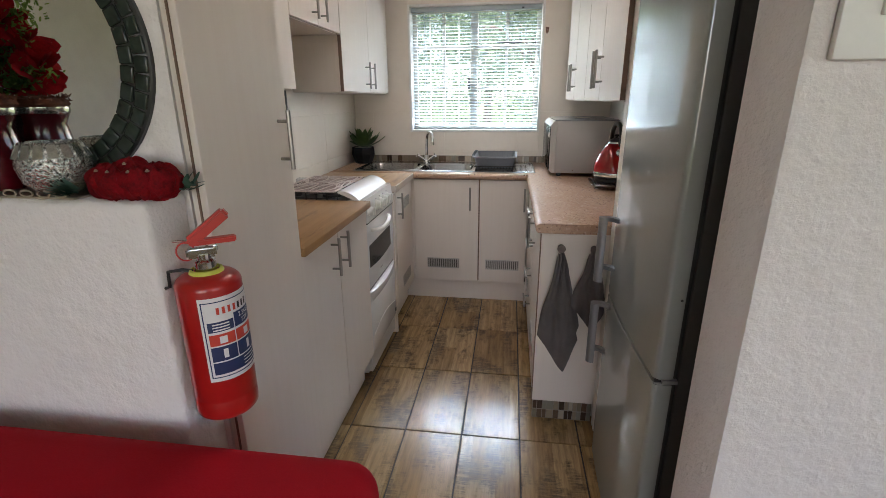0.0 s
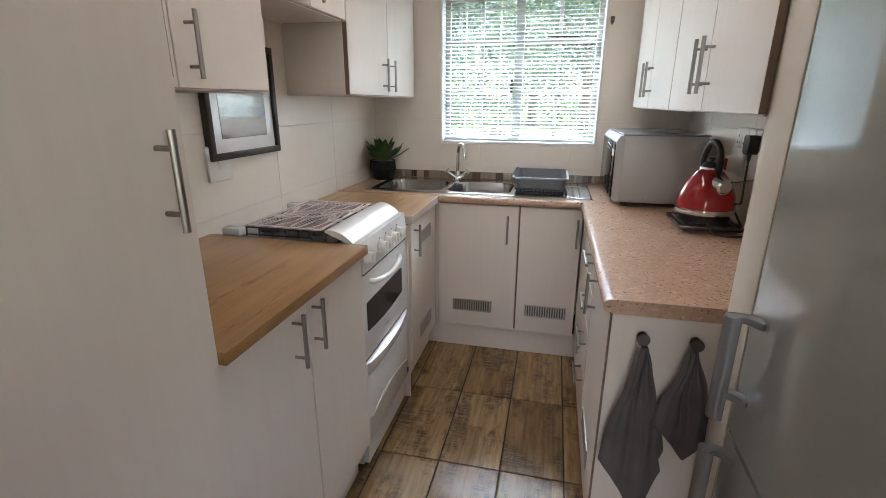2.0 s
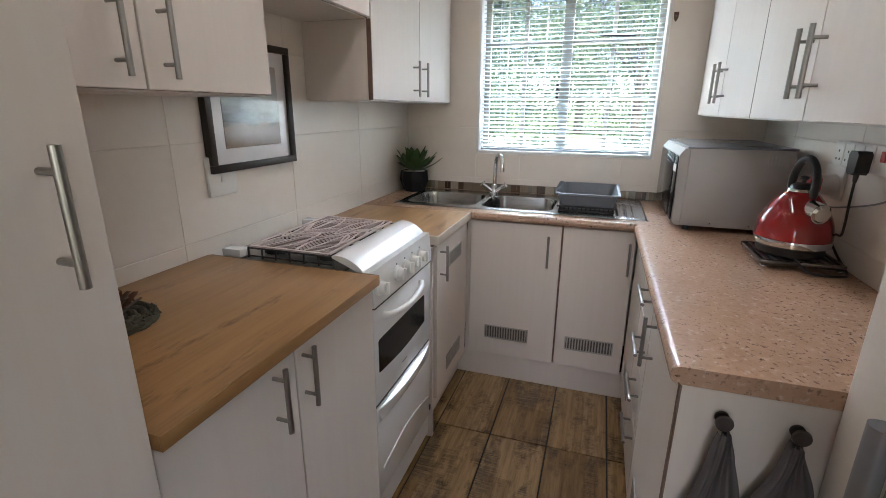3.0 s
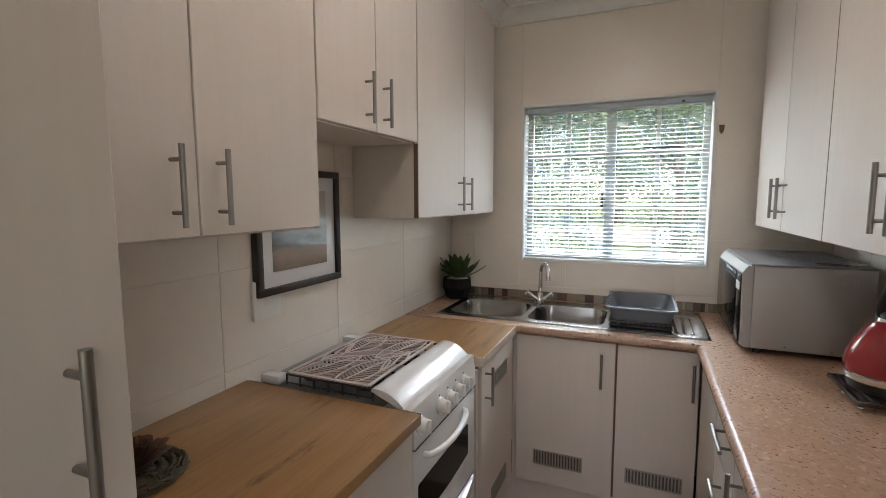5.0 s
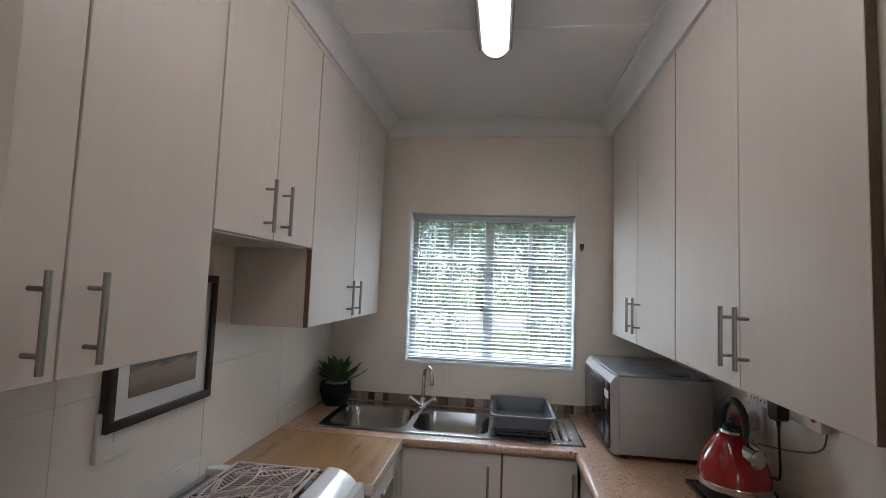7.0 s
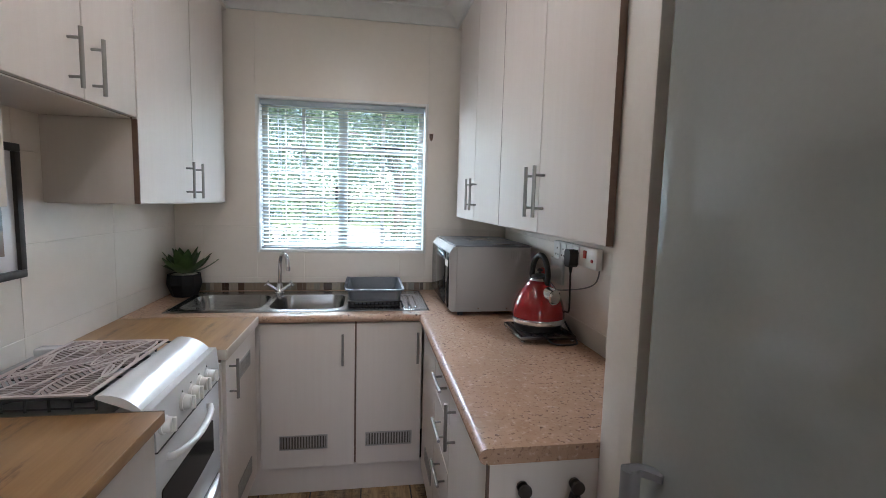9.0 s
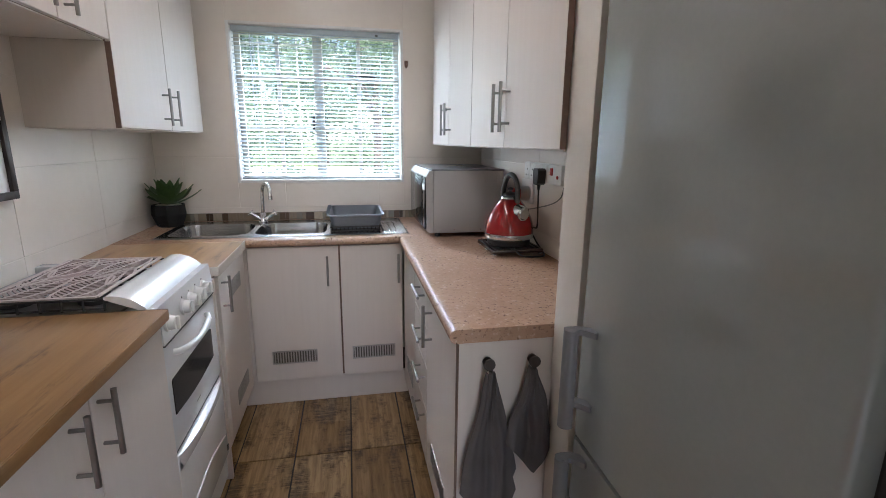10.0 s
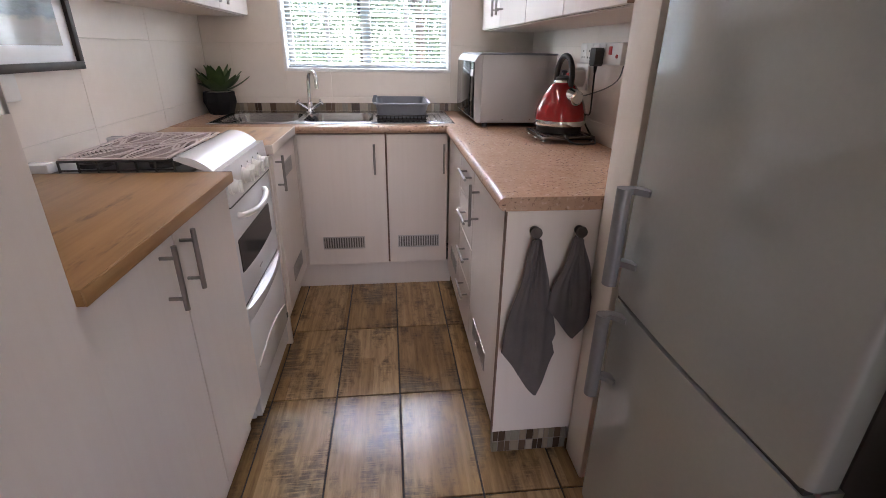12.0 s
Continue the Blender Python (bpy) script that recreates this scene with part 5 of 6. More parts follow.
def make_kettle():
    z = 0.9325
    k = thing("electric_kettle", (KX, KY, z), "red pyramid-shaped electric kettle with black handle", "kettle")
    part("power_base", lathe(bmesh.new(), [(0.084, 0), (0.094, 0.005), (0.095, 0.026), (0.09, 0.03)], (KX, KY, z), 40), M_BLACK, k)
    part("steel_band", lathe(bmesh.new(), [(0.096, 0.0), (0.106, 0.005), (0.1085, 0.02), (0.107, 0.026)], (KX, KY, z + 0.029), 48), M_CHROME, k, "chrome band")
    prof = []
    for i in range(15):
        u = i / 14
        r = 0.1075 * (1 - 0.6 * u ** 2.1)
        prof.append((r, 0.055 + 0.147 * u))
    part("jug", lathe(bmesh.new(), prof, (KX, KY, z), 48), M_RED, k, "glossy red enamelled jug", smooth=60)
    part("collar", lathe(bmesh.new(), [(0.041, 0.2), (0.043, 0.204), (0.04, 0.212), (0.034, 0.214)], (KX, KY, z), 32), M_CHROME, k)
    part("lid", lathe(bmesh.new(), [(0.034, 0.212), (0.032, 0.222), (0.018, 0.23), (0.004, 0.231)], (KX, KY, z), 32), M_BLACK, k)
    part("lid_knob", lathe(bmesh.new(), [(0.006, 0.228), (0.006, 0.238), (0.012, 0.242), (0.012, 0.249), (0.003, 0.252)], (KX, KY, z), 20), M_BLACK, k)
    # spout towards the lounge side, handle arched along the same line
    d = Vector((0.3, -0.954, 0))
    c = Vector((KX, KY, z))
    s0, s1 = c + d * 0.05 + Vector((0, 0, 0.15)), c + d * 0.098 + Vector((0, 0, 0.148))
    sp = cyl(bmesh.new(), s0, s1, 0.036, 0.03, 28)
    cyl(sp, s1, s1 + d * 0.006 + Vector((0, 0, -0.001)), 0.03, 0.022, 28)
    part("spout", sp, M_CHROME, k, "chrome spout")
    pts = []
    for i in range(21):
        a = radians(5 + 172 * i / 20)
        pts.append(c + d * (0.052 * math.cos(a)) + Vector((0, 0, 0.218 + 0.088 * math.sin(a))))
    pts = [c + d * 0.048 + Vector((0, 0, 0.188))] + pts + [c - d * 0.047 + Vector((0, 0, 0.192))]
    part("handle", tube(bmesh.new(), pts, 0.0115, 12), M_BLACK, k, "black arched handle", smooth=60)
    bm = bmesh.new()
    tube(bm, [p + (p - c - Vector((0, 0, 0.2))).normalized() * -0.0102 for p in pts[3:14]], 0.003, 8)
    part("handle_trim", bm, M_CHROME, k)


def make_sockets():
    xw = 0.8545
    s = thing("multi_socket", (xw, 2.83, 1.24), "white wall-mounted strip of plug sockets with a red switch", "power strip")
    part("housing", B(xw - 0.028, xw, 2.575, 2.975, 1.208, 1.289, bevel=0.006), M_WHITEPLASTIC, s)
    for k, y in enumerate((2.738, 2.8, 2.862, 2.924)):
        so = part("socket", B(xw - 0.032, xw - 0.0275, y - 0.028, y + 0.028, 1.213, 1.284, bevel=0.002), M_WHITEPLASTIC, s)
        bm = bmesh.new()
        for dy, dz in ((0, 0.018), (-0.012, -0.008), (0.012, -0.008)):
            cyl(bm, (xw - 0.0327, y + dy, 1.24 + dz), (xw - 0.0315, y + dy, 1.24 + dz), 0.0042, n=10)
        part("pin_holes", bm, M_BLACK, so)
    part("switch", B(xw - 0.033, xw - 0.0275, 2.652, 2.674, 1.245, 1.275, bevel=0.002), M_REDPLASTIC, s, "red rocker switch")
    part("indicator", cyl(bmesh.new(), (xw - 0.0315, 2.605, 1.24), (xw - 0.027, 2.605, 1.24), 0.007, n=12), M_REDPLASTIC, s)
    w = thing("wall_socket", (xw, 3.05, 1.14), "white wall socket plate with an adaptor and red plug", "socket")
    part("plate", B(xw - 0.012, xw, 2.905, 3.04, 1.095, 1.207, bevel=0.003), M_WHITEPLASTIC, w)
    part("adaptor", cyl(bmesh.new(), (xw - 0.06, 2.955, 1.142), (xw - 0.011, 2.955, 1.142), 0.032, 0.036, 20), M_WHITEPLASTIC, w)
    part("red_plug", B(xw - 0.095, xw - 0.0595, 2.915, 2.955, 1.118, 1.168, bevel=0.006), M_REDPLASTIC, w, "red plug")
    p = thing("kettle_plug", (xw - 0.03, 2.738, 1.24), "black plug in the strip with its cord hanging down", "plug")
    bm = bmesh.new()
    extrude(bm, [(y - 0.052, z + 0.02) for y, z in ((2.765, 1.19), (2.775, 1.182), (2.805, 1.182), (2.815, 1.19), (2.818, 1.24), (2.808, 1.25), (2.772, 1.25), (2.762, 1.24))], "x", xw - 0.068, xw - 0.0325)
    part("plug_body", bm, M_BLACK, p)
    part("strain_relief", cyl(bmesh.new(), (xw - 0.05, 2.738, 1.204), (xw - 0.05, 2.738, 1.178), 0.008, 0.005, 10), M_BLACK, p)
    keys = [(xw - 0.05, 2.738, 1.185), (xw - 0.05, 2.736, 1.12), (xw - 0.046, 2.74, 1.05), (xw - 0.04, 2.76, 1.012), (xw - 0.04, 2.8, 1.005), (xw - 0.04, 2.81, 0.98), (xw - 0.03, 2.77, 0.94), (xw - 0.022, 2.71, 0.907), (xw - 0.05, 2.665, 0.906), (xw - 0.13, 2.67, 0.907), (xw - 0.16, 2.7, 0.934), (KX, KY - 0.06, 0.938)]
    part("cord", tube(bmesh.new(), spline(keys, 6), 0.0038, 8), M_BLACK, p, "black power cord", smooth=70)
    g = thing("grey_cord", (xw - 0.02, 2.7, 1.1), "thin grey cord looping from the wall strip", "cable")
    part("cord", tube(bmesh.new(), spline([(xw - 0.006, 2.585, 1.21), (xw - 0.012, 2.6, 1.16), (xw - 0.012, 2.7, 1.12), (xw - 0.014, 2.9, 1.075), (xw - 0.014, 3.0, 1.06), (xw - 0.012, 3.1, 1.03)], 6), 0.0028, 6), M_GREYCAP, g, smooth=70)


def spline(keys, n):
    """Points along a smooth curve through keys."""
    k = [Vector(p) for p in keys]
    k = [k[0]] + k + [k[-1]]
    out = []
    for i in range(1, len(k) - 2):
        a, b, c, d = k[i - 1:i + 3]
        for j in range(n):
            t = j / n
            out.append(0.5 * (2 * b + (c - a) * t + (2 * a - 5 * b + 4 * c - d) * t * t + (3 * b - a - 3 * c + d) * t ** 3))
    return out + [k[-2]]


make_microwave()
make_trivet()
make_kettle()
make_sockets()

# ---- hooks and towels on the worktop end ----


def make_hook(x, z):
    h = thing("towel_hook", (x, 1.958, z), "round bronze towel hook on the cabinet end", "hook", "towel hooks")
    bm = bmesh.new()
    cyl(bm, (x, 1.9575, z), (x, 1.952, z), 0.013, n=20)
    cyl(bm, (x, 1.952, z), (x, 1.935, z), 0.005, n=12)
    part("stem", bm, M_HOOK, h)
    bm = bmesh.new()
    cyl(bm, (x, 1.936, z), (x, 1.931, z), 0.0165, 0.0155, 24)
    part("disc", bm, M_HOOK, h)


def make_towel(cx, z, width, depth, tip, lean, seed, label):
    """A cloth hung by its middle from a hook: pleats gather at the top and fan out to a pointed hem."""
    t = thing("hand_towel", (cx, 1.94, z - 0.01), label, "towel", "hand towels")
    rng = random.Random(seed)
    for name, u_shift, wd, dp, y in (("front_fold", 0.0, width, depth, 1.926), ("back_fold", lean, width * 0.62, depth * 0.82, 1.943)):
        bm = bmesh.new()
        nu, nv = 30, 40
        ph = rng.uniform(0, 6)
        front, back = [], []
        for j in range(nv + 1):
            v = j / nv
            r1, r2 = [], []
            for i in range(nu + 1):
                u = i / nu * 2 - 1
                spread = 0.13 + 0.87 * v ** 0.9
                hem = 1 - (0.31 * (tip - u) / (1 + tip) if u < tip else 0.27 * (u - tip) / (1 - tip)) + 0.012 * math.sin(4 * u + ph)
                x = cx + u_shift * v + u * wd / 2 * spread + 0.004 * math.sin(9 * v + 3 * u + ph)
                zz = z - 0.008 - dp * v * hem
                fold = 0.011 * math.sin(5.2 * u + ph + 0.8 * v) * (0.35 + 0.65 * v) + 0.005 * math.sin(13 * u + 2 * ph) * (1 - 0.6 * v)
                yy = min(y + fold - 0.006 * (1 - v), 1.9545)
                r1.append(bm.verts.new((x, yy, zz)))
                r2.append(bm.verts.new((x, yy + 0.0022, zz)))
            front.append(r1)
            back.append(r2)
        for g in (front, back):
            for a, b in zip(g, g[1:]):
                for i in range(nu):
                    bm.faces.new((a[i], a[i + 1], b[i + 1], b[i]))
        for i in range(nu):
            bm.faces.new((front[-1][i], front[-1][i + 1], back[-1][i + 1], back[-1][i]))
            bm.faces.new((front[0][i], front[0][i + 1], back[0][i + 1], back[0][i]))
        for j in range(nv):
            for e in (0, nu):
                bm.faces.new((front[j][e], front[j + 1][e], back[j + 1][e], back[j][e]))
        part(name, bm, M_TOWEL, t, smooth=80)


make_hook(0.358, 0.806)
make_hook(0.484, 0.805)
make_towel(0.362, 0.8, 0.168, 0.525, 0.45, 0.035, 3, "long charcoal kitchen towel hanging in folds from a hook")
make_towel(0.478, 0.8, 0.150, 0.32, 0.25, 0.02, 8, "short charcoal kitchen towel hanging in folds from a hook")

# ---- the fridge ----


def make_fridge():
    f = thing("fridge_freezer", (0.507, 1.182, 0), "tall silver-grey fridge freezer with curved bar handles", "fridge", rz=0.1)
    W = 0.565
    part("cabinet", B(0.056, 0.66, 0.004, W - 0.004, 0.03, 1.835, bevel=0.006), M_FRIDGEBODY, f, "dark grey cabinet")
    part("gasket", B(0.043, 0.056, 0.012, W - 0.012, 0.05, 1.83), M_BLACK, f, "black door gasket")
    for z0, z1, nm in ((0.722, 1.84, "fridge_door"), (0.055, 0.71, "freezer_door")):
        o = [(0.043, 0.0)]
        for i in range(9):
            a = radians(180 + 90 - 90 * i / 8)
            o.append((0.012 + 0.012 * math.cos(a), 0.012 + 0.012 * math.sin(a)))
        for i in range(1, 24):
            u = i / 24
            o.append((-0.009 * math.sin(math.pi * u), 0.012 + (W - 0.024) * u))
        for i in range(9):
            a = radians(180 - 90 * i / 8)
            o.append((0.012 + 0.012 * math.cos(a), W - 0.012 + 0.012 * math.sin(a)))
        o.append((0.043, W))
        bm = bmesh.new()
        extrude(bm, o, "z", z0, z1)
        bmesh.ops.bevel(bm, geom=[e for e in bm.edges if abs(e.verts[0].co.z - e.verts[1].co.z) < 1e-6], offset=0.003, segments=2, affect="EDGES")
        d = part(nm, bm, M_FRIDGE, f, smooth=40)
        if nm == "fridge_door":
            h0, h1 = 0.772, 0.996
        else:
            h0, h1 = 0.462, 0.692
        yh = W - 0.05
        bm = bmesh.new()
        prof = [(-0.05 + 0.014 * math.cos(radians(a)), yh + 0.0165 * math.sin(radians(a))) for a in range(80, 281, 20)]
        prof += [(x + 0.009, y) for x, y in prof[::-1]]
        extrude(bm, prof, "z", h0, h1)
        g = part("handle", bm, M_FRHANDLE, d, "silver plastic handle", smooth=50)
        for zc in (h1 - 0.007, h0 + 0.05):
            bm = bmesh.new()
            pts = [(-0.054 + 0.054 * u / 8, yh - 0.004 + 0.014 * math.sin(math.pi * u / 8) - 0.02 * (u / 8) ** 2) for u in range(9)]
            ribbon(bm, pts, 0.022, zc - 0.0065, zc + 0.0065)
            part("bracket", bm, M_FRHANDLE, g, smooth=50)
    part("seam_trim", B(0.004, 0.043, 0.008, W - 0.008, 0.7105, 0.7215), M_BLACK, f)
    for y in (0.06, W - 0.06):
        part("foot", cyl(bmesh.new(), (0.12, y, 0), (0.12, y, 0.032), 0.02, n=12), M_BLACK, f)
        part("foot", cyl(bmesh.new(), (0.6, y, 0), (0.6, y, 0.032), 0.02, n=12), M_BLACK, f)
    part("hinge_cover", B(0.02, 0.055, -0.001, 0.04, 0.7115, 0.7205), M_FRHANDLE, f)
    part("screw", cyl(bmesh.new(), (0.035, -0.0015, 0.93), (0.035, 0.001, 0.93), 0.003, n=8), M_BLACK, f)


make_fridge()

# ---- wall things in the kitchen ----


def make_picture():
    x, y0, y1, z0, z1 = -1.069, 2.197, 2.625, 1.18, 1.588
    p = thing("framed_picture", (x, (y0 + y1) / 2, z0), "dark-framed landscape print behind glass on the tiled wall", "picture")
    w, d = 0.024, 0.026
    part("frame", join_boxes([(x, x + d, y0, y1, z0, z0 + w), (x, x + d, y0, y1, z1 - w, z1), (x, x + d, y0, y0 + w, z0 + w, z1 - w), (x, x + d, y1 - w, y1, z0 + w, z1 - w)], 0.002), M_FRAMEBLACK, p)
    part("mount", B(x + 0.002, x + 0.014, y0 + w, y1 - w, z0 + w, z1 - w), M_MOUNT, p)
    part("print", B(x + 0.013, x + 0.0155, y0 + 0.075, y1 - 0.075, z0 + 0.072, z1 - 0.072), M_PRINT, p)


def switch_plate(name, base, boxes, rockers, label):
    s = thing(name, base, label, "light switch")
    part("plate", B(*boxes, bevel=0.005), M_WHITEPLASTIC, s)
    for r in rockers:
        part("rocker", B(*r, bevel=0.002), M_WHITEPLASTIC, s)


make_picture()
switch_plate("isolator_switch", (-1.07, 2.25, 1.17), (-1.07, -1.056, 2.186, 2.306, 1.107, 1.232), [(-1.057, -1.053, 2.235, 2.257, 1.15, 1.19)], "white wall switch plate partly behind the picture")
switch_plate("light_switch", (0.64, 0.92, 1.49), (0.578, 0.7, 0.905, 0.9195, 1.415, 1.56), [(0.625, 0.65, 0.899, 0.907, 1.47, 1.505)], "white light switch plate on rough plaster")
bm = bmesh.new()
extrude(bm, [(0.362, 1.845), (0.385, 1.845), (0.383, 1.815), (0.373, 1.8), (0.364, 1.815)], "y", 3.819, 3.8295)
cyl(bm, (0.3735, 3.822, 1.826), (0.3735, 3.805, 1.83), 0.004, n=8)
lone("cord_cleat", bm, M_CONE, "small brown wooden cord cleat on the wall", "cleat", base=(0.374, 3.829, 1.82))


def make_lamp():
    xc, y0, y1 = -0.122, 1.72, 2.865
    l = thing("ceiling_lamp", (xc, 2.29, CEIL), "long fluorescent ceiling lamp with a white diffuser", "ceiling lamp")
    part("base_plate", B(xc - 0.05, xc + 0.05, y0 + 0.01, y1 - 0.01, CEIL - 0.02, CEIL - 0.0005), M_WHITEPLASTIC, l)
    o = [(xc + 0.048 * math.cos(radians(a)), CEIL - 0.02 - 0.062 * math.sin(radians(a))) for a in range(0, 181, 12)]
    part("diffuser", extrude(bmesh.new(), o, "y", y0 + 0.014, y1 - 0.014), M_DIFFUSER, l, "lit white diffuser", smooth=50)
    o = [(xc + 0.064 * math.cos(radians(a)), CEIL - 0.006 - 0.084 * math.sin(radians(a))) for a in range(0, 181, 12)]
    for a, b in ((y0, y0 + 0.014), (y1 - 0.014, y1)):
        part("end_cap", extrude(bmesh.new(), o, "y", a, b), M_GREYCAP, l, "grey end cap")
    for k in (-1, 1):
        a, b = sorted((xc + k * 0.05, xc + k * 0.064))
        part("side_rail", B(a, b, y0 + 0.014, y1 - 0.014, CEIL - 0.058, CEIL - 0.0005, bevel=0.002), M_GREYCAP, l, "grey side rail")


make_lamp()


def make_wooden_flower():
    c = Vector((-0.885, 1.685, 0.9315))
    m = thing("woven_mat", c, "round grey woven seagrass mat on the oak worktop", "mat")
    bm = bmesh.new()
    rng = random.Random(5)
    for k in range(4):
        r = 0.03 + 0.02 * k
        tube(bm, [c + Vector((r * math.cos(a), r * math.sin(a), 0.007 + 0.002 * math.sin(a * 14 + k))) for a in [2 * math.pi * i / 60 for i in range(61)]], 0.0085, 7)
    part("coil", bm, M_SEAGRASS, m)
    bm = bmesh.new()
    for k in range(120):
        a = rng.uniform(0, 6.283)
        r = rng.uniform(0.075, 0.095)
        p = c + Vector((r * math.cos(a), r * math.sin(a), rng.uniform(0.006, 0.016)))
        q = p + Vector((-math.sin(a + rng.uniform(-0.6, 0.6)), math.cos(a + rng.uniform(-0.6, 0.6)), rng.uniform(-0.2, 0.25))) * 0.022
        cyl(bm, p, q, 0.0022, n=5)
    part("fringe", bm, M_SEAGRASS, m)
    f = thing("wooden_flower", c + Vector((0, 0, 0.015)), "brown lacquered wooden flower ornament on the mat", "ornament")
    for tier, (n, r, h, tl) in enumerate(((9, 0.055, 0.0, 0.75), (8, 0.042, 0.006, 0.45), (6, 0.026, 0.012, 0.2), (3, 0.01, 0.018, 0.05))):
        for k in range(n):
            a = 2 * math.pi * (k + 0.5 * tier) / n
            d, s = Vector((math.cos(a), math.sin(a), 0)), Vector((-math.sin(a), math.cos(a), 0))
            bm = bmesh.new()
            rows = []
            for i in range(6):
                u = i / 5
                w = 0.016 * (0.5 + 0.8 * u - 0.75 * u ** 4)
                p = c + Vector((0, 0, 0.016 + h)) + d * (r * 0.45 + r * 0.55 * u + tl * 0.02 * u * u) + Vector((0, 0, 0.045 * u * (1 - 0.3 * tl)))
                rows.append([bm.verts.new(p + s * w - d * 0.004), bm.verts.new(p + d * 0.003), bm.verts.new(p - s * w - d * 0.004), bm.verts.new(p - d * 0.002)])
            for r0, r1 in zip(rows, rows[1:]):
                for j in range(4):
                    bm.faces.new((r0[j], r0[(j + 1) % 4], r1[(j + 1) % 4], r1[j]))
            bm.faces.new(rows[0])
            bm.faces.new(rows[-1])
            part("petal", bm, M_CONE, f, smooth=60)


make_wooden_flower()

# ---- the ledge beside the opening ----


def make_mirror():
    cx, cz, y = -0.796, 1.452, 1.0305
    m = thing("round_mirror", (cx, y, cz), "round wall mirror framed in dark green mosaic", "mirror")
    bm = bmesh.new()
    cyl(bm, (cx, y, cz), (cx, y - 0.008, cz), 0.196, n=72)
    part("mirror_glass", bm, M_MIRROR, m)
    bm = bmesh.new()
    n = 72
    prof = [(0.192, 0.0), (0.192, 0.012), (0.205, 0.017), (0.242, 0.017), (0.2535, 0.009), (0.2535, 0.0)]
    rings = [[bm.verts.new((cx + r * math.cos(2 * math.pi * j / n), y - d, cz + r * math.sin(2 * math.pi * j / n))) for j in range(n)] for r, d in prof]
    for a, b in zip(rings, rings[1:] + rings[:1]):
        for j in range(n):
            bm.faces.new((a[j], a[(j + 1) % n], b[(j + 1) % n], b[j]))
    part("mirror_frame", bm, M_BLACK, m)
    # two staggered rings of small glass tiles
    for ring_no, (ra, rb, d, count) in enumerate(((0.194, 0.2225, 0.0185, 38), (0.2235, 0.2515, 0.0165, 44))):
        w = 2 * math.pi / count * (ra + rb) / 2 - 0.0022
        bm = box(bmesh.new(), -w / 2, w / 2, -0.0035, 0.0035, -(rb - ra) / 2, (rb - ra) / 2, bevel=0.0034, seg=3)
        me = to_mesh("mosaic_tile", bm)
        me.materials.append(M_DARKTILE)
        for k in range(count):
            a = 2 * math.pi * (k + 0.5 * ring_no) / count
            ob = new("mosaic_tile", me)
            ob.parent = m
            r = (ra + rb) / 2
            ob.matrix_basis = Matrix.Translation((r * math.cos(a), -d, r * math.sin(a))) @ Euler((radians(3 * math.sin(7 * k)), math.pi / 2 - a, radians(4 * math.sin(5 * k)))).to_matrix().to_4x4()


def make_bowl(x, y, z):
    b = thing("mosaic_bowl", (x, y, z), "round silver mirror-mosaic candle bowl", "bowl")
    prof = [(0.025, 0.0), (0.037, 0.003), (0.056, 0.025), (0.063, 0.055), (0.058, 0.084), (0.048, 0.1), (0.045, 0.1), (0.05, 0.08), (0.034, 0.03)]
    part("body", lathe(bmesh.new(), prof, (x, y, z), 40), M_CRACKLE, b, smooth=60)
    for k in range(17):
        a = 2 * math.pi * k / 17
        r0, r1 = 0.0615, 0.051
        bm = bmesh.new()
        pts = []
        for da, r, zz in ((-0.13, r0, 0.072), (0.13, r0, 0.072), (0.12, r1, 0.096), (-0.12, r1, 0.096)):
            pts.append(Vector((x + (r + 0.0025) * math.cos(a + da), y + (r + 0.0025) * math.sin(a + da), z + zz)))
        mid = Vector((x, y, z + 0.06))
        top = [bm.verts.new(p) for p in pts]
        low = [bm.verts.new(p + (mid - p).normalized() * 0.003) for p in pts]
        bm.faces.new(top)
        bm.faces.new(low[::-1])
        for j in range(4):
            bm.faces.new((top[j], top[(j + 1) % 4], low[(j + 1) % 4], low[j]))
        part("mirror_chip", bm, M_SILVERMOSAIC, b)


def make_red_vase(x, y, z):
    v = thing("red_vase", (x, y, z), "dark red glazed vase filled with brown moss", "vase")
    part("body", lathe(bmesh.new(), [(0.035, 0), (0.05, 0.005), (0.058, 0.05), (0.05, 0.1), (0.046, 0.125), (0.056, 0.15), (0.052, 0.15), (0.043, 0.125)], (x, y, z), 32), M_DARKRED, v, smooth=60)
    part("silver_rim", lathe(bmesh.new(), [(0.0565, 0.148), (0.0585, 0.152), (0.0585, 0.162), (0.054, 0.163)], (x, y, z), 32), M_SILVERMOSAIC, v)
    rng = random.Random(6)
    bm = bmesh.new()
    lathe(bm, [(0.055, 0.162), (0.06, 0.168), (0.056, 0.178), (0.03, 0.184), (0.002, 0.185)], (x, y, z), 24, lambda a, h: 1 + 0.06 * math.sin(9 * a + 40 * h))
    for k in range(160):
        a, r = rng.uniform(0, 6.283), 0.062 * rng.uniform(0.3, 1) ** 0.5
        p = Vector((x + r * math.cos(a), y + r * math.sin(a), z + 0.174 + rng.uniform(0, 0.01)))
        cyl(bm, p, p + Vector((rng.uniform(-1, 1), rng.uniform(-1, 1), rng.uniform(0, 1))) * 0.009, 0.0022, 0.0008, 4)
    part("moss", bm, M_MOSS, v, "rust-brown moss")


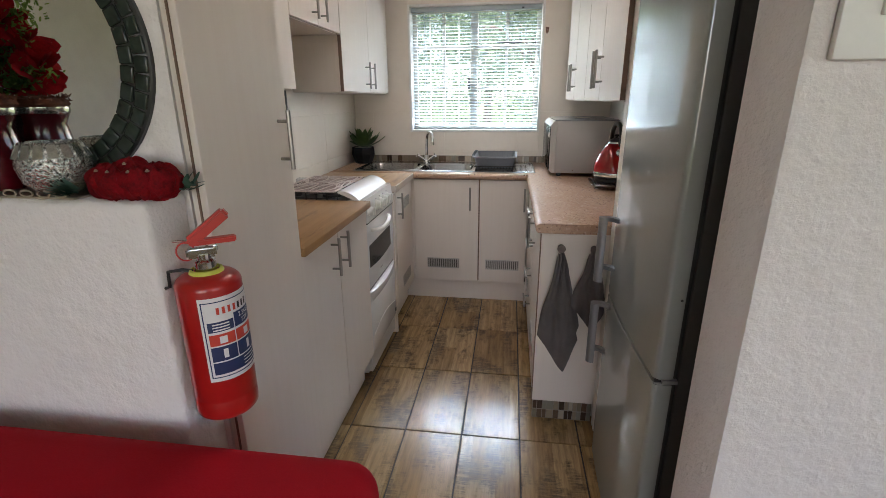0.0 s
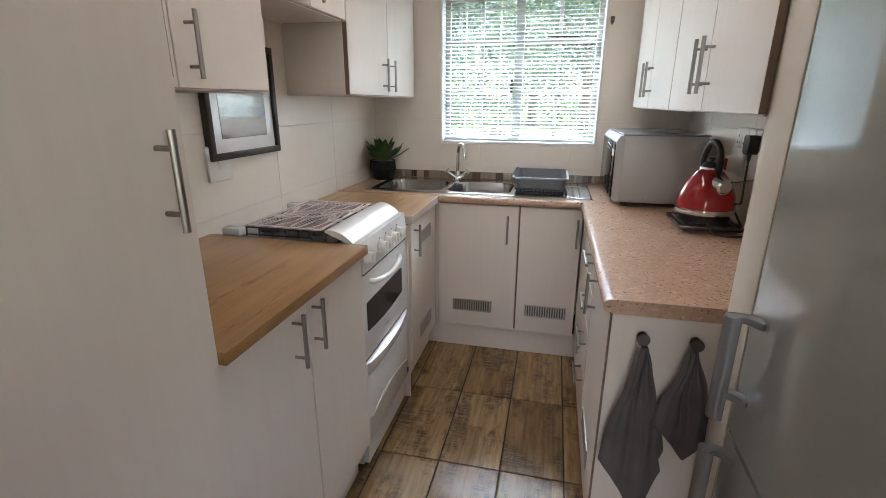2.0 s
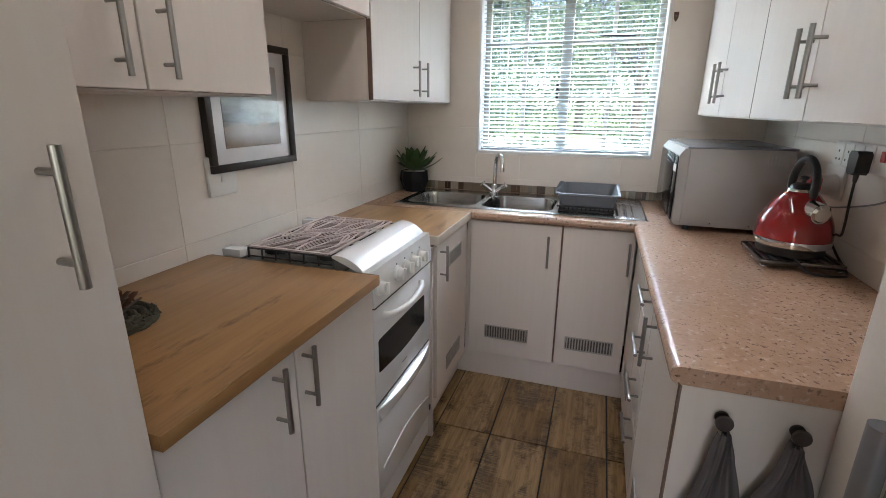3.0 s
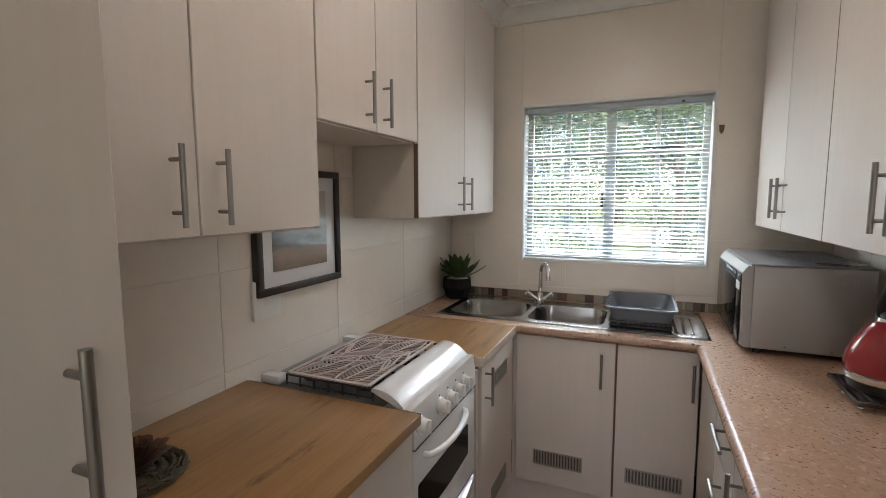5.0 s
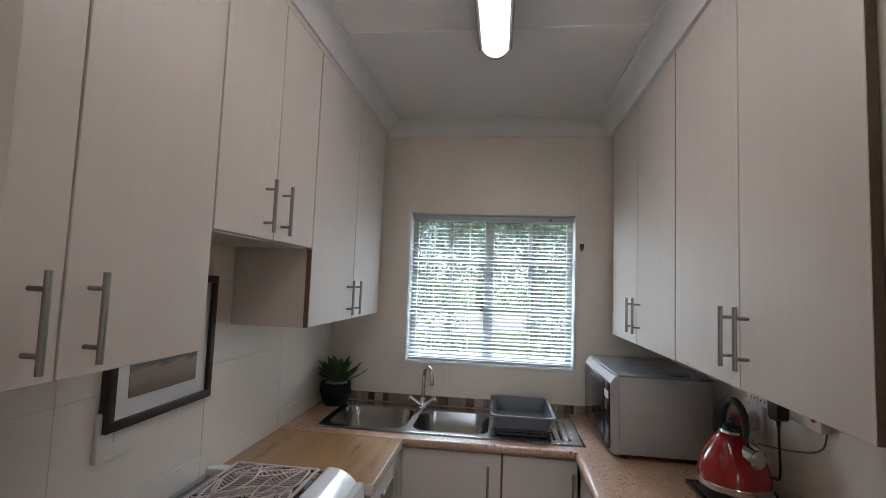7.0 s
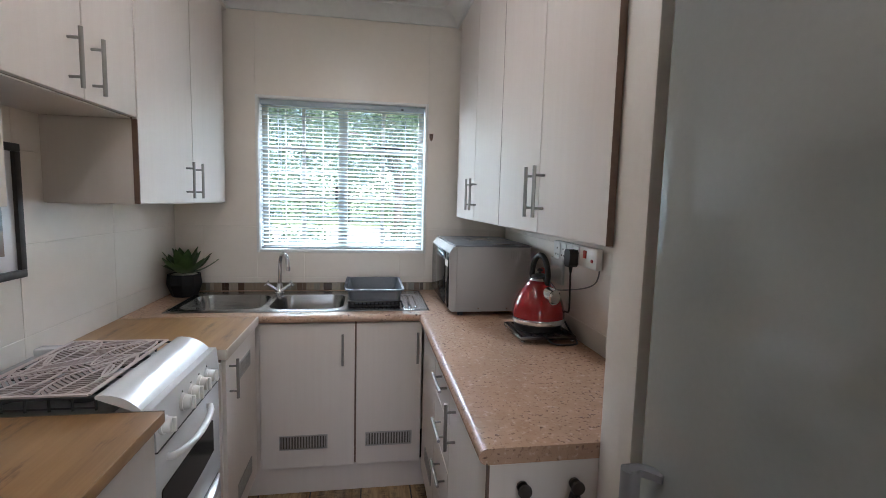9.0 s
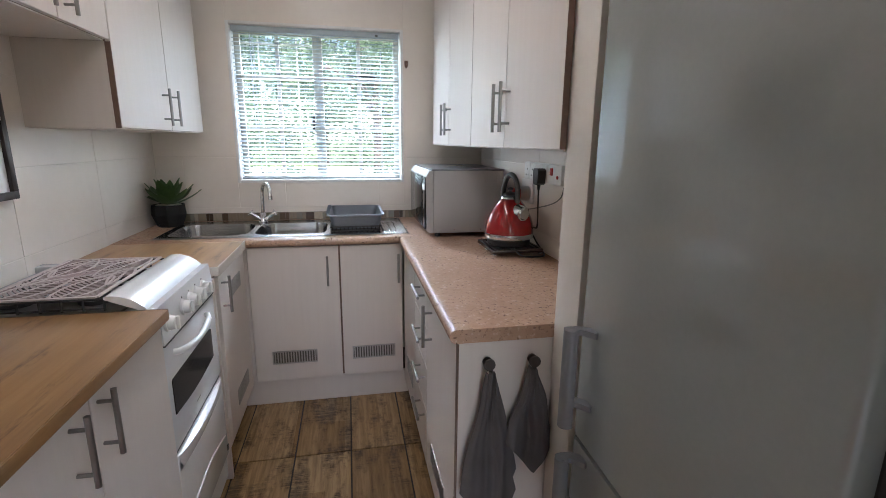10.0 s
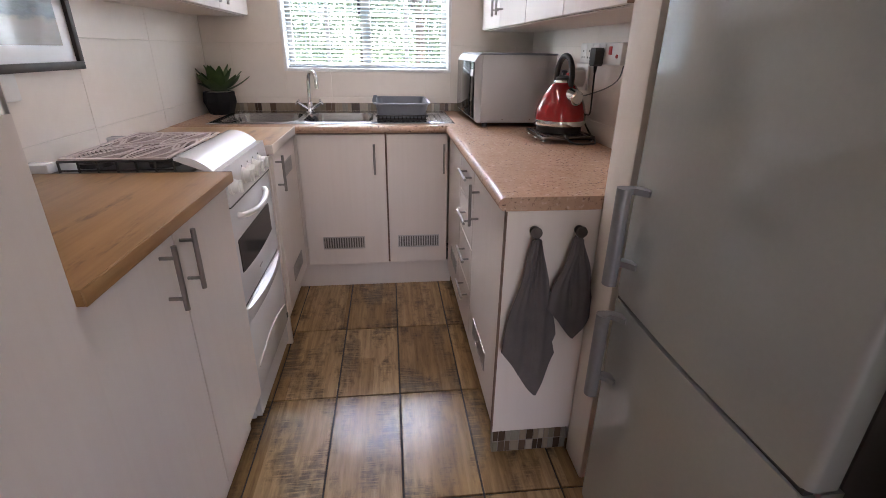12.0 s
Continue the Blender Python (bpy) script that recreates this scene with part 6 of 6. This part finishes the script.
def petal(bm, base, d, up, ln, w, cup):
    side = d.cross(up).normalized()
    rows = []
    for i in range(5):
        u = i / 4
        ww = w * math.sin(math.pi * (0.12 + 0.8 * u)) ** 0.7
        p = base + d * ln * u + up * cup * u * u
        rows.append([bm.verts.new(p - side * ww + up * 0.15 * ww), bm.verts.new(p), bm.verts.new(p + side * ww + up * 0.15 * ww)])
    for a, b in zip(rows, rows[1:]):
        for j in range(2):
            bm.faces.new((a[j], a[j + 1], b[j + 1], b[j]))


def make_flower_vase(x, y, z):
    v = thing("flower_vase", (x, y, z), "silver mosaic vase of red silk flowers and greenery", "vase of flowers")
    part("vase", lathe(bmesh.new(), [(0.036, 0), (0.04, 0.004), (0.046, 0.06), (0.036, 0.13), (0.027, 0.17), (0.031, 0.19), (0.037, 0.2), (0.033, 0.2), (0.023, 0.17)], (x, y, z), 32), M_CRACKLE, v, "silver crackle-mosaic vase", smooth=60)
    part("neck_band", lathe(bmesh.new(), [(0.0295, 0.168), (0.033, 0.172), (0.033, 0.182), (0.0305, 0.186)], (x, y, z), 28), M_SILVERMOSAIC, v)
    rng = random.Random(12)
    heads = ((0.12, -0.03, 0.30, 0.07), (0.19, -0.02, 0.25, 0.055), (0.03, -0.03, 0.34, 0.06), (-0.08, -0.02, 0.28, 0.06), (0.15, 0.01, 0.36, 0.05), (0.09, -0.03, 0.23, 0.05), (-0.02, 0.01, 0.4, 0.05))
    for hx, hy, hz, r in heads:
        c = Vector((x + hx * 0.5, y + hy, z + hz * 0.92))
        part("stem", tube(bmesh.new(), spline([(x, y, z + 0.17), (x + hx * 0.5, y + hy * 0.5, z + 0.5 * (hz + 0.19)), c], 5), 0.0022, 5), M_GREEN, v)
        bm = bmesh.new()
        for k in range(30):
            d = Vector((rng.gauss(0.2, 1), rng.gauss(-0.35, 0.9), rng.gauss(0.05, 0.8))).normalized()
            petal(bm, c + d * r * 0.15, d, d.orthogonal().normalized(), r * rng.uniform(0.75, 1.15), r * 0.42, r * rng.uniform(-0.2, 0.3))
        part("flower_head", bm, M_REDFLOWER, v, "red silk flower", smooth=80)
    for sx, sz in ((0.08, 0.4), (0.13, 0.35), (0.03, 0.43), (0.12, 0.22), (-0.06, 0.4)):
        c0, c1 = Vector((x, y, z + 0.19)), Vector((x + sx, y - 0.02, z + sz))
        bm = bmesh.new()
        for k in range(420):
            u = rng.uniform(0.3, 1.1)
            p = c0.lerp(c1, u) + Vector((rng.gauss(0, 0.012), rng.gauss(0.01, 0.012), rng.gauss(0.01, 0.013)))
            d = Vector((rng.gauss(0, 1), rng.gauss(0, 1), rng.gauss(0.3, 1))).normalized()
            petal(bm, p, d, d.orthogonal().normalized(), 0.0105, 0.0022, 0.002)
        part("green_sprig", bm, M_GREEN, v, "feathery green sprig", smooth=80)


def make_candle_ring(x, y, z):
    c = thing("red_flower_cluster", (x, y, z), "low cluster of round red velvet flowers", "artificial flowers")
    rng = random.Random(3)
    spots = [(0.0, 0.0, 0.04, 0.036)] + [(0.058 * math.cos(a), 0.03 * math.sin(a), 0.03, 0.034) for a in (0.2, 1.1, 2.0, 2.9, 3.8, 4.5, 5.2, 5.9)]
    for dx, dy, dz, r in spots:
        bm = bmesh.new()
        bmesh.ops.create_uvsphere(bm, u_segments=24, v_segments=16, radius=r, matrix=Matrix.Translation((x + dx, y + dy, z + dz)) @ Matrix.Diagonal((1, 0.85, 0.92, 1)))
        cc = Vector((x + dx, y + dy, z + dz))
        ph = rng.uniform(0, 6)
        for vv in bm.verts:
            d = vv.co - cc
            a = math.atan2(d.y, d.x)
            vv.co = cc + d * (1 + 0.11 * math.sin(7 * a + ph) + 0.07 * math.sin(6 * d.z / r + 3 * a))
        bud = part("bloom", bm, M_REDVELVET, c, smooth=80)
        part("bead", lathe(bmesh.new(), [(0.003, 0), (0.004, 0.002), (0.001, 0.005)], (x + dx, y + dy - r * 0.55, z + dz + r * 0.66), 8), M_GOLD, bud)


def make_leaf_pick(x, y, z, sx, label, seed):
    s = thing("leaf_sprig", (x, y, z), label, "artificial leaves", "leaf sprigs")
    rng = random.Random(seed)
    bm = bmesh.new()
    for k in range(26):
        d = Vector((sx * rng.uniform(0.2, 1), rng.gauss(-0.2, 0.5), rng.uniform(-0.02, 0.5))).normalized()
        petal(bm, Vector((x, y, z + 0.008)) + Vector((sx * rng.uniform(0, 0.03), rng.uniform(-0.012, 0.012), rng.uniform(0, 0.012))), d, Vector((0, 0, 1)), rng.uniform(0.02, 0.034), 0.006, 0.004)
    part("leaves", bm, M_TEAL, s, smooth=80)


def make_tray():
    z = 1.1905
    t = thing("ornament_tray", (-0.86, 0.955, z), "pale gold cut-out tray under the ornaments", "tray")
    part("plate", B(-1.2, -0.668, 0.912, 1.02, z, z + 0.004, bevel=0.0015, seg=1), M_GOLD, t)
    bm = bmesh.new()
    for k in range(14):
        x = -1.18 + 0.037 * k
        tube(bm, [(x + 0.014 * math.cos(a), 0.914, z + 0.010 + 0.006 * math.sin(a)) for a in [2 * math.pi * i / 12 for i in range(13)]], 0.002, 5)
    part("fretwork", bm, M_GOLD, t)


make_mirror()
make_tray()
make_bowl(-0.738, 0.955, 1.1955)
make_red_vase(-0.886, 0.962, 1.1955)
make_flower_vase(-0.994, 0.962, 1.1955)
make_candle_ring(-0.572, 0.958, 1.1905)
make_leaf_pick(-0.66, 0.918, 1.1905, -1, "dusty teal leaf sprig on the ledge", 4)
make_leaf_pick(-0.508, 0.99, 1.1905, 1, "dusty teal leaf sprig at the ledge end", 7)


def make_extinguisher():
    x, y = -0.44, 0.938
    z0 = 0.74
    r = 0.0615
    e = thing("fire_extinguisher", (x, y, z0), "red fire extinguisher hung on the ledge wall", "fire extinguisher")
    prof = [(r * 0.9, 0), (r * 0.985, 0.006), (r, 0.016), (r, 0.04), (r * 0.985, 0.043), (r, 0.047), (r, 0.284)]
    for i in range(1, 9):
        a = radians(90 * i / 8)
        prof.append((r - 0.036 * (1 - math.cos(a)), 0.284 + 0.024 * math.sin(a)))
    prof += [(0.021, 0.306)]
    part("cylinder", lathe(bmesh.new(), prof, (x, y, z0), 48), M_EXTRED, e, smooth=50)
    part("yellow_tag", lathe(bmesh.new(), [(0.034, 0.303), (0.03, 0.314), (0.026, 0.315), (0.026, 0.303)], (x, y, z0), 28), M_YELLOW, e, "yellow service tag")
    part("neck", lathe(bmesh.new(), [(0.02, 0.305), (0.02, 0.33), (0.014, 0.334), (0.014, 0.345)], (x, y, z0), 24), M_CHROME, e)
    d = Vector((0.86, 0.51, 0))
    s = Vector((0.51, -0.86, 0))
    c = Vector((x, y, z0))

    def bar(p0, p1, w, h):
        bm = bmesh.new()
        p0, p1 = Vector(p0), Vector(p1)
        ax = (p1 - p0).normalized()
        sd = s
        up = ax.cross(sd).normalized()
        vs = [bm.verts.new(p + sd * a * w / 2 + up * b * h / 2) for p in (p0, p1) for a, b in ((-1, -1), (1, -1), (1, 1), (-1, 1))]
        for f in ((0, 1, 2, 3), (7, 6, 5, 4), (0, 4, 5, 1), (1, 5, 6, 2), (2, 6, 7, 3), (3, 7, 4, 0)):
            bm.faces.new([vs[i] for i in f])
        bmesh.ops.bevel(bm, geom=list(bm.edges), offset=min(w, h) * 0.22, segments=2, affect="EDGES")
        return bm
    up = Vector((0, 0, 1))
    part("valve", bar(c - d * 0.03 + up * 0.348, c + d * 0.024 + up * 0.348, 0.02, 0.022), M_CHROME, e)
    part("gauge", cyl(bmesh.new(), c + d * 0.01 - s * 0.01 + up * 0.346, c + d * 0.014 - s * 0.028 + up * 0.346, 0.012, n=18), M_CHROME, e)
    part("upper_lever", bar(c - d * 0.022 + up * 0.368, c + d * 0.05 + up * 0.424, 0.024, 0.022), M_REDPLASTIC, e, "red squeeze lever")
    part("lower_lever", bar(c - d * 0.022 + up * 0.368, c + d * 0.062 + up * 0.37, 0.021, 0.011), M_REDPLASTIC, e, "red carrying lever")
    part("safety_pin", tube(bmesh.new(), [c - d * (0.03 + 0.016 * math.sin(a)) + s * 0.002 + up * (0.352 + 0.018 * math.cos(a)) for a in [2 * math.pi * i / 16 for i in range(17)]], 0.0016, 6), M_REDPLASTIC, e)
    part("pin", cyl(bmesh.new(), c - d * 0.05 + up * 0.374, c - d * 0.01 + up * 0.372, 0.002, n=8), M_CHROME, e)
    part("bracket", tube(bmesh.new(), [(x - 0.08, y - 0.02, z0 + 0.275), (x - 0.07, y - 0.02, z0 + 0.278), (x - 0.068, y - 0.02, z0 + 0.31), (x - 0.04, y - 0.016, z0 + 0.314), (x - 0.02, y - 0.014, z0 + 0.312)], 0.0035, 6), M_BLACK, e, "black wall bracket")

    # printed label wrapped round the cylinder
    def wrap(a0, a1, h0, h1, out):
        bm = bmesh.new()
        n = 14
        rows = []
        for i in range(n + 1):
            a = radians(a0 + (a1 - a0) * i / n)
            rows.append([bm.verts.new((x + (r + o) * math.cos(a), y + (r + o) * math.sin(a), z0 + 0.036 + h)) for h, o in ((h0, out), (h1, out), (h1, out - 0.0002), (h0, out - 0.0002))])
        for a, b in zip(rows, rows[1:]):
            for j in range(4):
                bm.faces.new((a[j], a[(j + 1) % 4], b[(j + 1) % 4], b[j]))
        return bm
    A0, A1 = -78, 40
    lab = part("label", wrap(A0, A1, 0.058, 0.236, 0.0006), M_LABEL, e, "white, navy and red printed label")
    for q in ((A0 + 4, A0 + 6, 0.066, 0.228), (A1 - 6, A1 - 4, 0.066, 0.228), (A0 + 6, A1 - 6, 0.066, 0.068), (A0 + 6, A1 - 6, 0.226, 0.228)):
        part("border", wrap(*q, 0.0009), M_BLUE, lab)
    mid = (A0 + A1) / 2 - 4
    for q, mm in (((A0 + 10, mid, 0.165, 0.186), M_BLUE), ((mid + 2, A1 - 9, 0.165, 0.196), M_BLUE), ((A0 + 10, mid, 0.136, 0.16), M_REDPRINT), ((mid + 2, A1 - 9, 0.136, 0.16), M_REDPRINT), ((A0 + 10, mid, 0.102, 0.133), M_BLUE), ((mid + 2, A1 - 9, 0.102, 0.133), M_BLUE), ((A0 + 10, A1 - 9, 0.073, 0.099), M_BLUE)):
        part("panel", wrap(*q, 0.0009), mm, lab)
    # the maker's name as plain bars, small print as lines
    for k in range(7):
        part("name_bar", wrap(A0 + 28 + k * 10, A0 + 33 + k * 10, 0.201, 0.215, 0.0009), M_REDPRINT if k < 4 else M_BLACK, lab)
    for k in range(3):
        part("small_print", wrap(A0 + 18, mid - 8, 0.1675 + 0.006 * k, 0.17 + 0.006 * k, 0.0012), M_LABEL, lab)
        part("small_print", wrap(mid + 10, A1 - 16, 0.078 + 0.007 * k, 0.08 + 0.007 * k, 0.0012), M_LABEL, lab)
    for a in (A0 + 27, mid + 20):
        part("pictogram", wrap(a, a + 13, 0.14, 0.155, 0.0012), M_LABEL, lab)
        part("pictogram", wrap(a + 3, a + 11, 0.108, 0.127, 0.0012), M_LABEL, lab)
    for words, h in (("2.5KG", 0.183), ("STP", 0.1695)):
        cu = bpy.data.curves.new("words", "FONT")
        cu.body, cu.size, cu.align_x = words, 0.0135, "CENTER"
        tmp = new("words", cu)
        bpy.context.view_layer.update()
        me = bpy.data.meshes.new_from_object(tmp.evaluated_get(bpy.context.evaluated_depsgraph_get()))
        bpy.data.objects.remove(tmp)
        bm = bmesh.new()
        bm.from_mesh(me)
        am = radians((mid + A1 - 7) / 2)
        for vv in bm.verts:
            a = am + vv.co.x / r
            vv.co = Vector((x + (r + 0.0013) * math.cos(a), y + (r + 0.0013) * math.sin(a), z0 + 0.036 + h + vv.co.y))
        part("words", bm, M_LABEL, lab)


make_extinguisher()


def make_sofa():
    s = thing("sofa", (-1.1, 0.5, 0), "red upholstered sofa with its back to the ledge", "sofa")
    part("backrest", B(-2.2, -0.075, 0.62, 0.87, 0.12, 0.72, bevel=0.065, seg=6), M_SOFA, s)
    part("seat_base", B(-2.18, -0.14, -0.1, 0.64, 0.08, 0.3, bevel=0.03, seg=3), M_SOFA, s)
    for x0, x1 in ((-1.98, -1.17), (-1.16, -0.35)):
        part("seat_cushion", B(x0, x1, -0.12, 0.6, 0.3, 0.43, bevel=0.04, seg=4), M_SOFA, s)
    for x0, x1 in ((-2.2, -2.0), (-0.33, -0.13)):
        part("armrest", B(x0, x1, -0.1, 0.62, 0.1, 0.56, bevel=0.04, seg=4), M_SOFA, s)
    for x in (-2.1, -0.22):
        for y in (0.0, 0.78):
            part("foot", cyl(bmesh.new(), (x, y, 0), (x, y, 0.125), 0.02, 0.025, 12), M_BLACK, s)


make_sofa()

# ---- garden seen through the blind ----


def leaf_cloud(name, clumps, per, size, material, seed, label, category, kind=""):
    """Many small leaves round a set of clumps (x, y, z, radius)."""
    rng = np.random.default_rng(seed)
    c = np.repeat(np.array(clumps), per, axis=0)
    n = len(c)
    d = rng.normal(size=(n, 3))
    d /= np.linalg.norm(d, axis=1)[:, None]
    p = c[:, :3] + d * (c[:, 3:4] * rng.uniform(0.45, 1.05, (n, 1))) * np.array([1, 1, 0.85])
    u = rng.normal(size=(n, 3))
    u /= np.linalg.norm(u, axis=1)[:, None]
    w = np.cross(u, rng.normal(size=(n, 3)))
    w /= np.linalg.norm(w, axis=1)[:, None]
    s = size * rng.uniform(0.6, 1.4, (n, 1))
    verts = np.stack([p - u * s, p - w * s * 0.45, p + u * s, p + w * s * 0.45], axis=1).reshape(-1, 3)
    me = bpy.data.meshes.new(name)
    me.from_pydata(verts.tolist(), [], np.arange(n * 4).reshape(-1, 4).tolist())
    me.materials.append(material)
    return new(name, me)


def make_tree(x, y, h, crown_r, seed, material):
    rng = random.Random(seed)
    t = thing("garden_tree", (x, y, -0.25), "leafy green garden tree beyond the lawn", "tree", "garden trees")
    bm = bmesh.new()
    top = Vector((x + rng.uniform(-0.3, 0.3), y, h * 0.62))
    trunk = spline([(x, y, -0.27), (x + 0.05, y, h * 0.25), top], 5)
    tube(bm, trunk, 0.1, 10, [0.022 * h * (1.15 - 0.7 * i / (len(trunk) - 1)) for i in range(len(trunk))])
    clumps = []
    for k in range(9):
        a = k * 2.4
        e = top + Vector((math.cos(a) * crown_r * rng.uniform(0.4, 0.85), math.sin(a) * crown_r * 0.6, h * rng.uniform(-0.22, 0.34)))
        limb = spline([trunk[len(trunk) // 2 + k % 3], (trunk[-3] + e) / 2 + Vector((0, 0, 0.1)), e], 4)
        tube(bm, limb, 0.03, 6, [0.008 * h * (1 - 0.8 * i / (len(limb) - 1)) for i in range(len(limb))])
        clumps.append((*e, crown_r * rng.uniform(0.32, 0.5)))
        clumps.append((*(e + Vector((rng.uniform(-1, 1), rng.uniform(-1, 1), rng.uniform(-0.4, 0.6))) * crown_r * 0.4), crown_r * rng.uniform(0.2, 0.35)))
    part("trunk", bm, M_BARK, t, "grey-brown trunk")
    crown = leaf_cloud("crown", [(a - x, b - y, c + 0.25, r) for a, b, c, r in clumps], 330, 0.02 * h ** 0.75, material, seed, "", "")
    crown.parent = t


for k, (x, y, h, cr) in enumerate(((-3.6, 11.5, 5.2, 2.0), (0.75, 13.5, 6.2, 2.3), (4.8, 15, 7.0, 2.6), (-7.5, 20, 8, 3.4), (-1.6, 36, 13, 5.0), (8, 37, 13, 5.2), (-11, 36, 12, 5), (17, 36, 12, 5), (3.2, 40, 14, 5.5), (-20, 38, 12, 5.5))):
    make_tree(x, y, h, cr, 20 + k, M_LEAF1 if k % 2 else M_LEAF2)
rng = random.Random(31)
for name, label, clumps, size, mm in (
        ("near_shrubs", "sunlit leafy shrubs close outside the window", [(rng.uniform(-3.2, -0.9), rng.uniform(7.2, 9), rng.uniform(-0.1, 2.0), rng.uniform(0.3, 0.55)) for _ in range(34)], 0.04, M_LEAF1),
        ("right_shrubs", "green shrubs beside the lawn in the shaded leaf colour", [(rng.uniform(0.7, 4.2), rng.uniform(9, 11.5), rng.uniform(-0.1, 1.75), rng.uniform(0.35, 0.6)) for _ in range(40)], 0.045, M_LEAF2),
        ("far_hedge", "tall hedge at the end of the garden", [(rng.uniform(-26, 26), rng.uniform(33, 36), rng.uniform(0, 10.5), rng.uniform(1.1, 2.1)) for _ in range(400)], 0.13, M_LEAF1)):
    hedge = leaf_cloud(name, clumps, 260, size, mm, len(clumps), "", "")
    tagged(hedge, label, "shrubs", "", "stuff")

# ---- tiles: floor and walls ----


def lay(parent, name, sizes, material, places):
    """Pieces of one setting surface: boxes of shared meshes at given centres. sizes: (dx, dy, dz)."""
    cache = {}
    for size, at in zip(sizes, places):
        key = tuple(round(v, 4) for v in size)
        if key not in cache:
            me = to_mesh(name, box(bmesh.new(), -key[0] / 2, key[0] / 2, -key[1] / 2, key[1] / 2, -key[2] / 2, key[2] / 2, bevel=0.0012, seg=1))
            me.materials.append(material)
            cache[key] = me
        ob = new(name, cache[key])
        ob.parent = parent
        ob.location = at


def floor_tiles():
    sizes, places = [], []
    px, py, g = 0.2455, 0.4845, 0.006
    for i in range(-13, 10):
        for j in range(-10, 4):
            xa, xb = 0.2285 + px * i, 0.2285 + px * (i + 1)
            ya, yb = 2.289 + py * (j - 1), 2.289 + py * j
            xa, xb, ya, yb = max(xa, -2.898), min(xb, 2.398), max(ya, -2.798), min(yb, 1.128 if xa < -1.1 or xb > 1.33 else 3.3)
            if xb - xa < 0.03 or yb - ya < 0.03 or (yb > 1.95 and xb > 0.87) or (ya > 1.0 and (xa < -1.1 or xb > 1.33)):
                continue
            sizes.append((xb - xa - g, yb - ya - g, 0.008))
            places.append(((xa + xb) / 2, (ya + yb) / 2, -0.004 + 0.0003 * math.sin(i * 3 + j * 5)))
    lay(floor_ob, "floor_tile", sizes, M_TILEFLOOR, places)


def wall_tiles():
    g = 0.0016
    rows = [0.39, 0.685, 0.98, 1.276, 1.572, 1.868, 2.164, 2.46, 2.549]
    ys = [1.131 + 0.0, 1.518, 2.076, 2.634, 3.192, 3.75, 3.8285]
    for parent, xc in ((wall_west, -1.0735), (wall_east, 0.8585)):
        sizes, places = [], []
        yy = ys if parent is wall_west else [1.9585, 2.31, 2.87, 3.43, 3.8285]
        for z0, z1 in zip(rows[1:], rows[2:]):
            for a, b in zip(yy, yy[1:]):
                sizes.append((0.006, b - a - g, z1 - z0 - g))
                places.append((xc + 0.0003 * math.sin(a * 7 + z0 * 9), (a + b) / 2, (z0 + z1) / 2))
        lay(parent, "wall_tile", sizes, M_WALLTILE, places)
    sizes, places = [], []
    xs = [-1.069, -0.92, -0.362, 0.196, 0.754, 0.8545]
    rows = [0.685, 0.98, 1.276, 2.549]
    for z0, z1 in zip(rows, rows[1:]):
        for a, b in zip(xs, xs[1:]) if z0 < 1.2 else ((-1.069, 0.8545),):
            pieces = [(a, b, z0, z1)]
            if z1 > WZ0 and z0 < WZ1 and b > WX0 and a < WX1:
                pieces = []
                if a < WX0 - 0.02:
                    pieces.append((a, WX0 - 0.013, z0, z1))
                if b > WX1 + 0.02:
                    pieces.append((WX1 + 0.013, b, z0, z1))
                m0, m1 = max(a, WX0 - 0.013), min(b, WX1 + 0.013)
                if z0 < WZ0 - 0.02:
                    pieces.append((m0, m1, z0, WZ0 - 0.013))
                if z1 > WZ1 + 0.02:
                    pieces.append((m0, m1, WZ1 + 0.013, z1))
            for p in pieces:
                if p[1] - p[0] > 0.02 and p[3] - p[2] > 0.02:
                    sizes.append((p[1] - p[0] - g, 0.006, p[3] - p[2] - g))
                    places.append(((p[0] + p[1]) / 2, 3.833, (p[2] + p[3]) / 2))
    lay(wall_north, "wall_tile", sizes, M_WALLTILE, places)


wall_tiles()
floor_tiles()
